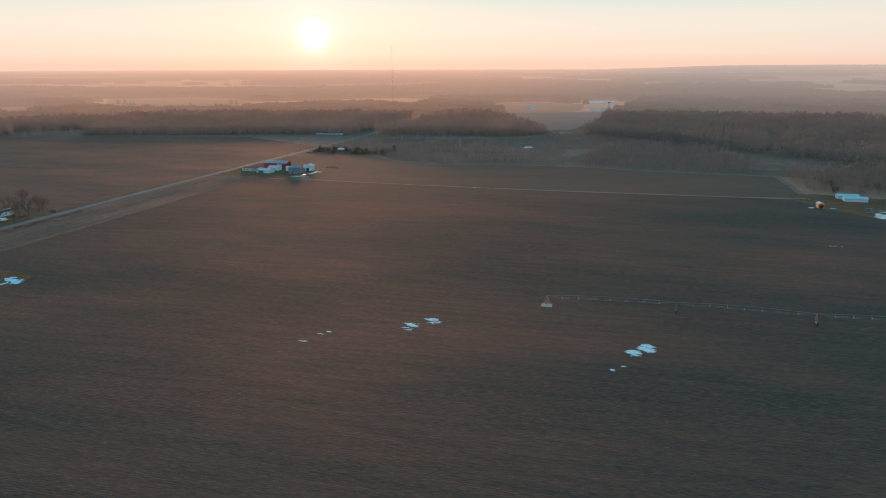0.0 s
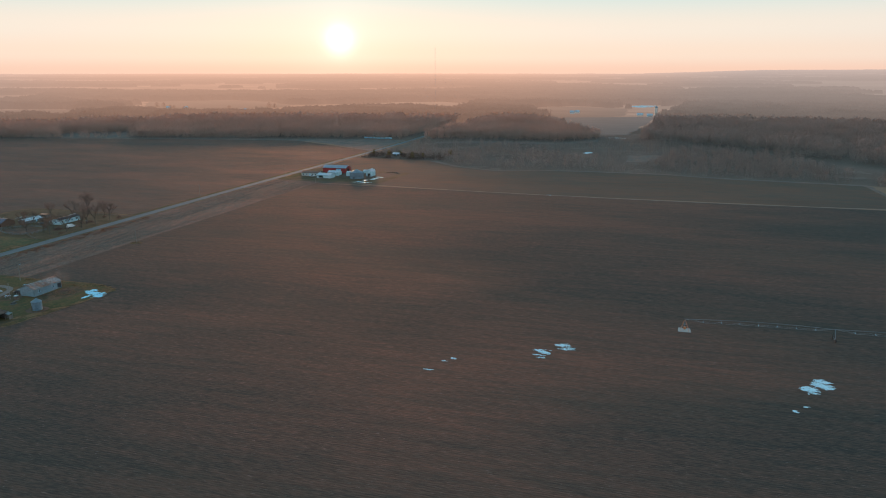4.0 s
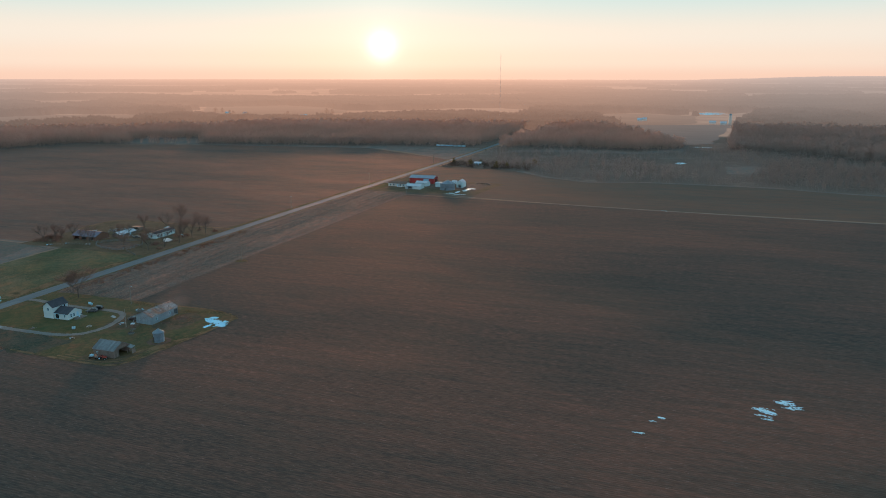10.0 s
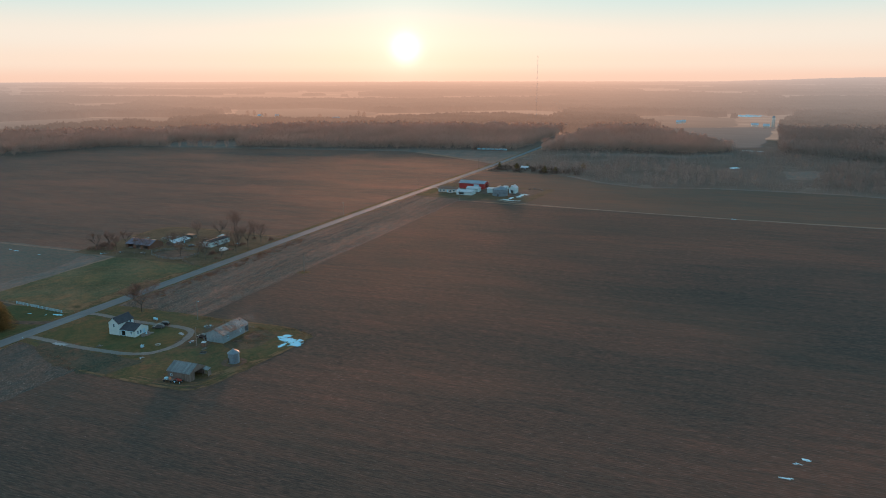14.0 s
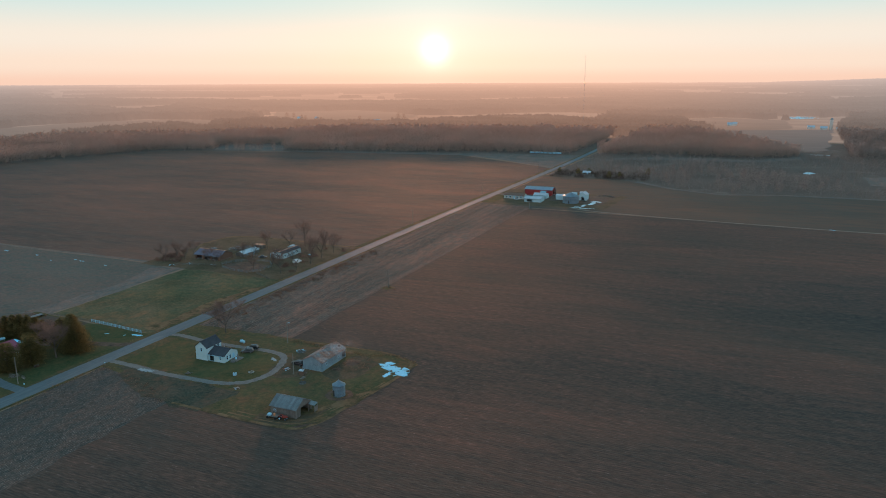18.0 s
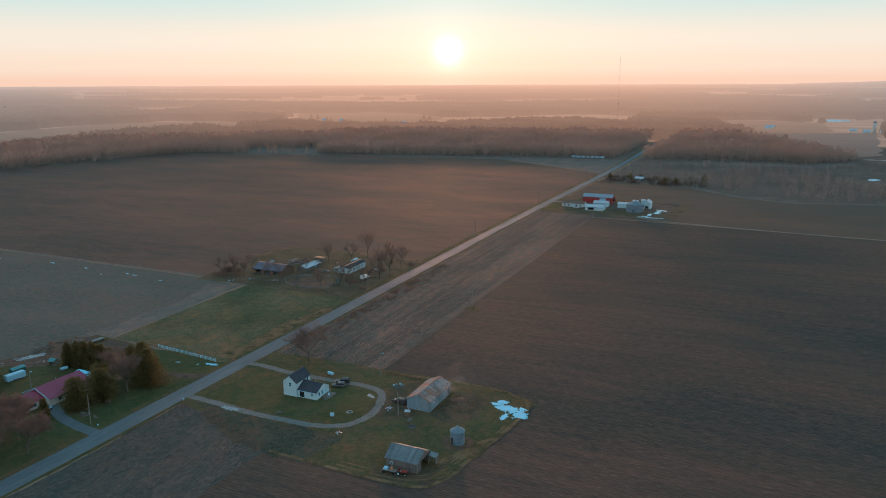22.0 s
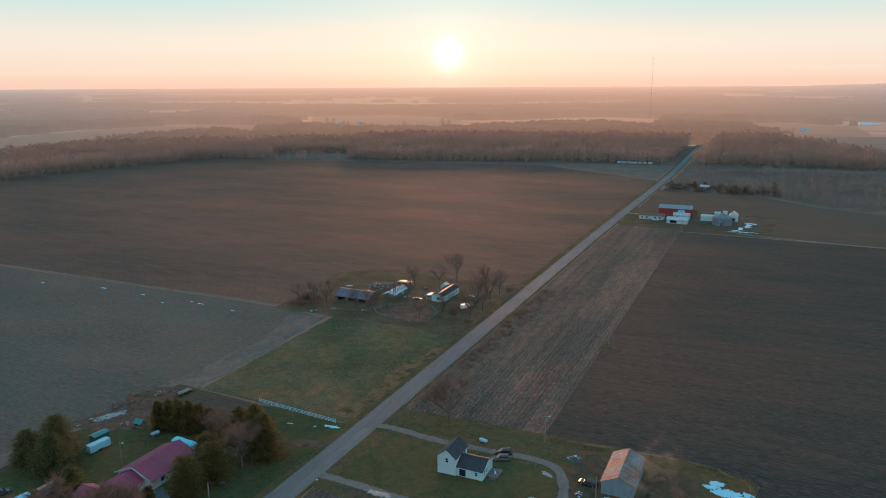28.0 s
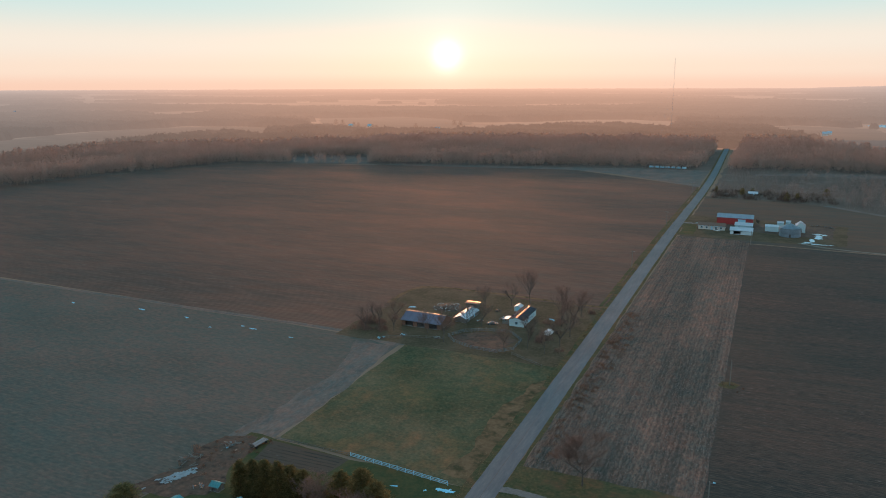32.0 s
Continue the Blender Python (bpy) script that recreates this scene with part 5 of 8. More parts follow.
def limbs(rng, h, spread, lean=0.0, slim=1.0):
    """Trunk and limbs of a bare tree, scaled to its height, and the points from which twigs grow."""
    segs = []

    def grow(a, d, ln, r, level):
        b = a + d * ln
        segs.append((a, b, r, r * 0.66, level, d))
        if level >= 4:
            return
        for k in range((5, 4, 3, 2)[level]):
            p = a + (b - a) * (rng.uniform(0.6, 1.0) if level == 0 else rng.uniform(0.35, 1.0))
            t = Vector((rng.uniform(-1, 1), rng.uniform(-1, 1), rng.uniform(-0.1, 0.5))).normalized()
            grow(p, (d * 0.75 + t * spread + Vector((0, 0, 0.1))).normalized(), ln * rng.uniform((1.0, 0.6, 0.55, 0.5)[level], (1.4, 0.9, 0.8, 0.7)[level]), r * 0.5, level + 1)

    grow(Vector((0, 0, 0)), Vector((lean, 0, 1)).normalized(), 1.0, 0.085, 0)
    k = h / max(b.z for _, b, *_ in segs)
    s = Shape()
    for a, b, r0, r1, level, d in segs:
        drop = Vector((0, 0, -0.2)) if level == 0 else Vector()
        s.tube(a * k + drop, b * k, r0 * k * slim, r1 * k * slim, n=7 if level == 0 else 4, caps=False)
    return s, [(a * k, b * k, d) for a, b, _, _, level, d in segs if level >= 2]


def bare_tree(label, x, y, h, seed, spread=0.75, twigs=12, material="yardtwig", group="bare yard trees", z=0.0, thick=0.0024, reach=1.0, slim=1.0):
    rng = random.Random(seed)
    ob = thing("bare_tree", label, "tree", x, y, rng.uniform(0, 360), z, group=group)
    s, ends = limbs(rng, h, spread, rng.uniform(-0.08, 0.08), slim)
    part("trunk", s, M["bark"], ob)
    c = Shape()
    for a0, b0, d in ends:
        for _ in range(max(2, twigs // 4)):
            t = (d * 0.6 + Vector((rng.uniform(-1, 1), rng.uniform(-1, 1), rng.uniform(-0.3, 0.9))) * 0.8).normalized()
            a = a0 + (b0 - a0) * rng.uniform(0.2, 1.0)
            e = a + t * h * reach * rng.uniform(0.05, 0.11)
            sd = t.orthogonal().normalized() * thick * h
            c.add([a - sd, a + sd, e], [(0, 1, 2)])
            f = a + (e - a) * 0.5
            for q in range(2):
                u = (t + Vector((rng.uniform(-1, 1), rng.uniform(-1, 1), rng.uniform(-0.6, 0.8)))).normalized()
                g = f + u * h * rng.uniform(0.03, 0.07)
                c.add([f - sd * 0.8, f + sd * 0.8, g], [(0, 1, 2)])
    part("crown", c, M[material], ob, "crown of fine leafless twigs")
    return ob


def conifer(label, x, y, h, r, seed, low=0.06, shape=1.0, dense=1.0, group="dark evergreens", material="needle"):
    """Whorls of drooping needle sprays round a tapering trunk."""
    rng = random.Random(seed)
    ob = thing("evergreen_tree", label, "tree", x, y, rng.uniform(0, 360), group=group)
    part("trunk", Shape().tube((0, 0, -0.2), (0, 0, h * 0.9), h * 0.022, h * 0.004, 7, False), M["bark"], ob)
    c = Shape()
    r *= 1.28
    layers = int(h * 2.2)
    for k in range(layers):
        u = (k + rng.random()) / layers
        z = h * (low + (1 - low) * u)
        rr_ = r * (1 - u) ** shape * (0.55 + 0.45 * min(1, u * 5)) + 0.12
        n = max(6, int(dense * (8 + 13 * rr_)))
        for i in range(n):
            a = rng.uniform(0, 6.283)
            reach = rr_ * rng.uniform(0.5, 1.12) * (1 + 0.22 * math.sin(a * 2 + seed) * (1 - u))
            for m in range(5):
                q = reach * (0.25 + 0.19 * m)
                p = Vector((math.cos(a) * q, math.sin(a) * q, z - 0.16 * q + rng.uniform(-0.15, 0.15)))
                t = Vector((math.cos(a + rng.uniform(-1.1, 1.1)), math.sin(a + rng.uniform(-1.1, 1.1)), rng.uniform(-0.3, 0.7))).normalized()
                sd = Vector((rng.uniform(-1, 1), rng.uniform(-1, 1), rng.uniform(-1, 1))).normalized() * rng.uniform(0.08, 0.17)
                e = p + t * rng.uniform(0.4, 0.8)
                c.add([p - sd, p + sd, e], [(0, 1, 2)])
    part("crown", c, M[material], ob, "dense crown of dark green needles")
    return ob


def brush_mass(name, label, spots, seed, material, n=60, category="brush"):
    """Low twiggy growth along a line, too tangled to count. spots: x, y, height, radius."""
    rng = random.Random(seed)
    s = Shape()
    for x, y, h, r in spots:
        for _ in range(n):
            a, q = rng.uniform(0, 6.283), r * math.sqrt(rng.random())
            p = Vector((x + math.cos(a) * q, y + math.sin(a) * q, 0))
            t = Vector((rng.uniform(-0.5, 0.5), rng.uniform(-0.5, 0.5), 1)).normalized()
            ln = h * rng.uniform(0.4, 1.0) * (1 - 0.55 * q / r)
            sd = Vector((rng.uniform(-1, 1), rng.uniform(-1, 1), 0)).normalized() * 0.045
            m = p + t * ln * 0.6
            s.add([p - sd, p + sd, m + sd * 0.8, m - sd * 0.8], [(0, 1, 2, 3)])
            for _k in range(2):
                u = (t + Vector((rng.uniform(-0.9, 0.9), rng.uniform(-0.9, 0.9), 0.1))).normalized()
                s.add([m - sd, m + sd, m + u * ln * 0.45], [(0, 1, 2)])
    return tagged(new(name, mesh_of(name, s, M[material])), label, category, kind="stuff")


def utility_pole(label, x, y, h=9.0, arm=True, lamp_=False, group="utility poles"):
    ob = thing("utility_pole", label, "pole", x, y, group=group)
    part("post", Shape().tube((0, 0, -0.5), (0, 0, h), 0.16, 0.11, 8), M["pole"], ob)
    if arm:
        part("crossarm", Shape().box(-1.1, -0.06, h - 0.75, 1.1, 0.06, h - 0.6), M["pole"], ob)
        for px in (-1.0, -0.5, 0.5, 1.0):
            part("insulator", Shape().tube((px, 0, h - 0.6), (px, 0, h - 0.42), 0.05, 0.035, 6), M["steel"], ob, "grey insulator")
    if lamp_:
        part("lamp_arm", Shape().tube((0, 0, h - 0.5), (0.9, 0, h - 0.2), 0.04, n=6), M["steel"], ob)
        part("lamp_head", Shape().box(0.75, -0.16, h - 0.28, 1.3, 0.16, h - 0.12), M["white"], ob, "pale lamp head")
    return ob


def snow_patch(label, x, y, rx, ry, seed, turn=0.0, cell=0.5, need=0.0, z=0.05, group="snow patches", streak=1.3, material="snow", name="snow_patch", lobes=((0, 0, 1, 1),)):
    """An uneven, broken sheet of old snow with a thin edge."""
    s = Shape()
    n, m = int(rx * 2 / cell), int(ry * 2 / cell)
    on = set()
    for i in range(n):
        for j in range(m):
            px, py = -rx + (i + 0.5) * cell, -ry + (j + 0.5) * cell
            q = min(((px / rx - a) / c) ** 2 + ((py / ry - b) / d) ** 2 for a, b, c, d in lobes)
            v = noise.noise((px * 0.16 + seed, py * 0.36, seed)) + 0.6 * noise.noise((px * 0.35, py * streak + seed, 3.0)) + 0.6 * noise.noise((px * 1.2, py * streak * 1.6, seed)) + 0.75 * noise.noise((px * 2.2 / streak ** 2, py * 2.6, seed + 2))
            if v - 1.25 * q + 0.42 > need:
                on.add((i, j))
    on = on or {(n // 2 + a, m // 2) for a in (-2, -1, 0, 1)}
    left, pieces = set(on), []
    while left:
        grow, blob = [left.pop()], set()
        while grow:
            a, b = grow.pop()
            blob.add((a, b))
            for near in ((a + 1, b), (a - 1, b), (a, b + 1), (a, b - 1)):
                if near in left:
                    left.remove(near)
                    grow.append(near)
        pieces.append(sorted(blob))
    pieces = sorted((p for p in pieces if len(p) > 2 or len(on) < 12), key=len, reverse=True)[:24]
    ob = thing(name, label, "puddle" if material == "slush" else "snow", x, y, turn, z, group=group)
    for blob in pieces:
        s, ids = Shape(), {}
        inside = set(blob)

        def vert(i, j, up):
            k = (i, j, up)
            if k not in ids:
                ids[k] = len(s.v)
                px, py = -rx + i * cell + 0.5 * cell * noise.noise((i * 1.3, j * 1.3, seed)), -ry + j * cell + 0.5 * cell * noise.noise((i * 1.3, j * 1.3, seed + 4))
                near = sum((a, b) in inside for a in (i - 1, i) for b in (j - 1, j))
                s.v.append((px, py, (0.012 + 0.012 * near if up else -0.05)))
            return ids[k]

        for i, j in blob:
            s.f.append((vert(i, j, 1), vert(i + 1, j, 1), vert(i + 1, j + 1, 1), vert(i, j + 1, 1)))
            for (a, b), (p, q) in (((i, j - 1), ((i, j), (i + 1, j))), ((i + 1, j), ((i + 1, j), (i + 1, j + 1))), ((i, j + 1), ((i + 1, j + 1), (i, j + 1))), ((i - 1, j), ((i, j + 1), (i, j)))):
                if (a, b) not in inside:
                    s.f.append((vert(*p, 0), vert(*q, 0), vert(*q, 1), vert(*p, 1)))
        part("water_sheet" if material == "slush" else "snow_piece", s, M[material], ob)
    return ob


def rail_fence(name, label, pts, high, rails, gap, material, post=0.07, group=""):
    """Posts along a line, each with its rails to the next."""
    ob = thing(name, label, "fence", *pts[0], group=group)
    ox, oy = pts[0]
    line = []
    for a, b in zip(pts, pts[1:]):
        k = max(1, round(math.dist(a, b) / gap))
        line += [(a[0] + (b[0] - a[0]) * i / k - ox, a[1] + (b[1] - a[1]) * i / k - oy) for i in range(k)]
    line.append((pts[-1][0] - ox, pts[-1][1] - oy))
    pm = mesh_of("post", Shape().box(-post, -post, -0.2, post, post, high + 0.08), M[material])
    for p in line:
        part("post", pm, None, ob).location = (*p, 0)
    for a, b in zip(line, line[1:]):
        ang = math.degrees(math.atan2(b[1] - a[1], b[0] - a[0]))
        ln = math.dist(a, b)
        for k in range(rails):
            zz = high * (k + 0.8) / rails
            o = part("rail", Shape().box(0, -0.03, zz - 0.07, ln, 0.03, zz + 0.07), M[material], ob)
            o.location, o.rotation_euler = (*a, 0), (0, 0, radians(ang))
    return ob


def grain_bin(label, x, y, r, eave, peak, door=True, group="grain bins", turn=0.0, ribs=10):
    """A corrugated round steel bin with a conical roof in wedges."""
    ob = thing("grain_bin", label, "grain bin", x, y, turn, group=group)
    n = 40
    h = eave / ribs
    for k in range(ribs):
        z = k * h
        prof = [(r, z), (r + 0.05, z + h * 0.25), (r, z + h * 0.5), (r + 0.05, z + h * 0.75), (r, z + h - 0.015)]
        part("wall_ring", Shape().loft([[(q * math.cos(6.28318 * i / n), q * math.sin(6.28318 * i / n), zz) for i in range(n)] for q, zz in prof], caps=False), M["zinc"], ob)
    wedges = 20
    top = r * 0.13
    for k in range(wedges):
        a, b = 6.28318 * k / wedges, 6.28318 * (k + 1) / wedges - 0.01
        quad = [((r + 0.18) * math.cos(a), (r + 0.18) * math.sin(a), eave - 0.05), ((r + 0.18) * math.cos(b), (r + 0.18) * math.sin(b), eave - 0.05), (top * math.cos(b), top * math.sin(b), peak), (top * math.cos(a), top * math.sin(a), peak)]
        part("roof_panel", Shape().slab(quad, 0.04), M["zinc"], ob)
    part("roof_cap", Shape().tube((0, 0, peak - 0.02), (0, 0, peak + 0.25), top + 0.06, top * 0.7, 12), M["zinc"], ob)
    part("eave_ring", Shape().loft([[(q * math.cos(6.28318 * i / n), q * math.sin(6.28318 * i / n), zz) for i in range(n)] for q, zz in ((r + 0.07, eave - 0.32), (r + 0.2, eave - 0.26), (r + 0.2, eave - 0.08), (r + 0.07, eave - 0.06))], caps=False), M["zinc"], ob)
    if door:
        # No opening here: a dark slab is put in for the doorway's shade.
        part("door", Shape().box(-0.42, -r - 0.09, 0.25, 0.42, -r + 0.02, 2.15), M["dark"], ob, "dark slab standing for the shade in an open doorway")
    part("base", Shape().tube((0, 0, -0.2), (0, 0, 0.06), r + 0.3, n=32), M["concrete"], ob)
    part("ladder", Shape().box(r + 0.03, -0.22, 0.6, r + 0.1, -0.18, eave).box(r + 0.03, 0.18, 0.6, r + 0.1, 0.22, eave), M["steel"], ob)
    return ob


def heap(name, label, category, x, y, r, high, seed, material, bits=(), group=""):
    """A low uneven mound, with loose boards or stones on it."""
    rng = random.Random(seed)
    ob = thing(name, label, category, x, y, group=group)
    rings_ = []
    for k in range(7):
        u = k / 6
        rings_.append([(math.cos(a) * r * (1.02 - u) * (1 + 0.3 * noise.noise((math.cos(a) * 1.3 + seed, math.sin(a) * 1.3, u))), math.sin(a) * r * (1.02 - u) * (1 + 0.3 * noise.noise((math.cos(a) * 1.3, math.sin(a) * 1.3 + seed, u + 3))), high * (u ** 0.7) * (1 + 0.35 * noise.noise((a * 2, u * 4, seed))) - 0.05) for a in [6.28318 * i / 22 for i in range(22)]])
    part("mound", Shape().loft(rings_), M[material], ob)
    for k, (nm, mt, cnt, ln) in enumerate(bits):
        for i in range(cnt):
            a, q = rng.uniform(0, 6.28), r * rng.uniform(0.1, 0.95)
            zz = high * max(0, (1 - q / r)) ** 0.7
            o = part(nm, Shape().box(-ln / 2, -0.12, -0.05, ln / 2, 0.12, 0.06), M[mt], ob)
            o.matrix_basis = pose(math.cos(a) * q, math.sin(a) * q, zz + 0.12, rng.uniform(-25, 25), rng.uniform(-25, 25), rng.uniform(0, 360))
    return ob

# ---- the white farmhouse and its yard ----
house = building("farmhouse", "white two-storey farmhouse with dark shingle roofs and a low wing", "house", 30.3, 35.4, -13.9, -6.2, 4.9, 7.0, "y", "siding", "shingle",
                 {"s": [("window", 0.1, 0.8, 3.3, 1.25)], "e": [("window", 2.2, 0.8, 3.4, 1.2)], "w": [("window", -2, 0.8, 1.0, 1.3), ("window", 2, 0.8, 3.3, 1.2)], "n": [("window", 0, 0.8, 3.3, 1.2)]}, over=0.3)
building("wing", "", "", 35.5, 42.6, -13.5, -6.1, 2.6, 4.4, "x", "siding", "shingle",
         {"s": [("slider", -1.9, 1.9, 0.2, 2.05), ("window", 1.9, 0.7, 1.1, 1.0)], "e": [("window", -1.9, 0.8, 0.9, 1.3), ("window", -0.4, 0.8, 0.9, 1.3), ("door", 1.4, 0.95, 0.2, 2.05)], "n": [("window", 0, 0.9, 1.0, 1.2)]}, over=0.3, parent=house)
hx, hy = house.matrix_basis.translation.x, house.matrix_basis.translation.y
part("flue", Shape().tube((39.6 - hx, -9.4 - hy, 4.2), (39.6 - hx, -9.4 - hy, 5.4), 0.12, n=8), M["steel"], house, "thin metal flue")

deck = thing("deck", "weathered wooden deck with steps beside the farmhouse wing", "deck", 44.5, -8.4)
for i in range(22):
    part("plank", Shape().box(-1.9, -2.6 + i * 0.2, 0.32, 1.3, -2.6 + i * 0.2 + 0.185, 0.37), M["oldwood"], deck)
for px in (-1.8, -0.3, 1.2):
    part("joist", Shape().box(px - 0.05, -2.6, 0.0, px + 0.05, 1.75, 0.318), M["oldwood"], deck)
for k in range(3):
    part("step", Shape().box(-0.8, -2.9 - 0.3 * k, 0.0, 0.9, -2.62 - 0.3 * k, 0.30 - 0.09 * k), M["oldwood"], deck)
grill = thing("grill", "grey barbecue grill standing on the deck", "grill", 43.8, -7.4, z=0.37)
part("bowl", Shape().loft([[(r * math.cos(6.283 * i / 12), r * math.sin(6.283 * i / 12), z) for i in range(12)] for r, z in ((0.15, 0.6), (0.32, 0.75), (0.35, 0.9), (0.28, 1.08), (0.08, 1.15))]), M["greycar"], grill)
for a in (0.5, 2.6, 4.7):
    part("leg", Shape().tube((0.3 * math.cos(a), 0.3 * math.sin(a), 0), (0.15 * math.cos(a), 0.15 * math.sin(a), 0.65), 0.025, n=5), M["steel"], grill)
dchair = thing("deck_chair", "pale plastic chair on the deck", "chair", 44.7, -9.6, 30, 0.37)
part("seat", Shape().box(-0.27, -0.27, 0.38, 0.27, 0.27, 0.43), M["white"], dchair)
part("backrest", Shape().slab([(-0.27, 0.27, 0.43), (0.27, 0.27, 0.43), (0.27, 0.42, 0.9), (-0.27, 0.42, 0.9)], 0.04), M["white"], dchair)
for a, b in ((-1, -1), (1, -1), (1, 1), (-1, 1)):
    part("leg", Shape().tube((a * 0.24, b * 0.24, 0), (a * 0.22, b * 0.22, 0.39), 0.025, n=5), M["white"], dchair)

car("black sport utility vehicle parked beside the farmhouse", 42.8, 2.0, 200, "blackcar", 4.8, 1.8)
car("dark grey sport utility vehicle parked beside the farmhouse", 43.3, -1.4, 202, "greycar", 4.7, 1.75)
car("black sport utility vehicle parked before the metal barn", 67.6, -4.3, 172, "blackcar", 5.0, 1.85)

tank = thing("propane_tank", "white propane tank on short legs in the grass", "propane tank", 35.5, 5.6, -12)
rows_ = []
for px, r in ((-1.35, 0.08), (-1.28, 0.3), (-1.1, 0.46), (-0.9, 0.52), (0.9, 0.52), (1.1, 0.46), (1.28, 0.3), (1.35, 0.08)):
    rows_.append([(px, r * math.cos(6.283 * i / 14), 0.85 + r * math.sin(6.283 * i / 14)) for i in range(14)])
part("vessel", Shape().loft(rows_), M["white"], tank, smooth=True)
for px in (-0.8, 0.8):
    part("leg", Shape().box(px - 0.08, -0.35, -0.05, px + 0.08, 0.35, 0.42), M["steel"], tank)
part("valve_cover", Shape().tube((0, 0, 1.34), (0, 0, 1.55), 0.16, n=10), M["white"], tank)

barn = building("metal_barn", "grey metal barn with a rust-streaked sheet roof", "barn", 71.3, 79.1, -6.6, 9.0, 3.4, 5.2, "y", "barnwall", "rust",
                {"w": [("gap", -2.5, 3.4, 0.13, 2.9), ("window", 4.5, 0.9, 1.3, 0.9)], "e": [("window", -5, 0.9, 1.4, 0.9), ("window", 3, 0.9, 1.4, 0.9), ("gap", 6.5, 2.2, 0.13, 2.4)]}, over=0.35, sheet=0.95)
bx, by = barn.matrix_basis.translation.x, barn.matrix_basis.translation.y
for i in range(9):
    px = -3.9 + i * 0.95
    part("wall_rib", Shape().box(px + 0.05, -7.835, 0.2, px + 0.11, -7.803, 3.35), M["barnwall"], barn)
for i in range(16):
    py = -7.6 + i * 1.0
    part("wall_rib", Shape().box(3.903, py, 0.2, 3.935, py + 0.06, 3.30), M["barnwall"], barn)
part("sliding_door", Shape().box(-4.01, -4.6, 0.15, -3.91, -0.7, 3.0), M["barnwall"], barn)

shed = building("equipment_shed", "weathered wooden equipment shed with a patched tin roof and open end", "shed", 82.4, 91.6, -40.2, -32.6, 3.0, 5.0, "x", "oldwood", "greytin",
                {"e": [("gap", 0.9, 4.6, 0.0, 2.6)], "s": [("window", -3.0, 0.7, 1.2, 0.7)]}, over=0.3, sheet=0.85, foot=False)
sx, sy = shed.matrix_basis.translation.x, shed.matrix_basis.translation.y
for i in range(46):
    px = -4.6 + i * 0.2
    part("board", Shape().box(px, -3.835, 0.05, px + 0.185, -3.803, 2.85 + 0.08 * ((i * 7) % 3)), M["oldwood"], shed)
lean = thing("lean_to", "small lean-to of pale boards against the shed", "lean-to", 93.3, -33.8)
part("roof", Shape().slab([(-1.4, -0.6, 2.5), (0.9, -0.6, 2.3), (0.9, 1.2, 2.7), (-1.4, 1.2, 2.9)], 0.06), M["greytin"], lean)
for px, py, pz in ((-1.3, -0.5, 2.42), (0.8, -0.5, 2.24), (0.8, 1.1, 2.62), (-1.3, 1.1, 2.8)):
    part("post", Shape().box(px - 0.06, py - 0.06, 0, px + 0.06, py + 0.06, pz), M["pole"], lean)
part("side_panel", Shape().box(0.74, -0.44, 0.1, 0.79, 1.04, 1.9), M["oldwood"], lean)

wagon = thing("hay_wagon", "old flat wagon with odds and ends beside the shed", "wagon", 84.6, -42.2, 4)
part("bed", Shape().box(-1.9, -0.8, 0.75, 1.9, 0.8, 0.86), M["oldwood"], wagon)
for px in (-1.3, 1.3):
    part("axle", Shape().tube((px, -0.85, 0.4), (px, 0.85, 0.4), 0.05, n=6), M["steel"], wagon)
    for py in (-0.9, 0.9):
        part("wheel", Shape().tube((px, py - 0.09, 0.4), (px, py + 0.09, 0.4), 0.4, n=14), M["rubber"], wagon)
part("tongue", Shape().tube((1.9, 0, 0.6), (3.3, 0.1, 0.3), 0.05, n=6), M["steel"], wagon)
part("crate", Shape().box(-1.5, -0.6, 0.863, -0.5, 0.4, 1.4), M["white"], wagon)
part("barrel", Shape().tube((0.6, 0, 0.863), (0.6, 0, 1.6), 0.3, n=12), M["orange"], wagon)
tractor = thing("tractor", "small old tractor parked beside the shed", "tractor", 88.0, -41.9, 8)
part("hood", Shape().loft([[(px, -w, zb), (px, w, zb), (px, w * 0.9, zt), (px, -w * 0.9, zt)] for px, w, zb, zt in ((-0.2, 0.3, 0.7, 1.35), (1.3, 0.28, 0.7, 1.25), (1.5, 0.22, 0.75, 1.1))]), M["redpaint"], tractor)
part("seat", Shape().box(-0.9, -0.25, 0.95, -0.45, 0.25, 1.1), M["rubber"], tractor)
part("fenders", Shape().box(-1.2, -0.75, 1.2, -0.2, -0.4, 1.28).box(-1.2, 0.4, 1.2, -0.2, 0.75, 1.28), M["redpaint"], tractor)
for px, py, r in ((-0.7, -0.75, 0.62), (-0.7, 0.75, 0.62), (1.1, -0.6, 0.33), (1.1, 0.6, 0.33)):
    w_ = part("wheel", Shape().tube((px, py - 0.15, r), (px, py + 0.15, r), r, n=16), M["rubber"], tractor)
    part("rim", Shape().tube((px, py - 0.17, r), (px, py + 0.17, r), r * 0.5, n=10), M["white"], w_)
part("steering_wheel", Shape().tube((-0.25, 0, 1.45), (-0.3, 0, 1.5), 0.2, n=10), M["rubber"], tractor)

grain_bin("small corrugated steel grain bin with a conical roof", 94.4, -20.6, 1.95, 3.8, 5.0, group="", turn=-28)

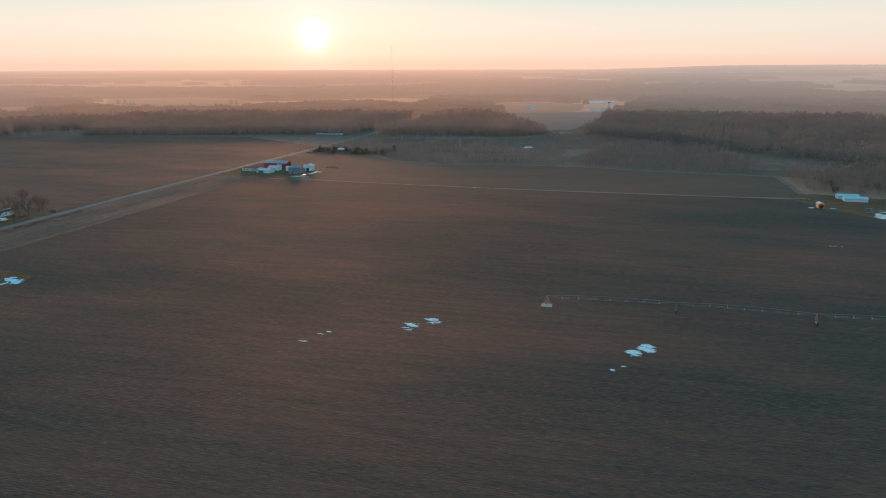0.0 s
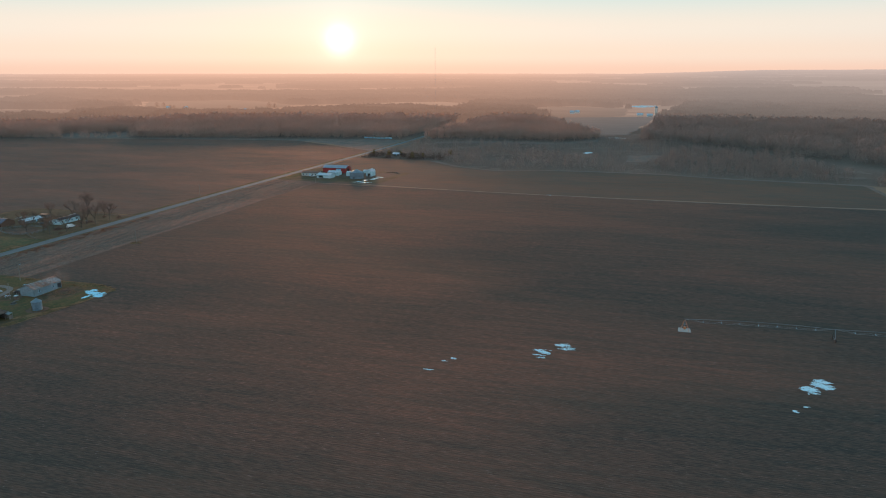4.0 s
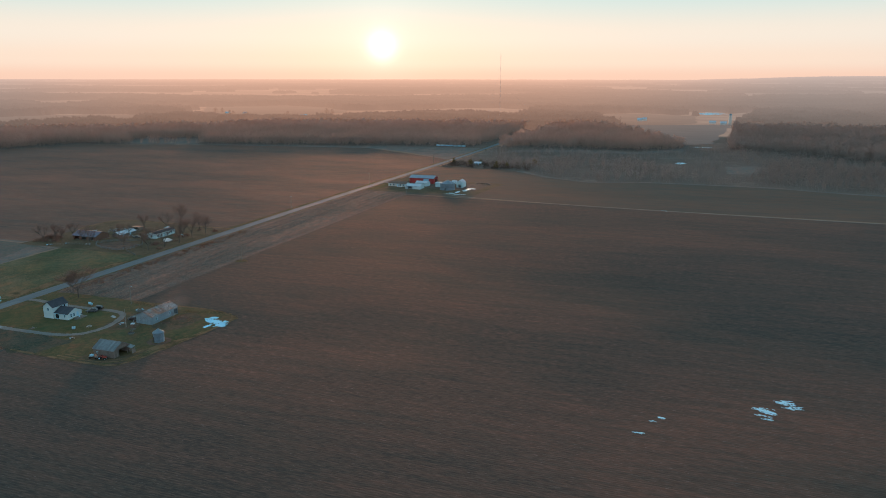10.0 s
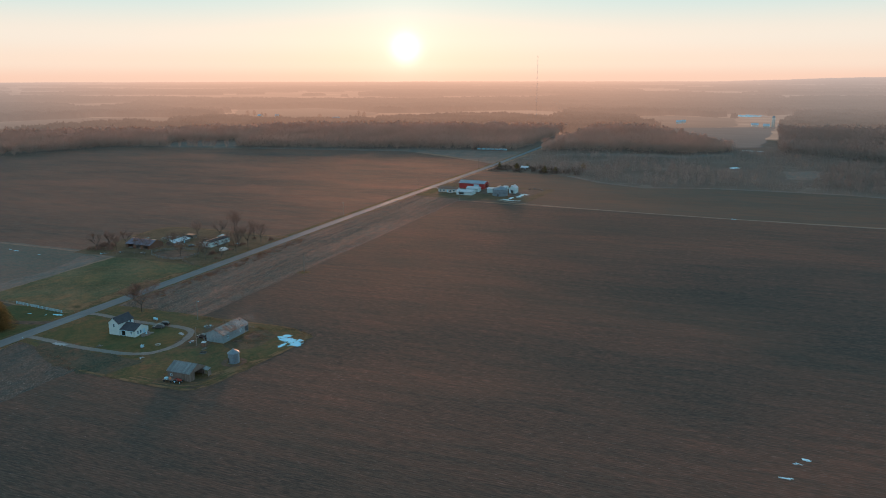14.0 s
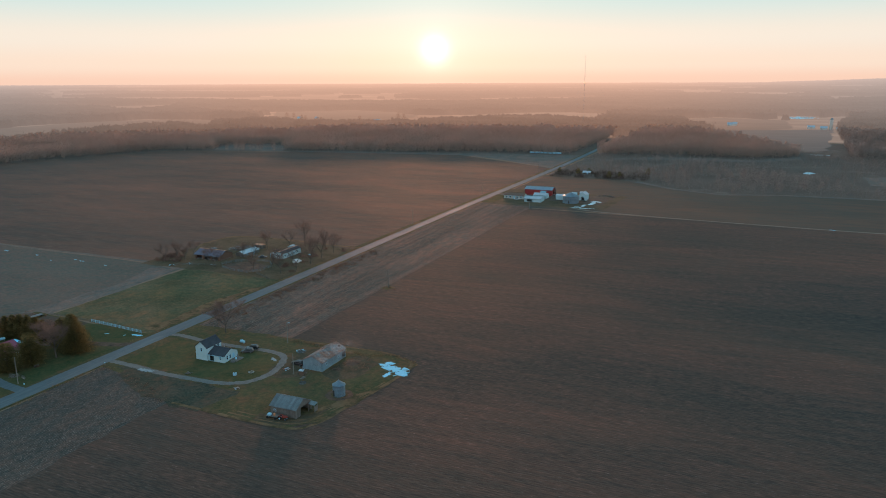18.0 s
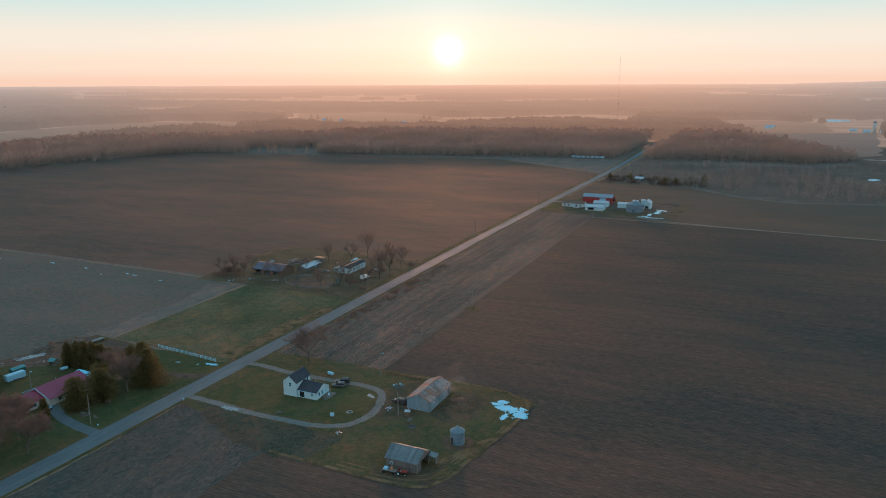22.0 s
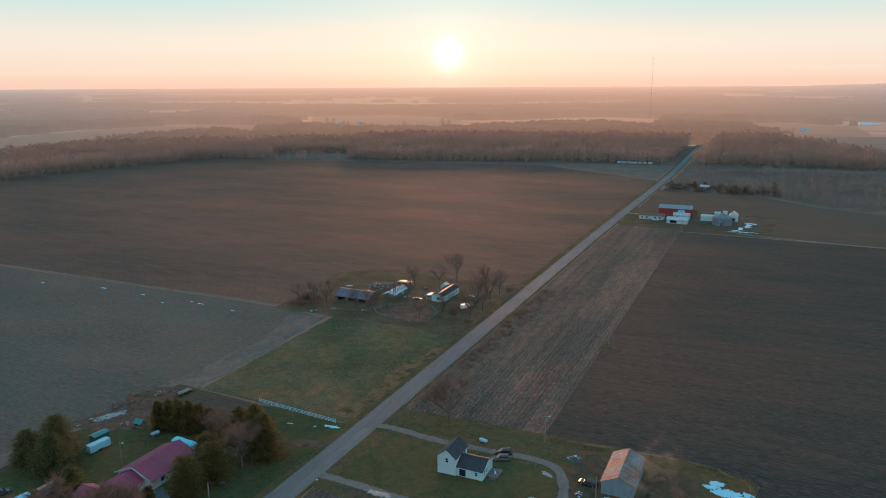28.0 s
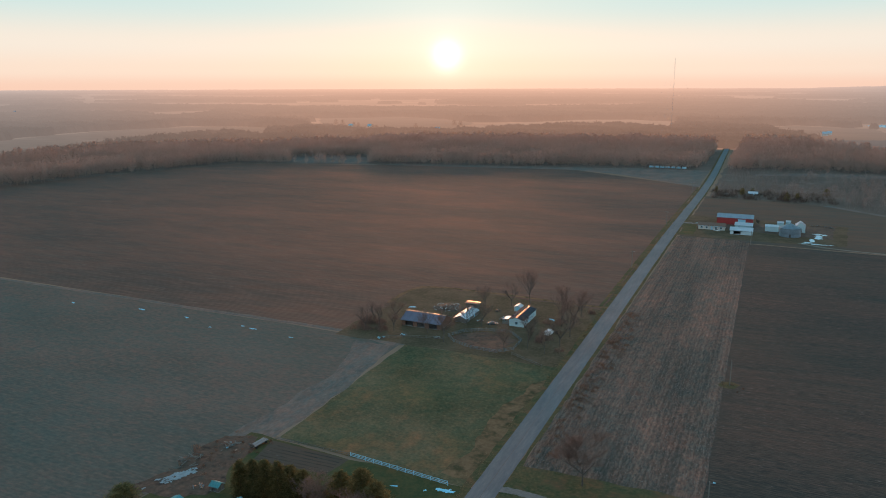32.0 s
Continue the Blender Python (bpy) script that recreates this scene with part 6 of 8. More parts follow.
ring_ = thing("fire_ring", "round pale stone fire ring on the lawn", "fire ring", 56.6, -16.4)
for i in range(14):
    a = 6.283 * i / 14
    part("stone", Shape().loft([[(0.85 * math.cos(a) + r * math.cos(b), 0.85 * math.sin(a) + r * math.sin(b), z) for b in (0.3, 1.4, 2.6, 3.9, 5.1)] for r, z in ((0.2, -0.03), (0.21, 0.2), (0.12, 0.3))]), M["concrete"], ring_)
tote = thing("liquid_tote", "white plastic tote in a cage on the lawn", "tote", 53.2, -20.8, 15)
part("tank", Shape().box(-0.5, -0.42, 0.16, 0.5, 0.42, 1.05), M["white"], tote)
part("pallet", Shape().box(-0.55, -0.5, 0.02, 0.55, 0.5, 0.155), M["oldwood"], tote)
for px in (-0.53, 0.53):
    for py in (-0.46, 0, 0.46):
        part("cage_bar", Shape().tube((px, py, 0.15), (px, py, 1.1), 0.025, n=5), M["steel"], tote)
part("lid", Shape().tube((0, 0, 1.05), (0, 0, 1.12), 0.2, n=10), M["dark"], tote, "dark screw lid")

utility_pole("wooden yard pole with a lamp beside the farmhouse", 51.3, 12.6, 8.5, arm=False, lamp_=True)
utility_pole("wooden pole at the edge of the corn stubble", 51.6, 95, 9, arm=False)
rw = random.Random(71)
field("pole_weeds", "ring of dull green weeds round the pole", [(47.8, 93.4), (50.4, 91.6), (53.2, 91.8)], [(48.6, 96.6), (51.4, 98.0), (54.6, 96.2)], M["grass"], 0.06, "weeds", n=10, m=6, ragged=0.8)
brush_mass("pole_brush", "dead weeds round the foot of the pole", [(51.4 + rw.gauss(0, 1.7), 94.8 + rw.gauss(0, 1.5), rw.uniform(0.3, 0.8), rw.uniform(0.3, 0.7)) for k in range(14)], 72, "brush", 30)
utility_pole("wooden pole at the edge of the corn stubble", 50.2, 335, 9, arm=False)
utility_pole("wooden pole beside the metal barn", 71.2, -12.2, 7.5, arm=False)
for px, py in ((-7.5, 245), (-7.8, 385), (-8, 560)):
    utility_pole("wooden utility pole beside the road", px, py, 10)
sign = thing("wooden_trestle", "small wooden trestle at the field's edge", "trestle", 64.2, 13.4)
for px in (-0.7, 0.7):
    part("post", Shape().box(px - 0.06, -0.06, -0.1, px + 0.06, 0.06, 1.2), M["pole"], sign)
part("board", Shape().box(-0.85, -0.09, 0.75, 0.85, -0.062, 1.05), M["oldwood"], sign)
mb = thing("mailbox", "white mailbox on a post beside the road", "mailbox", 4.8, -31.5)
part("post", Shape().box(-0.05, -0.05, -0.1, 0.05, 0.05, 1.0), M["pole"], mb)
part("box", Shape().loft([[(px, 0.12 * math.cos(a), 1.12 + 0.13 * math.sin(a)) for a in (-0.9, 0, 0.8, 1.57, 2.34, 3.14, 4.04)] for px in (-0.25, 0.25)]), M["white"], mb)

heap("brush_pile", "mound of earth and reddish weeds behind the barn", "brush pile", 84.6, 5.0, 3.4, 0.45, 3, "mud", [("branch", "brownwall", 5, 1.0)])
heap("brush_pile", "low pile of dry brush beside the barn", "brush pile", 82.6, -2.5, 2.2, 0.3, 5, "mud", [("branch", "brownwall", 5, 0.9)])
heap("burn_pile", "charred burn pile with pale ash", "burn pile", 78.2, -17.3, 1.5, 0.5, 7, "ash", [("charred_board", "ash", 12, 0.9)])
heap("rubbish_pile", "dark rubbish pile with white scraps beside the pole", "rubbish pile", 61.4, 7.0, 2.2, 0.5, 9, "ash", [("scrap", "white", 7, 0.8), ("branch", "oldwood", 8, 1.0)])
heap("scrap_pile", "pile of scrap and coloured boxes beside the barn", "scrap pile", 66.4, -9.6, 1.5, 0.35, 13, "mud", [("scrap", "white", 5, 0.6), ("plank", "redpaint", 5, 0.7), ("sheet", "bluetin", 4, 0.8)])
heap("scrap_pile", "heap of grey scrap in the farmyard grass", "scrap pile", 60.8, -29.4, 0.9, 0.4, 17, "mud", [("scrap", "steel", 6, 0.6), ("sheet", "bluetin", 3, 0.7)])
hut = thing("stove_hut", "small dark outdoor furnace with a pale lid", "outdoor furnace", 73.9, -11.4, 12)
part("body", Shape().box(-0.75, -0.6, 0, 0.75, 0.6, 1.5), M["brownwall"], hut)
part("lid", Shape().slab([(-0.85, -0.7, 1.58), (0.85, -0.7, 1.58), (0.85, 0.7, 1.78), (-0.85, 0.7, 1.78)], 0.06), M["bluetin"], hut)
part("chimney", Shape().tube((0.3, 0.2, 1.6), (0.3, 0.2, 3.0), 0.1, n=8), M["steel"], hut)
for i in range(5):
    tr_ = thing("log_pile", "short row of split logs beside the furnace", "logs", 76.0 + 0.02 * i, -12.8 - 0.45 * i, 5, group="split logs")
    for k in range(4):
        part("log", Shape().tube((-0.6 + 0.3 * k, -0.2, 0.15), (-0.6 + 0.3 * k, 0.2, 0.15), 0.14, n=8), M["oldwood"], tr_)
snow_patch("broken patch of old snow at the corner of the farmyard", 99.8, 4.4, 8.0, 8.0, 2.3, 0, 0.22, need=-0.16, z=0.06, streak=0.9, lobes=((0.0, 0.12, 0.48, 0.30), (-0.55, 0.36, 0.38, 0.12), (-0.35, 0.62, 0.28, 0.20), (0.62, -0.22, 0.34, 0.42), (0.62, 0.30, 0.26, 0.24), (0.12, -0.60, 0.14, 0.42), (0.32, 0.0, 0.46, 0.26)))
snow_patch("slushy patch of ice on the gravel drive", 22.5, -29.5, 4.0, 1.3, 5.1, 0, 0.3, need=-0.55, z=0.112, material="slush")
snow_patch("slushy patch of ice beside the gravel loop", 56.6, -3.6, 2.2, 0.8, 6.6, -30, 0.3, z=0.09, material="slush")
heap("stick_pile", "small leafless bush lying on the lawn", "brush pile", 37.4, -25.8, 1.0, 0.3, 27, "mud", [("branch", "oldwood", 14, 1.2)])
bare_tree("large leafless tree behind the farmhouse", 21.6, 12.6, 14.5, 3, 0.9, 110, "maple", group="", thick=0.0009, reach=1.9, slim=0.6)
rb = random.Random(8)
brush_mass("roadside_brush", "reddish leafless brush along the road's edge", [(6.2 + 7.5 * rb.random() ** 1.6, rb.uniform(20, 165), rb.uniform(0.35, 1.0), rb.uniform(0.8, 2.2)) for k in range(300)], 81, "brush", 36)
brush_mass("roadside_weeds", "dry orange weeds along the corn plot", [(5.0 + rb.uniform(-0.9, 1.2), rb.uniform(-250, -32), rb.uniform(0.35, 0.8), rb.uniform(0.6, 1.4)) for k in range(130)], 82, "weeds", 26)
brush_mass("roadside_weeds", "tan dead grass along the meadow side of the road", [(-5.0 + rb.uniform(-1.6, 0.6), rb.uniform(-10, 300), rb.uniform(0.3, 0.6), rb.uniform(0.7, 1.6)) for k in range(120)], 83, "weeds", 22)
corn_line = [along([(5.5, -33), (14, -33.5), (24, -37), (36, -41.5), (47, -46)], rb.random()) for k in range(90)]
brush_mass("stubble_weeds", "reddish dead weeds along the edge of the corn stubble", [(x + rb.uniform(-1.5, 1.5), y + rb.uniform(-3.0, 1.4), rb.uniform(0.2, 0.5), rb.uniform(0.5, 1.6)) for x, y in corn_line], 85, "brush", 24)
brush_mass("bank_weeds", "reddish dead weeds on the earth bank behind the barn", [(rb.uniform(80.5, 92), 1.5 + rb.uniform(-5, 9), rb.uniform(0.25, 0.7), rb.uniform(0.5, 1.5)) for k in range(46)], 87, "brush", 26)
yard_line = [along([(52, 15.5), (70, 15), (84, 12), (95, 16.5), (104, 14), (106, 5)], rb.random()) for k in range(90)]
brush_mass("farmyard_weeds", "dry reddish weeds along the farmyard's edge", [(x + rb.uniform(-1.2, 1.2), y + rb.uniform(-1.6, 1.0), rb.uniform(0.3, 0.8), rb.uniform(0.5, 1.3)) for x, y in yard_line], 84, "weeds", 26)

rs = random.Random(99)
plume = Shape()
for k in range(150):
    u = 2.1 * rs.random() ** 0.8
    mid = Vector((1.6 * u * u, 0.2 + 7.5 * u ** 1.6, 0.4 + 4.2 * u ** 0.9))
    wide = 0.2 + 2.0 * u ** 1.2
    p = mid + Vector((rs.gauss(0, 1), rs.gauss(0, 1), 0.7 * rs.gauss(0, 1))) * wide * 0.6
    q = [Vector((rs.uniform(-1, 1), rs.uniform(-1, 1), rs.uniform(-1, 1))).normalized() * (0.5 + 1.7 * u) for _ in range(3)]
    plume.add([p + q[0], p + q[1], p + q[2]], [(0, 1, 2)])
smoke = new("smoke_plume", mesh_of("smoke_plume", plume, M["smoke"]))
smoke.matrix_basis = pose(78.2, -17.3, 0.1)
tagged(smoke, "thin pale smoke drifting up from the burn pile", "smoke", kind="stuff")


def stubble_rows(label, x0, x1, y0, y1, seed, gap=0.76, keep=0.5, size=1.0):
    """Pale stalks and husks left lying along the rows of cut corn."""
    rng = random.Random(seed)
    s = Shape()
    for i in range(int((x1 - x0) / gap)):
        x, y = x0 + (i + 0.5) * gap, y0
        row = 0.75 + 0.35 * math.sin(i * 0.53) + 0.2 * rng.uniform(-1, 1)
        while y < y1:
            y += rng.uniform(0.35, 1.3)
            if rng.random() > keep * row + 0.75 * noise.noise((x / 16, y / 34, seed)):
                continue
            px, py, a = x + rng.gauss(0, 0.16), y, rng.gauss(1.57, 0.5)
            ln, w = size * rng.uniform(0.25, 0.6), size * rng.uniform(0.05, 0.11)
            u, v = Vector((math.cos(a) * ln, math.sin(a) * ln, 0)), Vector((-math.sin(a) * w, math.cos(a) * w, 0))
            p = Vector((px, py, 0.07))
            s.add([p - u / 2 - v, p + u / 2 - v * 0.6, p + u / 2 + v + Vector((0, 0, 0.1)), p - u / 2 + v * 0.7 + Vector((0, 0, 0.06))], [(0, 1, 2, 3)])
    return tagged(new("corn_residue", mesh_of("corn_residue", s, M["residue"])), label, "corn stubble", kind="stuff")


stubble_rows("pale corn stalks lying in rows beside the road", 8, 50.5, 19, 345, 41)
stubble_rows("pale corn stalks in the plot south of the farmyard", 7, 47, -230, -46, 42, keep=0.4, size=0.75)

# ---- the maroon-roofed house across the road ----
mh = building("ranch_house", "low ranch house with a maroon metal roof and pale gable trim", "house", -42.2, -30.9, -51.0, -35.8, 2.8, 5.2, "y", "vinyl", "maroon",
              {"s": [("window", 2.6, 1.2, 0.9, 1.2)], "e": [("window", -4, 1.4, 0.9, 1.2), ("door", -0.5, 0.95, 0.2, 2.05), ("window", 3.2, 1.4, 0.9, 1.2)], "n": [("window", 0, 1.2, 0.9, 1.2)], "w": [("window", -3, 1.2, 0.9, 1.2), ("window", 3, 1.2, 0.9, 1.2)]}, over=0.6, sheet=0.95, sheet_name="roof_panel")
building("wing", "", "", -41.0, -33.5, -57.4, -51.05, 2.6, 4.3, "y", "vinyl", "maroon", {"e": [("window", 0, 1.2, 0.9, 1.1)], "s": [("window", 0, 1.2, 0.9, 1.1)]}, over=0.5, sheet=0.95, parent=mh, sheet_name="roof_panel")
building("porch", "", "", -43.6, -37.4, -63.0, -57.5, 2.4, 3.7, "x", "vinyl", "maroon", {"s": [("window", 0, 1.2, 0.9, 1.1)]}, over=0.4, sheet=0.95, parent=mh, sheet_name="roof_panel")
mx_, my_ = mh.matrix_basis.translation.x, mh.matrix_basis.translation.y
for sgn in (-1, 1):
    part("gable_trim", Shape().slab([(sgn * 6.25, -8.28, 2.55), (sgn * 6.25, -8.2, 2.55), (0, -8.2, 5.22), (0, -8.28, 5.22)][::-sgn], 0.22), M["white"], mh, "pale gable trim")
part("vent_pipe", Shape().tube((-1.6, 0.5, 4.4), (-1.6, 0.5, 5.3), 0.09, n=8), M["steel"], mh)

boat = thing("covered_camper", "camper under a light blue tarpaulin behind the house", "camper", -37.9, -31.9, -4)
part("body", Shape().box(-4.2, -1.1, 0.6, 4.0, 1.1, 2.78), M["vinyl"], boat)
part("tarpaulin", Shape().loft([[(px, -1.25, zt - 0.5), (px, -0.75, zt), (px, 0.1, zt + 0.12), (px, 0.8, zt), (px, 1.25, zt - 0.5), (px, 0, zt - 0.35)] for px, zt in ((-4.5, 2.75), (-4.1, 3.05), (-2.2, 3.15), (0, 3.05), (2.0, 3.15), (3.9, 3.0), (4.4, 2.7))]), M["tarp"], boat, "light blue tarpaulin")
for px in (-0.6, 0.6):
    for py in (-1.0, 1.0):
        part("wheel", Shape().tube((px, py - 0.1, 0.36), (px, py + 0.1, 0.36), 0.36, n=12), M["rubber"], boat)
part("hitch", Shape().tube((4.0, 0, 0.6), (5.2, 0, 0.45), 0.06, n=6), M["steel"], boat)

cargo = thing("cargo_trailer", "white enclosed cargo trailer parked on the grass", "trailer", -60.6, -41.4, 83)
part("body", Shape().loft([[(px, -1.08, 0.5), (px, 1.08, 0.5), (px, 1.08, 2.4), (px, 0.98, 2.52), (px, -0.98, 2.52), (px, -1.08, 2.4)] for px in (-3.1, 2.9)]).box(2.9, -0.75, 0.55, 3.25, 0.75, 2.4), M["white"], cargo)
for px in (-0.7, 0.25):
    for py in (-1.02, 1.02):
        w_ = part("wheel", Shape().tube((px, py - 0.1, 0.37), (px, py + 0.1, 0.37), 0.37, n=14), M["rubber"], cargo)
        part("rim", Shape().tube((px, py - 0.115, 0.37), (px, py + 0.115, 0.37), 0.2, n=10), M["steel"], w_)
part("fender", Shape().box(-1.2, -1.2, 0.72, 0.75, -1.08, 0.82), M["steel"], cargo)
part("side_door", Shape().box(1.4, -1.105, 0.65, 2.2, -1.083, 2.25), M["white"], cargo)
part("tongue", Shape().tube((3.2, 0, 0.5), (4.3, 0, 0.4), 0.06, n=6), M["steel"], cargo)
part("jack", Shape().tube((4.0, 0, 0.0), (4.0, 0, 0.7), 0.04, n=6), M["steel"], cargo)
for px in (-3.12,):
    part("rear_door", Shape().box(px - 0.02, -0.98, 0.6, px + 0.015, 0.98, 2.35), M["white"], cargo)

box_ = thing("storage_container", "dark green steel storage shed with a low roof", "container", -65.2, -37.2, 86)
part("body", Shape().box(-2.3, -1.2, 0, 2.3, 1.2, 2.0), M["greensteel"], box_)
part("roof", Shape().slab([(-2.45, -1.4, 2.06), (2.45, -1.4, 2.06), (2.45, 0, 2.5), (-2.45, 0, 2.5)], 0.06).slab([(-2.45, 0, 2.5), (2.45, 0, 2.5), (2.45, 1.4, 2.06), (-2.45, 1.4, 2.06)], 0.06), M["teal"], box_)
for k in range(5):
    part("rib", Shape().box(-2.2 + k * 1.0, -1.235, 0.05, -2.12 + k * 1.0, -1.203, 1.95), M["greensteel"], box_)
part("door", Shape().box(2.28, -0.9, 0.05, 2.34, 0.9, 1.9), M["dark"], box_)

building("garden_shed", "small red board shed with a rounded grey roof", "shed", -54.6, -50.4, -65.6, -61.8, 2.2, 3.2, "y", "redpaint", "slateblue", {"s": [("door", 0, 1.2, 0.13, 1.9)]}, over=0.25, sheet=0.8)
building("garden_shed", "tumbledown shed with a teal metal roof", "shed", -62.6, -60.0, -27.2, -25.0, 1.5, 2.1, "x", "oldwood", "teal", {"s": [("gap", 0, 1.2, 0.1, 1.3)]}, over=0.25, sheet=0.7)
tl = thing("flat_trailer", "white flatbed trailer at the edge of the stubble field", "trailer", -56.6, -67.0, 80)
part("bed", Shape().box(-1.6, -0.9, 0.6, 1.6, 0.9, 1.25), M["white"], tl)
for px in (-0.5, 0.5):
    for py in (-1.05, 1.05):
        part("wheel", Shape().tube((px, py - 0.1, 0.36), (px, py + 0.1, 0.36), 0.36, n=12), M["rubber"], tl)
fb = thing("flatbed_wagon", "grey weathered flatbed wagon at the field's edge", "wagon", -66.4, -3.2, 84)
for i in range(8):
    part("plank", Shape().box(-2.8, -1.05 + i * 0.262, 0.85, 2.8, -1.05 + i * 0.262 + 0.245, 0.92), M["greytin"], fb)
part("frame", Shape().box(-2.7, -0.5, 0.6, 2.7, -0.38, 0.848).box(-2.7, 0.38, 0.6, 2.7, 0.5, 0.848), M["steel"], fb)
part("headboard", Shape().box(-2.85, -1.05, 0.92, -2.75, 1.05, 1.7), M["oldwood"], fb)
for px in (-1.8, 1.8):
    for py in (-0.85, 0.85):
        part("wheel", Shape().tube((px, py - 0.1, 0.38), (px, py + 0.1, 0.38), 0.38, n=12), M["rubber"], fb)
pt = copy_thing(tank, pose(-52.6, -28.8, 0, 0, 0, 70))
tagged(pt, "white propane tank behind the maroon-roofed house", group="")
utility_pole("pale wooden utility pole beside the driveway", -9.0, -54.6, 9.5, arm=False)
utility_pole("pale wooden pole behind the maroon-roofed house", -48.3, -44.6, 6.6, arm=False, lamp_=True)
rail_fence("board_fence", "white three-rail board fence along the meadow", [(-39.6, 1.8), (-9.4, -0.9)], 1.25, 3, 2.44, "white")
rail_fence("wire_fence", "old thin rail fence along the garden plot", [(-64.5, 1.6), (-40.2, 1.9)], 0.9, 2, 2.6, "oldwood", 0.05)
field("garden_plot", "dark tilled garden plot behind the evergreens", [(-62.5, -10.5), (-40.5, -9.0)], [(-64.5, 0.6), (-39, 0.2)], M["soil_far"], 0.10, "garden", n=14, m=8, ragged=0.6)
for k in range(6):
    ribbon("trim_furrow", "dark furrow in the garden plot", [(-62.5, -9.5 + k * 1.6), (-40.5, -8.2 + k * 1.45)], 0.5, M["soil"], 0.108 + 0.002 * k, "furrow", n=20, wobble=0.5)
field("yard_scrap", "muddy ground with melting snow behind the house", [(-82, -36), (-70, -34), (-62, -29)], [(-79, -4), (-70, -1), (-66, -4)], M["mud"], 0.10, "mud", n=20, m=30, ragged=4)
snow_patch("long sheet of grey slush on the muddy ground", -75.6, -26.4, 8.0, 2.4, 9.2, 66, 0.35, z=0.1, material="slush")
snow_patch("patch of old snow beside the road", -9.3, -3.4, 3.4, 0.9, 12.4, 8, 0.3, z=0.06)
snow_patch("patch of old snow on the meadow", -13.6, -5.2, 1.1, 0.6, 13.4, 30, 0.25, z=0.06)
snow_patch("patch of old snow on the meadow", -21.2, -6.6, 1.6, 0.4, 14.4, 10, 0.25, z=0.06)
heap("scrap_pile", "scattered planks and scrap at the field's edge", "scrap pile", -73.4, -7.4, 3.4, 0.4, 31, "mud", [("plank", "oldwood", 16, 2.0), ("scrap", "white", 3, 0.6)])
heap("scrap_pile", "long heap of branches on the muddy ground", "scrap pile", -77.5, -17.5, 3.8, 0.5, 33, "mud", [("branch", "oldwood", 20, 2.2)])
heap("scrap_pile", "rusty junk heap beside the teal-roofed shed", "scrap pile", -66.2, -27.0, 1.6, 0.5, 35, "mud", [("plank", "orange", 4, 1.0), ("sheet", "greytin", 5, 1.2)])
heap("log_heap", "fallen logs lying on the lawn", "logs", -15.8, -50.6, 1.9, 0.25, 37, "mud", [("log", "oldwood", 9, 2.0)])
heap("stump", "earthy tree stump on the lawn", "stump", -16.8, -41.6, 1.2, 0.5, 39, "mud", [("root", "oldwood", 8, 0.8)])
well = thing("satellite_dish", "white satellite dish on the lawn", "satellite dish", -10.3, -51.4, 20)
part("mast", Shape().tube((0, 0, -0.1), (0, 0, 0.9), 0.05, n=6), M["steel"], well)
part("dish", Shape().loft([[(r * math.cos(6.283 * i / 14), -0.25 + d - 0.3 * r * math.sin(6.283 * i / 14), 1.1 + r * math.sin(6.283 * i / 14)) for i in range(14)] for r, d in ((0.05, 0.2), (0.4, 0.12), (0.75, -0.05))], caps=False), M["steel"], well)
bk = thing("white_bucket", "small white bucket at the lawn's edge", "bucket", -6.6, -54.2)
part("bucket", Shape().tube((0, 0, 0), (0, 0, 0.42), 0.2, 0.25, 12), M["white"], bk)
part("handle", Shape().tube((-0.24, 0, 0.42), (0.24, 0, 0.5), 0.015, n=5), M["steel"], bk)
atv = thing("quad_bike", "small white and black quad bike by the porch", "quad bike", -29.4, -52.8, 60)
part("body", Shape().loft([[(px, -w, zb), (px, w, zb), (px, w * 0.7, zt), (px, -w * 0.7, zt)] for px, w, zb, zt in ((-0.9, 0.3, 0.5, 0.8), (-0.3, 0.28, 0.45, 0.95), (0.3, 0.25, 0.45, 0.9), (0.95, 0.32, 0.5, 0.85))]), M["white"], atv)
part("handlebar", Shape().tube((0.45, -0.4, 1.1), (0.45, 0.4, 1.1), 0.025, n=5), M["steel"], atv)
for px in (-0.65, 0.65):
    for py in (-0.45, 0.45):
        part("wheel", Shape().tube((px, py - 0.13, 0.3), (px, py + 0.13, 0.3), 0.3, n=12), M["rubber"], atv)
car("dark parked car half hidden behind the pines", -63.8, -67.5, 70, "greycar", 4.6, 1.5, hatch=False)

for k, (px, py, h, r) in enumerate([(-54.6, -25.2, 8.8, 2.3), (-51.4, -24.2, 9.3, 2.4), (-48.2, -23.6, 9.8, 2.5), (-45.0, -22.8, 9.6, 2.5), (-41.8, -22.2, 9.2, 2.4), (-38.6, -21.4, 8.2, 2.3)]):
    conifer("dark evergreen in a tight row behind the house", px, py, h, r, 600 + k, 0.03, 0.42, 1.6, "row of evergreens")
conifer("broad brownish evergreen beside the road", -16.0, -25.8, 13.0, 5.4, 611, 0.02, 0.5, 1.35)
conifer("tall dark evergreen beside the road", -21.4, -22.4, 13.2, 4.6, 612, 0.03, 0.5, 1.3)
conifer("broad brownish evergreen beside the road", -27.6, -21.6, 10.6, 4.0, 616, 0.03, 0.5, 1.3)
conifer("rounded evergreen before the house", -21.4, -49.0, 10.6, 3.7, 613, 0.03, 0.27, 1.4)
conifer("rounded evergreen before the house", -20.6, -40.6, 10.4, 4.2, 614, 0.03, 0.27, 1.4)
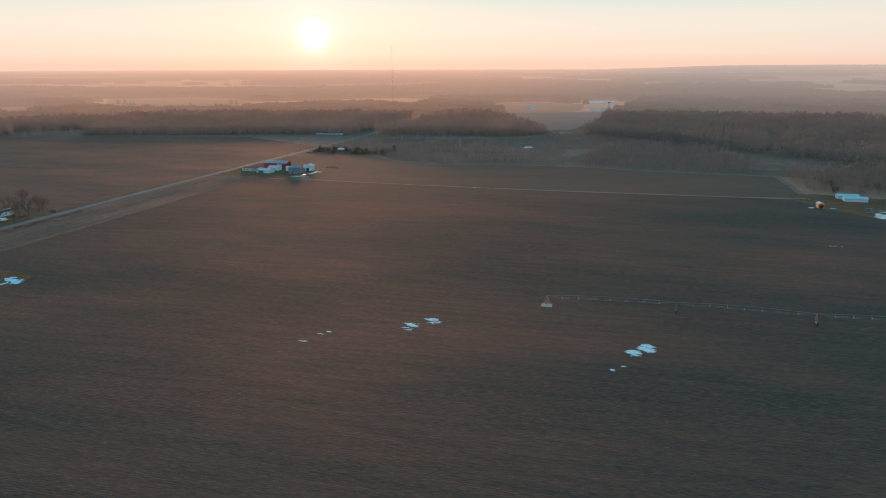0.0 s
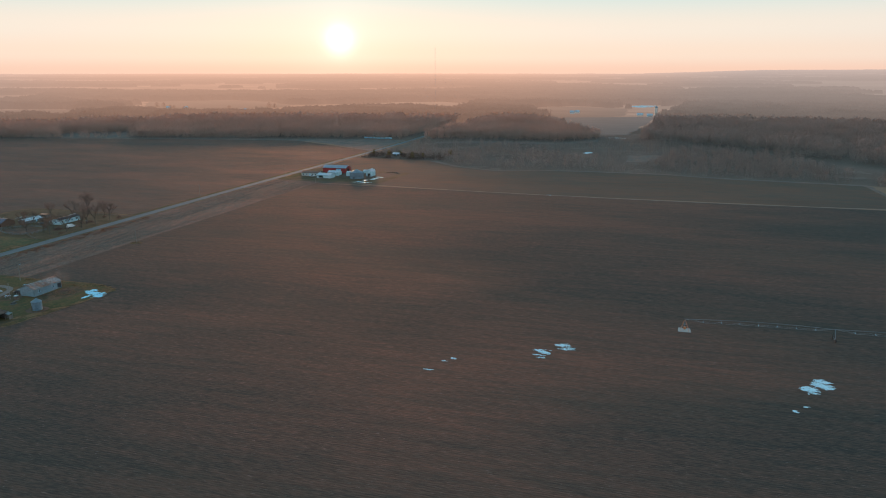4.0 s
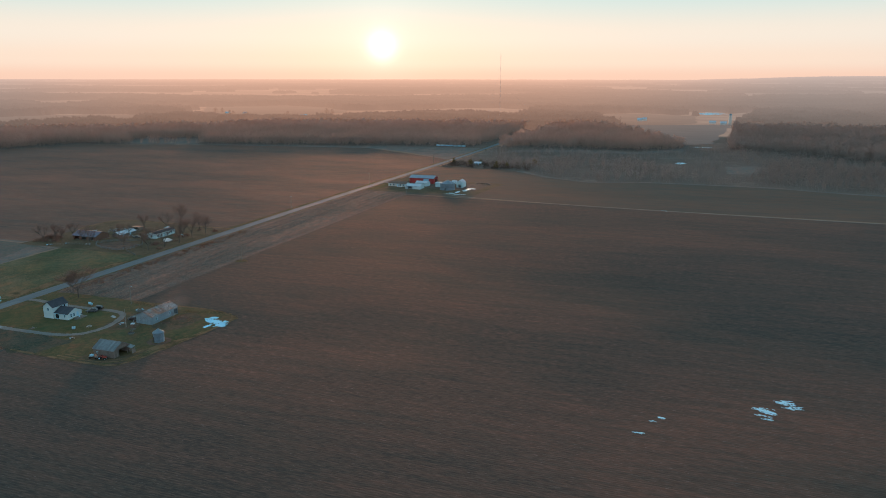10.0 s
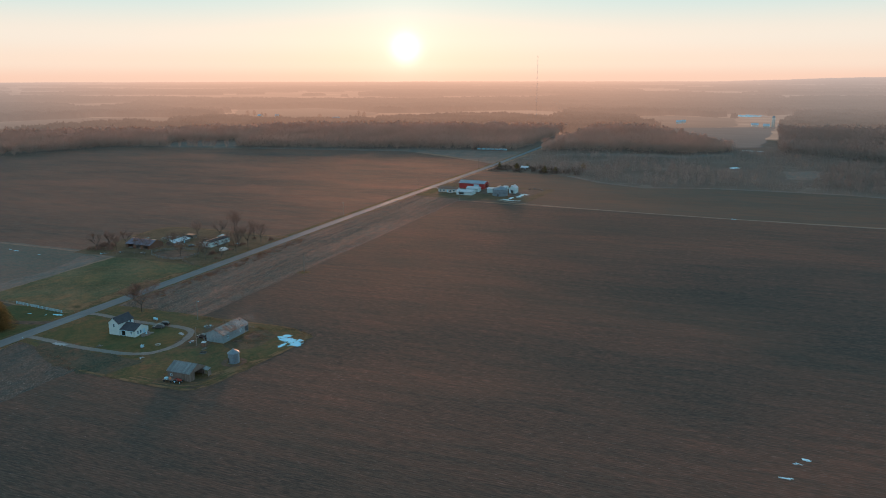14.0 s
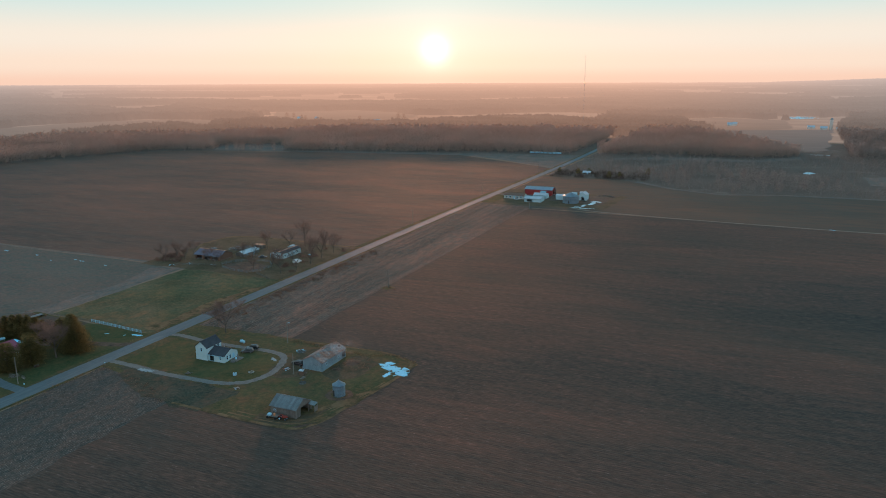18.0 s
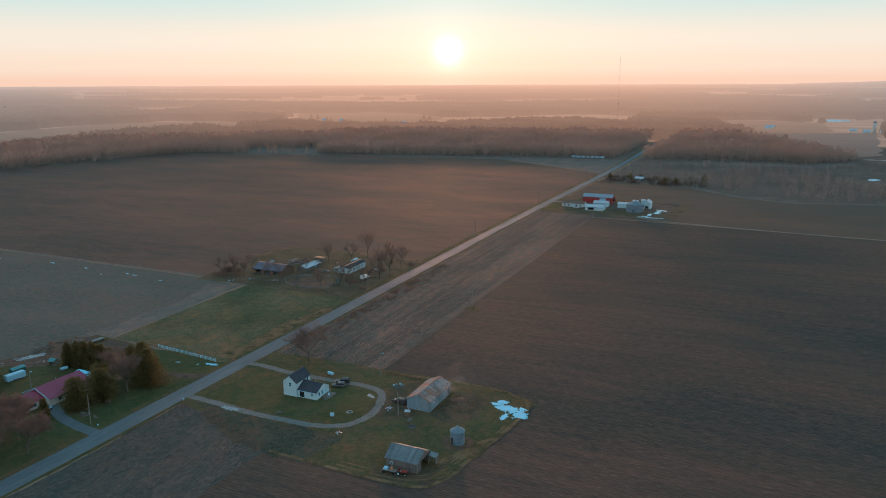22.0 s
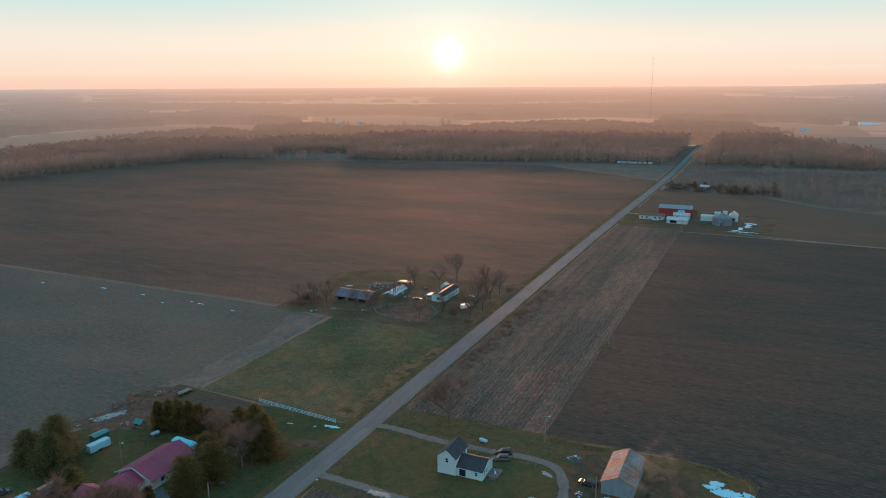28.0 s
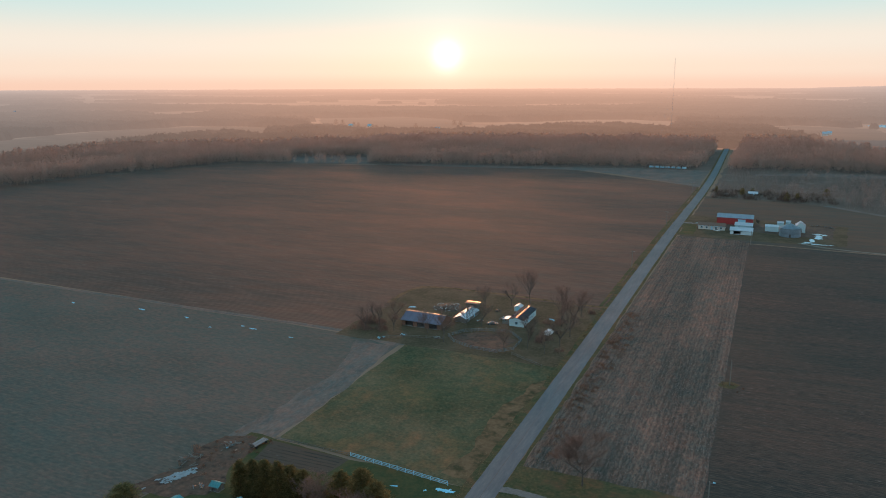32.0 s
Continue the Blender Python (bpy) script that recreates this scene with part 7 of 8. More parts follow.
conifer("dark evergreen at the lawn's end", -26.6, -35.6, 9.6, 3.6, 617, 0.03, 0.27, 1.4)
conifer("small dark evergreen at the house corner", -24.2, -58.0, 6.8, 1.5, 615, 0.03, 0.5, 1.8)
conifer("spreading pine behind the cargo trailer", -67.0, -49.0, 12.6, 5.6, 620, 0.05, 0.42, 1.2, "spreading pines", "pineneedle")
conifer("spreading pine behind the cargo trailer", -62.0, -54.6, 10.6, 5.4, 621, 0.05, 0.42, 1.2, "spreading pines", "pineneedle")
conifer("spreading pine at the lawn's edge", -72.0, -54.0, 9.6, 4.6, 622, 0.05, 0.42, 1.2, "spreading pines", "pineneedle")
conifer("low spreading pine beside the red shed", -48.4, -59.6, 7.4, 3.8, 623, 0.05, 0.5, 1.2, "spreading pines", "pineneedle")
bare_tree("pale leafless tree among the evergreens", -17.6, -33.0, 13.5, 31, 0.8, 60, "maple", thick=0.0014, reach=1.4, slim=0.9)
bare_tree("leafless reddish tree among the evergreens", -33.0, -25.6, 11, 32, 0.9, 40, "maple", thick=0.0018, reach=1.3)
for px, py, h, sd in ((-9.8, -74.2, 12.0, 33), (-18.6, -70.4, 11.0, 34), (-28.4, -68.6, 11.5, 35), (-20.0, -79.5, 12.0, 38), (-34.6, -74.4, 11.0, 39), (-24.0, -64.5, 9.5, 40), (-40.5, -70.0, 10.5, 41), (-13.5, -83.0, 12.0, 42), (-28.0, -87.0, 12.0, 43), (-43.0, -82.0, 12.0, 44)):
    bare_tree("leafless pinkish maple before the house", px, py, h, sd, 0.95, 84, "maple", thick=0.0019, reach=1.5, slim=0.7)
bare_tree("small leafless tree on the back lawn", -50.6, -34.4, 4.6, 36, 0.8, 8)
brush_mass("field_brush", "dark brush and dead weeds along the muddy field edge", [(-81.2, -12.0, 1.8, 1.6)] + [(rb.uniform(-80, -64), rb.uniform(-24, 2), rb.uniform(0.3, 0.9), rb.uniform(0.5, 1.3)) for k in range(40)], 86, "brush", 40)

# ---- the wooded farmstead on the left of the road ----
building("pole_barn", "brown pole barn with a slate-blue metal roof", "barn", -78.4, -60.6, 106.6, 117.6, 2.6, 4.9, "x", "brownwall", "slateblue", {"s": [("gap", -5.5, 3.6, 0.13, 2.2), ("gap", 0, 3.6, 0.13, 2.2), ("gap", 5.5, 3.6, 0.13, 2.2)]}, over=0.4, sheet=0.95)
building("white_barn", "low grey shed with a pale leaning roof", "shed", -60.2, -54.4, 119.8, 134.0, 1.7, 2.9, "y", "oldwood", "bluetin", {"e": [("window", -4, 1, 0.6, 0.7), ("door", 2, 1.1, 0.1, 1.5)]}, over=0.3)
building("mobile_home", "long white mobile home with a dark pitched roof", "mobile home", -36.6, -30.4, 123.8, 141.6, 3.1, 3.9, "y", "siding", "shingle",
         {"e": [("window", -6.5, 1.0, 1.0, 1.1), ("window", -3.6, 1.0, 1.0, 1.1), ("door", -1.0, 0.95, 0.2, 2.05), ("window", 1.8, 1.0, 1.0, 1.1), ("window", 5.5, 1.0, 1.0, 1.1)], "s": [("window", 0, 1.2, 1.0, 1.1)]}, over=0.35, sheet=0.95, sheet_name="roof_panel")
porch = thing("entrance_porch", "white lean-to porch on the mobile home", "porch", -38.4, 127.5)
part("roof", Shape().slab([(-1.6, -2.4, 2.2), (1.6, -2.4, 2.5), (1.6, 2.4, 2.5), (-1.6, 2.4, 2.2)], 0.06), M["bluetin"], porch)
for px, py in ((-1.5, -2.3), (-1.5, 0), (-1.5, 2.3)):
    part("post", Shape().box(px - 0.06, py - 0.06, 0, px + 0.06, py + 0.06, 2.14), M["white"], porch)
part("floor", Shape().box(-1.6, -2.4, 0, 1.55, 2.4, 0.25), M["oldwood"], porch)
building("garden_shed", "small white shed behind the mobile home", "shed", -41.2, -38.2, 143.8, 147.4, 2.1, 2.9, "y", "siding", "bluetin", {"s": [("door", 0, 1.0, 0.13, 1.85)]}, over=0.25)
# The roof's orange is the sun's reflection put into its colour.
building("garden_shed", "small lean shed with a metal roof tinted like an orange sun glint", "shed", -63.4, -57.6, 140.8, 144.2, 2.1, 2.3, "x", "oldwood", "ridge", {"s": [("gap", 0, 2, 0.13, 1.7)]}, over=0.3, sheet=0.8)
van = thing("van", "white van parked under the bare trees", "van", -18.2, 120.0, 78)
part("body", Shape().loft([[(px, -0.95, zb), (px, 0.95, zb), (px, 0.98, 1.2), (px, 0.85, zt), (px, -0.85, zt), (px, -0.98, 1.2)] for px, zb, zt in ((-2.5, 0.4, 1.95), (-2.3, 0.3, 2.1), (0.9, 0.3, 2.1), (1.5, 0.3, 1.5), (2.4, 0.35, 1.2), (2.5, 0.45, 1.0))]), M["whitecar"], van)
part("windscreen", Shape().slab([(1.53, -0.78, 1.5), (1.53, 0.78, 1.5), (0.93, 0.74, 2.06), (0.93, -0.74, 2.06)], 0.03), M["glass"], van)
for px in (-1.6, 1.6):
    for py in (-0.9, 0.9):
        part("wheel", Shape().tube((px, py - 0.1, 0.35), (px, py + 0.1, 0.35), 0.35, n=12), M["rubber"], van)
car("dark old car among the bare trees", -43.5, 122.5, 30, "greycar", 4.6, 1.45, hatch=False)
pen = [(-54.4, 101.0), (-50, 96.0), (-41, 92.0), (-30.5, 91.4), (-25.6, 97), (-25.8, 107.4), (-33, 115.2), (-43, 113.5), (-51, 108.5), (-54.4, 101.0)]
rail_fence("riding_pen_fence", "pale rail fence round an oval riding pen", pen, 1.4, 3, 3.0, "greytin", 0.07)
field("riding_pen", "trodden earth floor of the riding pen", [(-53, 101), (-41, 93.5), (-31, 92.8)], [(-50, 107.5), (-43, 112.5), (-28, 108)], M["mud"], 0.10, "pen", n=16, m=8, ragged=1)
rail_fence("pasture_fence", "old rail fence along the meadow", [(-78, 88.5), (-68, 93.6), (-55, 97)], 1.2, 2, 3.0, "oldwood", 0.06, group="pasture fences")
rail_fence("pasture_fence", "old rail fence from the pen to the road", [(-24.6, 92.2), (-10.8, 84.6)], 1.2, 2, 3.0, "oldwood", 0.06, group="pasture fences")
heap("rubble_heap", "broad grey heap of rubble behind the pole barn", "rubble heap", -70.4, 137.0, 7.2, 0.9, 51, "mud", [("slab", "concrete", 26, 1.2), ("plank", "oldwood", 16, 1.6), ("sheet", "bluetin", 6, 1.6)])
heap("scrap_pile", "white scrap and boards at the meadow's corner", "scrap pile", -78.0, 88.6, 1.6, 0.5, 53, "mud", [("sheet", "white", 6, 1.2)], "white scrap")
heap("scrap_pile", "white scrap beside the fence", "scrap pile", -72.0, 95.2, 1.5, 0.4, 54, "mud", [("sheet", "white", 4, 1.4), ("plank", "oldwood", 6, 1.8)], "white scrap")
heap("scrap_pile", "pale boards stacked beside the fence", "scrap pile", -58.0, 97.6, 1.4, 0.6, 55, "mud", [("sheet", "concrete", 5, 1.5)], "white scrap")
heap("scrap_pile", "scrap heap beside the mobile home", "scrap pile", -41.8, 131.6, 2.0, 0.9, 56, "mud", [("sheet", "white", 8, 1.2), ("plank", "oldwood", 8, 1.4)], "white scrap")
heap("scrap_pile", "rusty scrap between the sheds", "scrap pile", -50.0, 124.5, 1.8, 0.5, 57, "mud", [("sheet", "orange", 4, 1.0), ("sheet", "white", 4, 0.9), ("plank", "oldwood", 8, 1.2)], "white scrap")
heap("scrap_pile", "loose boards behind the mobile home", "scrap pile", -47.8, 141.0, 1.8, 0.5, 58, "mud", [("sheet", "orange", 4, 1.2), ("plank", "oldwood", 8, 1.2)], "white scrap")
snow_patch("long patch of old snow under the trees", -20.8, 138.6, 4.6, 0.9, 21.5, -14, 0.35, z=0.09)
snow_patch("patch of old snow behind the sheds", -85.5, 131, 2.0, 0.9, 22.5, 20, 0.35, z=0.09)
mid_trees = [(-89, 95, 9), (-86, 101, 8), (-77.6, 98, 9), (-92, 107, 8), (-53.6, 94.5, 10), (-54.2, 141.5, 10), (-38.2, 157.5, 13), (-16.2, 131.5, 12), (-11.6, 134.2, 12), (-29, 96, 9), (-21.2, 101, 9.5), (-53.4, 117.4, 9), (-84, 112, 8.5), (-13.6, 98, 9), (-10.4, 108, 11), (-9.6, 120, 11.5), (-24.6, 112.5, 9.5), (-45, 151, 10), (-12, 148, 11), (-22, 155, 10), (-46.8, 117.8, 8.5), (-64, 101.6, 8)]
for k, (px, py, h) in enumerate(mid_trees):
    bare_tree("leafless yard tree with a fine twiggy crown", px, py, h * 1.25, 800 + k, 0.62, 18, "maple", thick=0.0013, reach=1.3, slim=0.6)

brush_mass("yard_brush", "tangle of reddish leafless shrubs beside the pole barn", [(rb.uniform(-96, -82), rb.uniform(93, 112), rb.uniform(2.5, 5.0), rb.uniform(1.6, 3.0)) for k in range(16)] + [(rb.uniform(-24, -8), rb.uniform(100, 158), rb.uniform(2.0, 4.5), rb.uniform(1.4, 2.4)) for k in range(12)], 88, "maple", 90)

# ---- the red barn farm ----
building("red_barn", "long red metal barn with a pale roof and white sliding door", "barn", 25.2, 49.4, 403.6, 416.0, 5.0, 6.9, "x", "redtin", "greyblue", {"s": [("white", 4.6, 5.0, 0.15, 4.0)], "e": [("gap", 0, 4, 0.15, 3.8)]}, over=0.4, sheet=1.0)
building("farmhouse", "low cream farmhouse with a brown roof", "house", 14.8, 32.2, 377.6, 387.0, 2.8, 4.3, "x", "vinyl", "brownwall", {"s": [("window", -6.5, 1.3, 0.9, 1.2), ("window", -3.2, 1.3, 0.9, 1.2), ("door", 0.2, 1.0, 0.2, 2.05), ("window", 3.0, 1.3, 0.9, 1.2), ("window", 6.2, 1.3, 0.9, 1.2)], "e": [("window", 0, 1.2, 0.9, 1.2)]}, over=0.5)
building("machine_shed", "low white machine shed with a pale roof", "shed", 36.2, 50.2, 366.4, 377.2, 2.8, 4.2, "x", "siding", "bluetin", {"s": [("gap", -2.5, 4.6, 0.3, 2.2)]}, over=0.4, sheet=1.0)
building("machine_shed", "white shed with double doors behind the farmhouse", "shed", 38.2, 49.6, 386.0, 394.0, 3.0, 4.4, "x", "siding", "bluetin", {"s": [("window", -3, 1, 1.2, 1)]}, over=0.3, sheet=1.0)
building("feed_shed", "small white feed shed between barn and bins", "shed", 57.6, 66.2, 386.2, 392.6, 3.6, 4.4, "x", "siding", "bluetin", over=0.2)
grain_bin("large corrugated steel grain bin with a conical roof", 73.0, 375.5, 6.6, 5.8, 8.3, group="grain bins", ribs=8)
building("feed_shed", "tall white gabled shed behind the large grain bin", "shed", 76.6, 82.6, 389.6, 399.0, 4.6, 6.8, "y", "siding", "bluetin", {"s": [("gap", 0, 2.4, 0.13, 2.8)]}, over=0.25, sheet=1.0)
building("feed_shed", "small white shed far behind the bins", "shed", 65.4, 69.4, 410.0, 414.0, 2.4, 3.2, "x", "siding", "bluetin", over=0.2)
building("feed_shed", "small white shed far behind the bins", "shed", 71.0, 74.0, 416.4, 419.6, 2.4, 3.2, "x", "siding", "bluetin", over=0.2)
car("white car parked before the cream farmhouse", 27.4, 374.4, 4, "whitecar", 4.5, 1.5, hatch=False)
for k, (px, py) in enumerate([(88, 418), (92, 421), (96, 419), (100, 415)]):
    heap("scrap_pile", "dark farm scrap in a row behind the bins", "scrap pile", px, py, 1.9, 0.8, 60 + k, "mud", [("sheet", "greytin", 4, 1.6), ("plank", "oldwood", 5, 2.0)], "farm scrap")
snow_patch("bright patch of snow and meltwater beside the bins", 90.0, 373.0, 10.0, 18.0, 31.5, 0, 0.4, need=-0.25, z=0.1, lobes=((0.1, 0.82, 0.40, 0.12), (0.42, 0.72, 0.16, 0.2), (0.12, 0.35, 0.30, 0.3), (0.0, -0.05, 0.22, 0.2), (-0.38, -0.50, 0.18, 0.3), (-0.66, -0.95, 0.3, 0.14)), material="meltwater")
snow_patch("thin snow along the farm track", 88.5, 352.6, 11.0, 1.4, 32.5, -2, 0.4, need=-0.3, z=0.11, material="meltwater")
snow_patch("snow beside the farm drive", 9.4, 397.8, 2.6, 1.2, 33.5, 0, 0.4, z=0.08, material="meltwater")
snow_patch("snow beside the farm drive", 17.6, 393.6, 3.4, 0.9, 34.5, 0, 0.4, z=0.08, material="meltwater")
snow_patch("snow beside the farm drive", 15.0, 401.6, 5.0, 0.7, 35.5, -4, 0.4, z=0.08, material="meltwater")
bare_tree("small leafless tree beside the red barn", 53.5, 404.0, 6.5, 870, 0.7, 8)

# ---- across the big field ----
pivot = thing("center_pivot_irrigator", "long centre-pivot irrigator standing idle in the tilled field", "irrigator", 355.8, 29.6, 0.0)
apex = (0, 0, 4.6)
for a, b in ((-1.6, -1.6), (1.6, -1.6), (1.6, 1.6), (-1.6, 1.6)):
    part("pyramid_leg", Shape().tube((a, b, 0), apex, 0.06, n=6), M["orange"], pivot)
    part("pyramid_foot", Shape().box(a - 0.4, b - 0.4, -0.1, a + 0.4, b + 0.4, 0.14), M["concrete"], pivot)
for zz, q in ((1.2, 1.18), (2.6, 0.7)):
    for (a, b), (c, d) in zip(((-q, -q), (q, -q), (q, q), (-q, q)), ((q, -q), (q, q), (-q, q), (-q, -q))):
        part("pyramid_brace", Shape().tube((a, b, zz), (c, d, zz), 0.05, n=5), M["steel"], pivot)
part("concrete_pad", Shape().box(-2.3, -2.3, -0.1, 2.3, 2.3, 0.1), M["concrete"], pivot)
part("control_box", Shape().box(-0.5, -1.5, 0.9, 0.5, -1.15, 1.9), M["orange"], pivot)
part("riser", Shape().tube((0, 0, 0), (0, 0, 4.7), 0.14, n=8), M["zinc"], pivot)
span, sag = 53.3, (0.0, 4.2, 1.6, 3.4, 2.0)
off = [(0, 0), (53.3, 3.4), (106.6, 1.6), (160, 3.0), (213, 4.0)]
for k in range(4):
    (xa, ya), (xb, yb) = off[k], off[k + 1]
    pts_ = [Vector((xa + (xb - xa) * i / 8, ya + (yb - ya) * i / 8, 4.5 + 0.75 * math.sin(math.pi * i / 8))) for i in range(9)]
    for i in range(8):
        part("pipe", Shape().tube(pts_[i], pts_[i + 1], 0.085, n=8), M["greytin"], pivot)
    for i in range(1, 8):
        low = pts_[i] + Vector((0, 0, -1.35 + 0.1 * abs(i - 4)))
        for sd in (-1, 1):
            part("truss_strut", Shape().tube(pts_[i], low + Vector((0, sd * 0.75, 0)), 0.04, n=5), M["greytin"], pivot)
        part("truss_tie", Shape().tube(low + Vector((0, -0.75, 0)), low + Vector((0, 0.75, 0)), 0.08, n=5), M["white"], pivot)
    for sd in (-1, 1):
        lows = [pts_[0]] + [pts_[i] + Vector((0, sd * 0.75, -1.35 + 0.1 * abs(i - 4))) for i in range(1, 8)] + [pts_[8]]
        for p, q in zip(lows, lows[1:]):
            part("truss_rod", Shape().tube(p, q, 0.02, n=4, caps=False), M["steel"], pivot)
    tower = part("drive_beam", Shape().tube((xb - 0.0, yb - 2.2, 0.8), (xb, yb + 2.2, 0.8), 0.12, n=6), M["orange"] if k == 1 else M["zinc"], pivot)
    for sd in (-1, 1):
        part("tower_leg", Shape().tube((xb, yb + sd * 1.9, 0.8), (xb, yb + sd * 0.2, 4.45), 0.08, n=6), M["orange"] if k == 1 else M["zinc"], tower)
        part("tower_wheel", Shape().tube((xb - 0.18, yb + sd * 2.2, 0.68), (xb + 0.18, yb + sd * 2.2, 0.68), 0.68, n=16), M["rubber"], tower)
for lab, px, py, rx, ry, tn, nd in (("small scrap", 271.4, -34.6, 2.6, 1.4, 0, -0.3), ("small scrap", 274.8, -26.0, 1.8, 1.0, 0, 0.2), ("small scrap", 277.8, -22.8, 2.2, 1.4, 10, 0.2), ("streaky patch", 306.6, -9.6, 4.6, 5.6, -20, 0.16), ("streaky patch", 313.0, -1.0, 4.8, 4.0, 0, 0.12), ("broad patch", 397.0, -11.0, 4.2, 4.8, 0, -0.05), ("streaky patch", 392.2, -17.5, 3.4, 4.8, 0, 0.34), ("small scrap", 389.0, -30.5, 1.6, 1.4, 0, 0.35), ("small scrap", 385.2, -34.2, 1.2, 1.2, 0, 0.3)):
    snow_patch(lab + " of old snow in the tilled field", px, py, rx, ry, px % 17 + 1.2, tn, 0.2, need=nd, z=0.03, streak=2.3, material="field_snow")
snow_patch("thin snow on the farm track", 259.2, 329.8, 3.4, 0.9, 47.2, 0, 0.4, z=0.08)
snow_patch("thin scrap of old snow far across the field", 503.0, 174.5, 4.5, 1.0, 48.2, 0, 0.5)
for k, (px, py, rx) in enumerate([(-234, 73.1, 1.4), (-196.4, 78.4, 2.4), (-169.5, 77.6, 1.8), (-150.7, 71.5, 0.8), (-139, 78, 1.2), (-132.6, 77.0, 2.8), (-112, 74.6, 1.6)]):
    snow_patch("small streak of snow in the stubble field", px, py, rx, 0.6, 60.2 + k, -8, 0.25)

# the distant farmstead on the right
building("poultry_barn", "long pale blue metal barn in the distance", "barn", 546.5, 562.6, 329.5, 337.0, 2.3, 3.6, "x", "siding", "paleblue", over=0.4, sheet=1.2)
building("poultry_barn", "second pale blue metal barn behind the first", "barn", 544.5, 559.5, 341.0, 348.5, 2.3, 3.6, "x", "siding", "paleblue", over=0.4, sheet=1.2)
# Orange paint on these walls stands for low sun on one side.
building("machine_shed", "small shed with walls coloured orange to stand for sunlight", "shed", 521.0, 525.0, 296.0, 304.0, 3.0, 3.9, "y", "orange", "bluetin", {"s": [("gap", 0, 2.6, 0.13, 2.4)]}, over=0.3)
building("machine_shed", "pale shed at the edge of the distant woods", "shed", 578.0, 590.0, 326.0, 336.0, 3.0, 4.4, "x", "siding", "bluetin", over=0.3)
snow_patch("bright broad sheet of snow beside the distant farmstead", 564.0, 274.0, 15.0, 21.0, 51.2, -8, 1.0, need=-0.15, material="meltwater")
snow_patch("patch of snow beside the small shed", 517.0, 297.0, 2.4, 3.4, 52.2, 0, 0.5)
snow_patch("patch of snow beside the small shed", 531.0, 297.0, 2.4, 1.6, 53.2, 0, 0.5)
for k, (px, py) in enumerate([(523, 312), (521, 330), (555, 300), (560, 294), (552, 284), (572, 289)]):
    heap("scrap_pile", "pale farm clutter in the distant yard", "scrap pile", px, py, 2.4, 0.8, 90 + k, "mud", [("sheet", "white", 5, 1.8), ("plank", "oldwood", 5, 2.0)], "distant clutter")
for k in range(14):
    bare_tree("leafless tree round the distant farmstead", 560 + rb.uniform(-20, 70), 322 + rb.uniform(30, 75), rb.uniform(7, 12), 900 + k, 0.7, 6)

# the woods' edge, mast and far farms
building("cabin", "small grey cabin at the edge of the scrub", "cabin", 40.8, 48.6, 561.0, 567.0, 2.2, 3.5, "x", "oldwood", "bluetin", {"s": [("window", -2, 1, 0.9, 1.1), ("door", 1, 1, 0.2, 2)]}, over=0.4)
for k in range(6):
    conifer("dark ragged evergreen before the scrub", 12 + k * 18 + rb.uniform(-9, 9), 545 + rb.uniform(-6, 40), rb.uniform(4, 8), rb.uniform(1.8, 3.6), 640 + k, 0.05, 0.5, 0.7, "evergreens by the scrub")
brush_mass("scrub_brush", "dark tangled brush at the edge of the scrub", [(rb.uniform(10, 110), rb.uniform(530, 590), rb.uniform(2.5, 6.0), rb.uniform(2.0, 5.0)) for k in range(150)], 89, "yardtwig", 60)
for k in range(7):
    building("trailer", "white trailer in a row before the woods", "trailer", -79 + k * 6.4, -74.2 + k * 6.4, 765.5, 769.0, 1.9, 2.2, "x", "white", "bluetin", over=0.1, group="row of white trailers")
snow_patch("wet snow before the frosted field", 284.0, 873.0, 15.0, 3.5, 73.2, 0, 0.8, need=-0.1, material="meltwater")
snow_patch("bright wet clearing in the scrub", 262.0, 655.0, 6.5, 13.0, 71.2, -12, 0.8, need=-0.1, material="field_snow")
mast = thing("radio_mast", "tall thin guyed radio mast beyond the woods", "mast", -118.0, 1262.0, z=rise(-118, 1262) - 0.5)
for k in range(24):
    z0, z1 = k * 6.1, k * 6.1 + 6.1
    part("mast_section", Shape().tube((-0.45, -0.26, z0), (-0.45, -0.26, z1), 0.04, n=5).tube((0.45, -0.26, z0), (0.45, -0.26, z1), 0.04, n=5).tube((0, 0.5, z0), (0, 0.5, z1), 0.04, n=5).tube((-0.45, -0.26, z0), (0.45, -0.26, z1), 0.025, n=4).tube((0.45, -0.26, z0), (0, 0.5, z1), 0.025, n=4).tube((0, 0.5, z0), (-0.45, -0.26, z1), 0.025, n=4), M["steel"], mast)
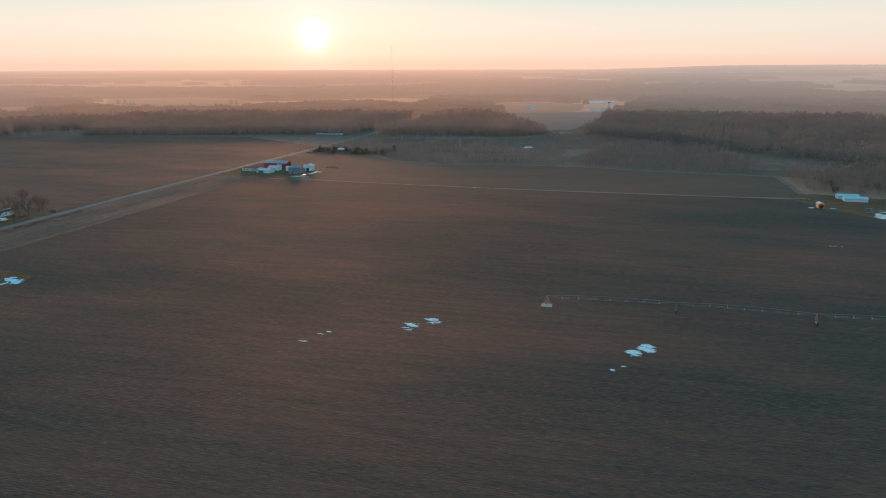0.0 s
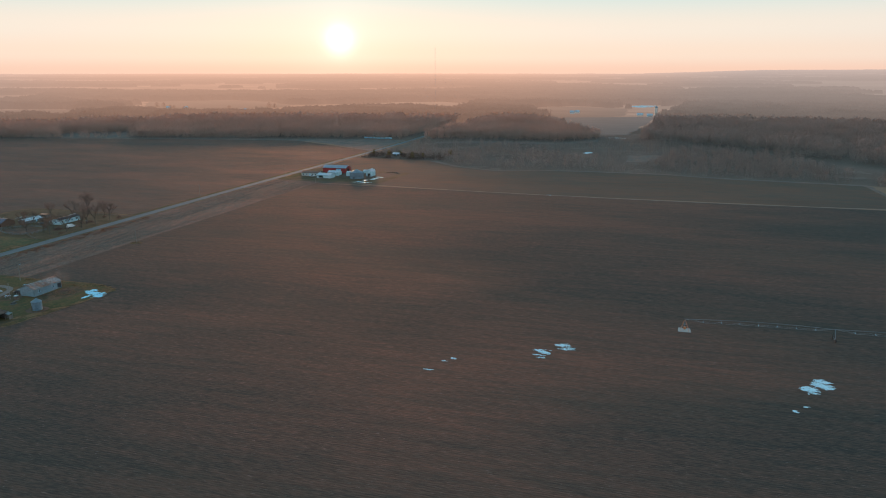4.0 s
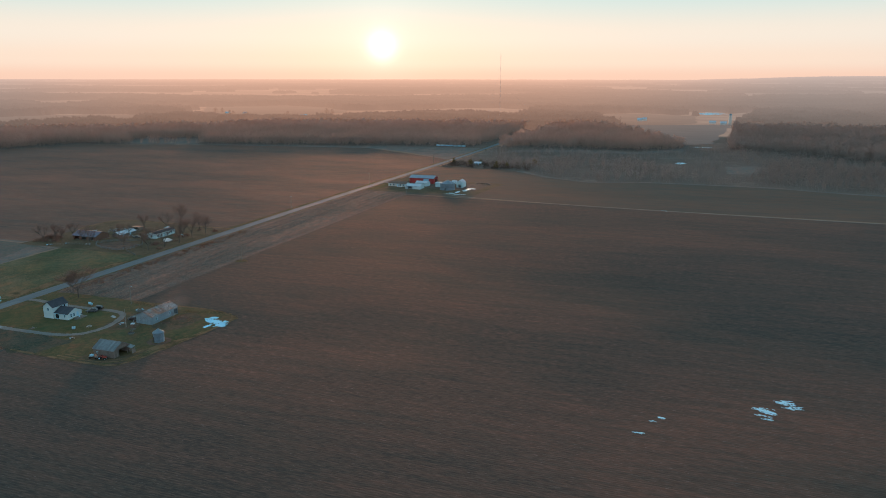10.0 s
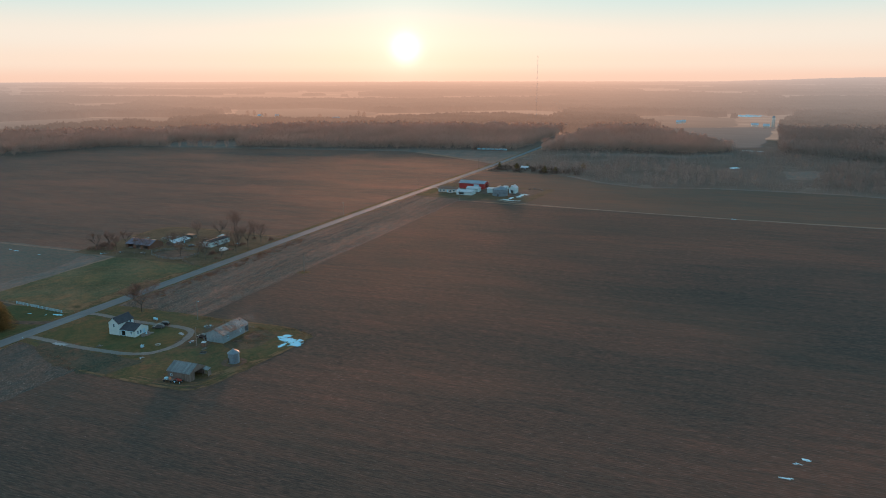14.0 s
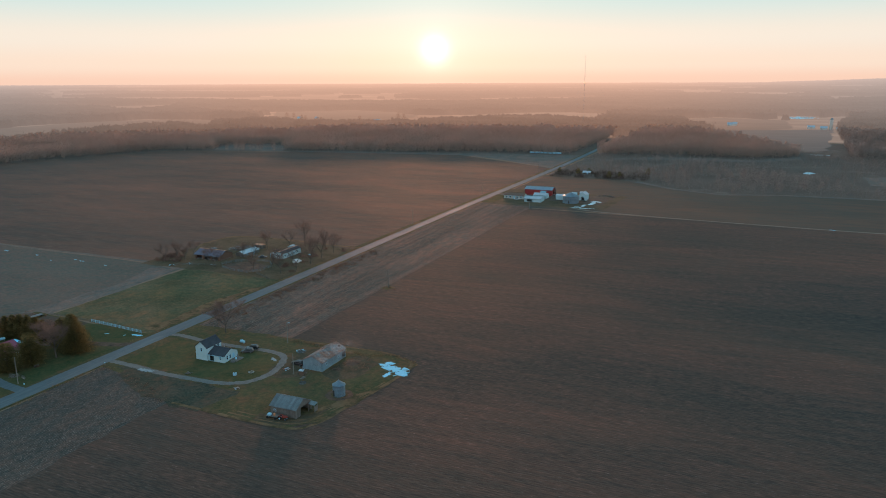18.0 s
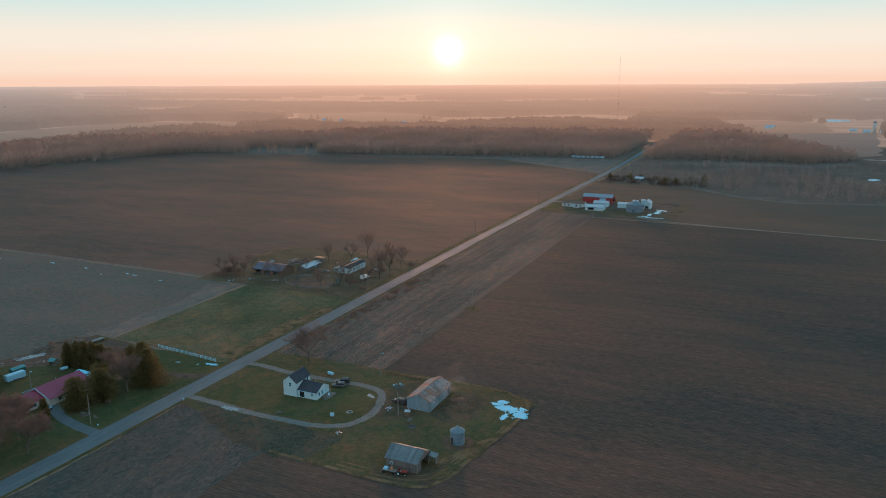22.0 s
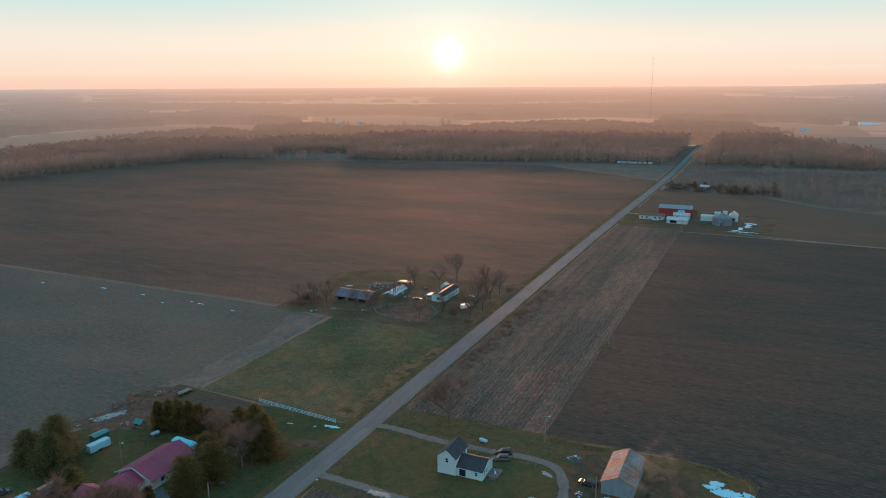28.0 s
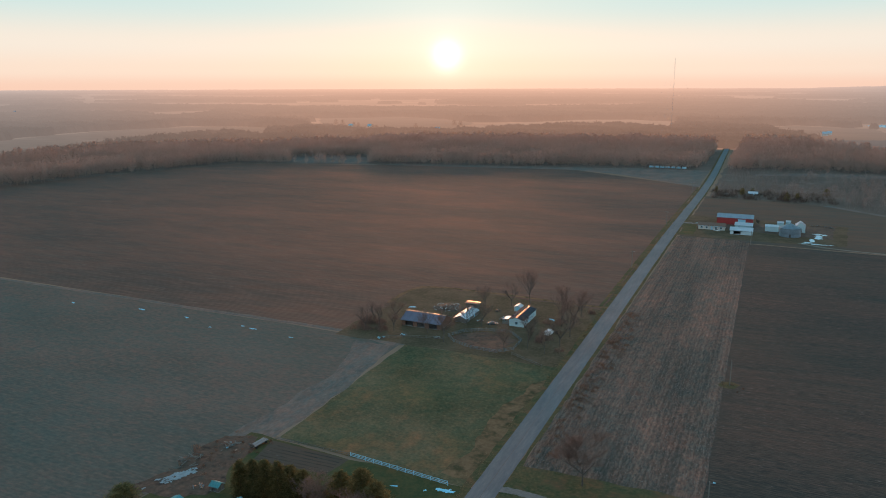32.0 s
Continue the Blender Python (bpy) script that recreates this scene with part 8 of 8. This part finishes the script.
for a in (0.4, 2.5, 4.6):
    for zz in (60, 105, 142):
        part("guy_wire", Shape().tube((0, 0, zz), (75 * math.cos(a), 75 * math.sin(a), 0.5), 0.012, n=4), M["steel"], mast)


def far_farm(label, x, y, seed, houses=3, silo=False):
    """A cluster of small pale buildings and trees, each a thing of its own."""
    rng = random.Random(seed)
    g = rise(x, y)
    for k in range(houses):
        px, py = x + rng.uniform(-45, 45), y + rng.uniform(-20, 20)
        w, d = rng.uniform(9, 15), rng.uniform(7, 10)
        building("far_building", label, "house", px, px + w, py, py + d, rng.uniform(3, 5), rng.uniform(6, 8), "x", "vinyl", rng.choice(("bluetin", "greyblue", "bluetin")), over=0.4, z0=g)
    if silo:
        sl = thing("silo", "tall pale concrete silo of a distant farm", "silo", x + 8, y, z=g)
        part("cylinder", Shape().tube((0, 0, -1), (0, 0, 20), 3.2, n=18), M["vinyl"], sl)
        part("dome", Shape().loft([[(r * math.cos(6.283 * i / 16), r * math.sin(6.283 * i / 16), z) for i in range(16)] for r, z in ((3.2, 20), (2.7, 21.6), (1.4, 22.6), (0.2, 23))]), M["zinc"], sl)


far_farm("pale farm building beside a distant silo", 329, 1425, 1, 3, True)
far_farm("white house in a far field", 112, 1490, 2, 2)
far_farm("distant farm building among trees", -760, 1015, 5, 3)
far_farm("distant farm building among trees", -1050, 1330, 6, 2)
far_farm("distant farm building among trees", -900, 1440, 7, 2)
far_farm("distant farm building among trees", -630, 1360, 8, 2)
far_farm("distant pale building in a clearing", -2020, 1350, 9, 4)
for k, (px, py) in enumerate([(-1000, 1500), (-985, 1510), (-890, 1410), (-872, 1400), (-800, 1345), (-785, 1336), (-690, 1570), (-668, 1560), (-740, 1450), (-1120, 1345), (-1100, 1350)]):
    conifer("dark evergreen round a distant farm", px, py, rb.uniform(11, 16), rb.uniform(5, 8), 700 + k, 0.03, 0.35, 0.5, "evergreens round far farms", "mistwood")

snow_patch("broad sheet of snow beyond a far wood", 298.0, 1895.0, 52.0, 95.0, 77.2, -6, 4.0, need=0.02, z=0.8, material="meltwater")
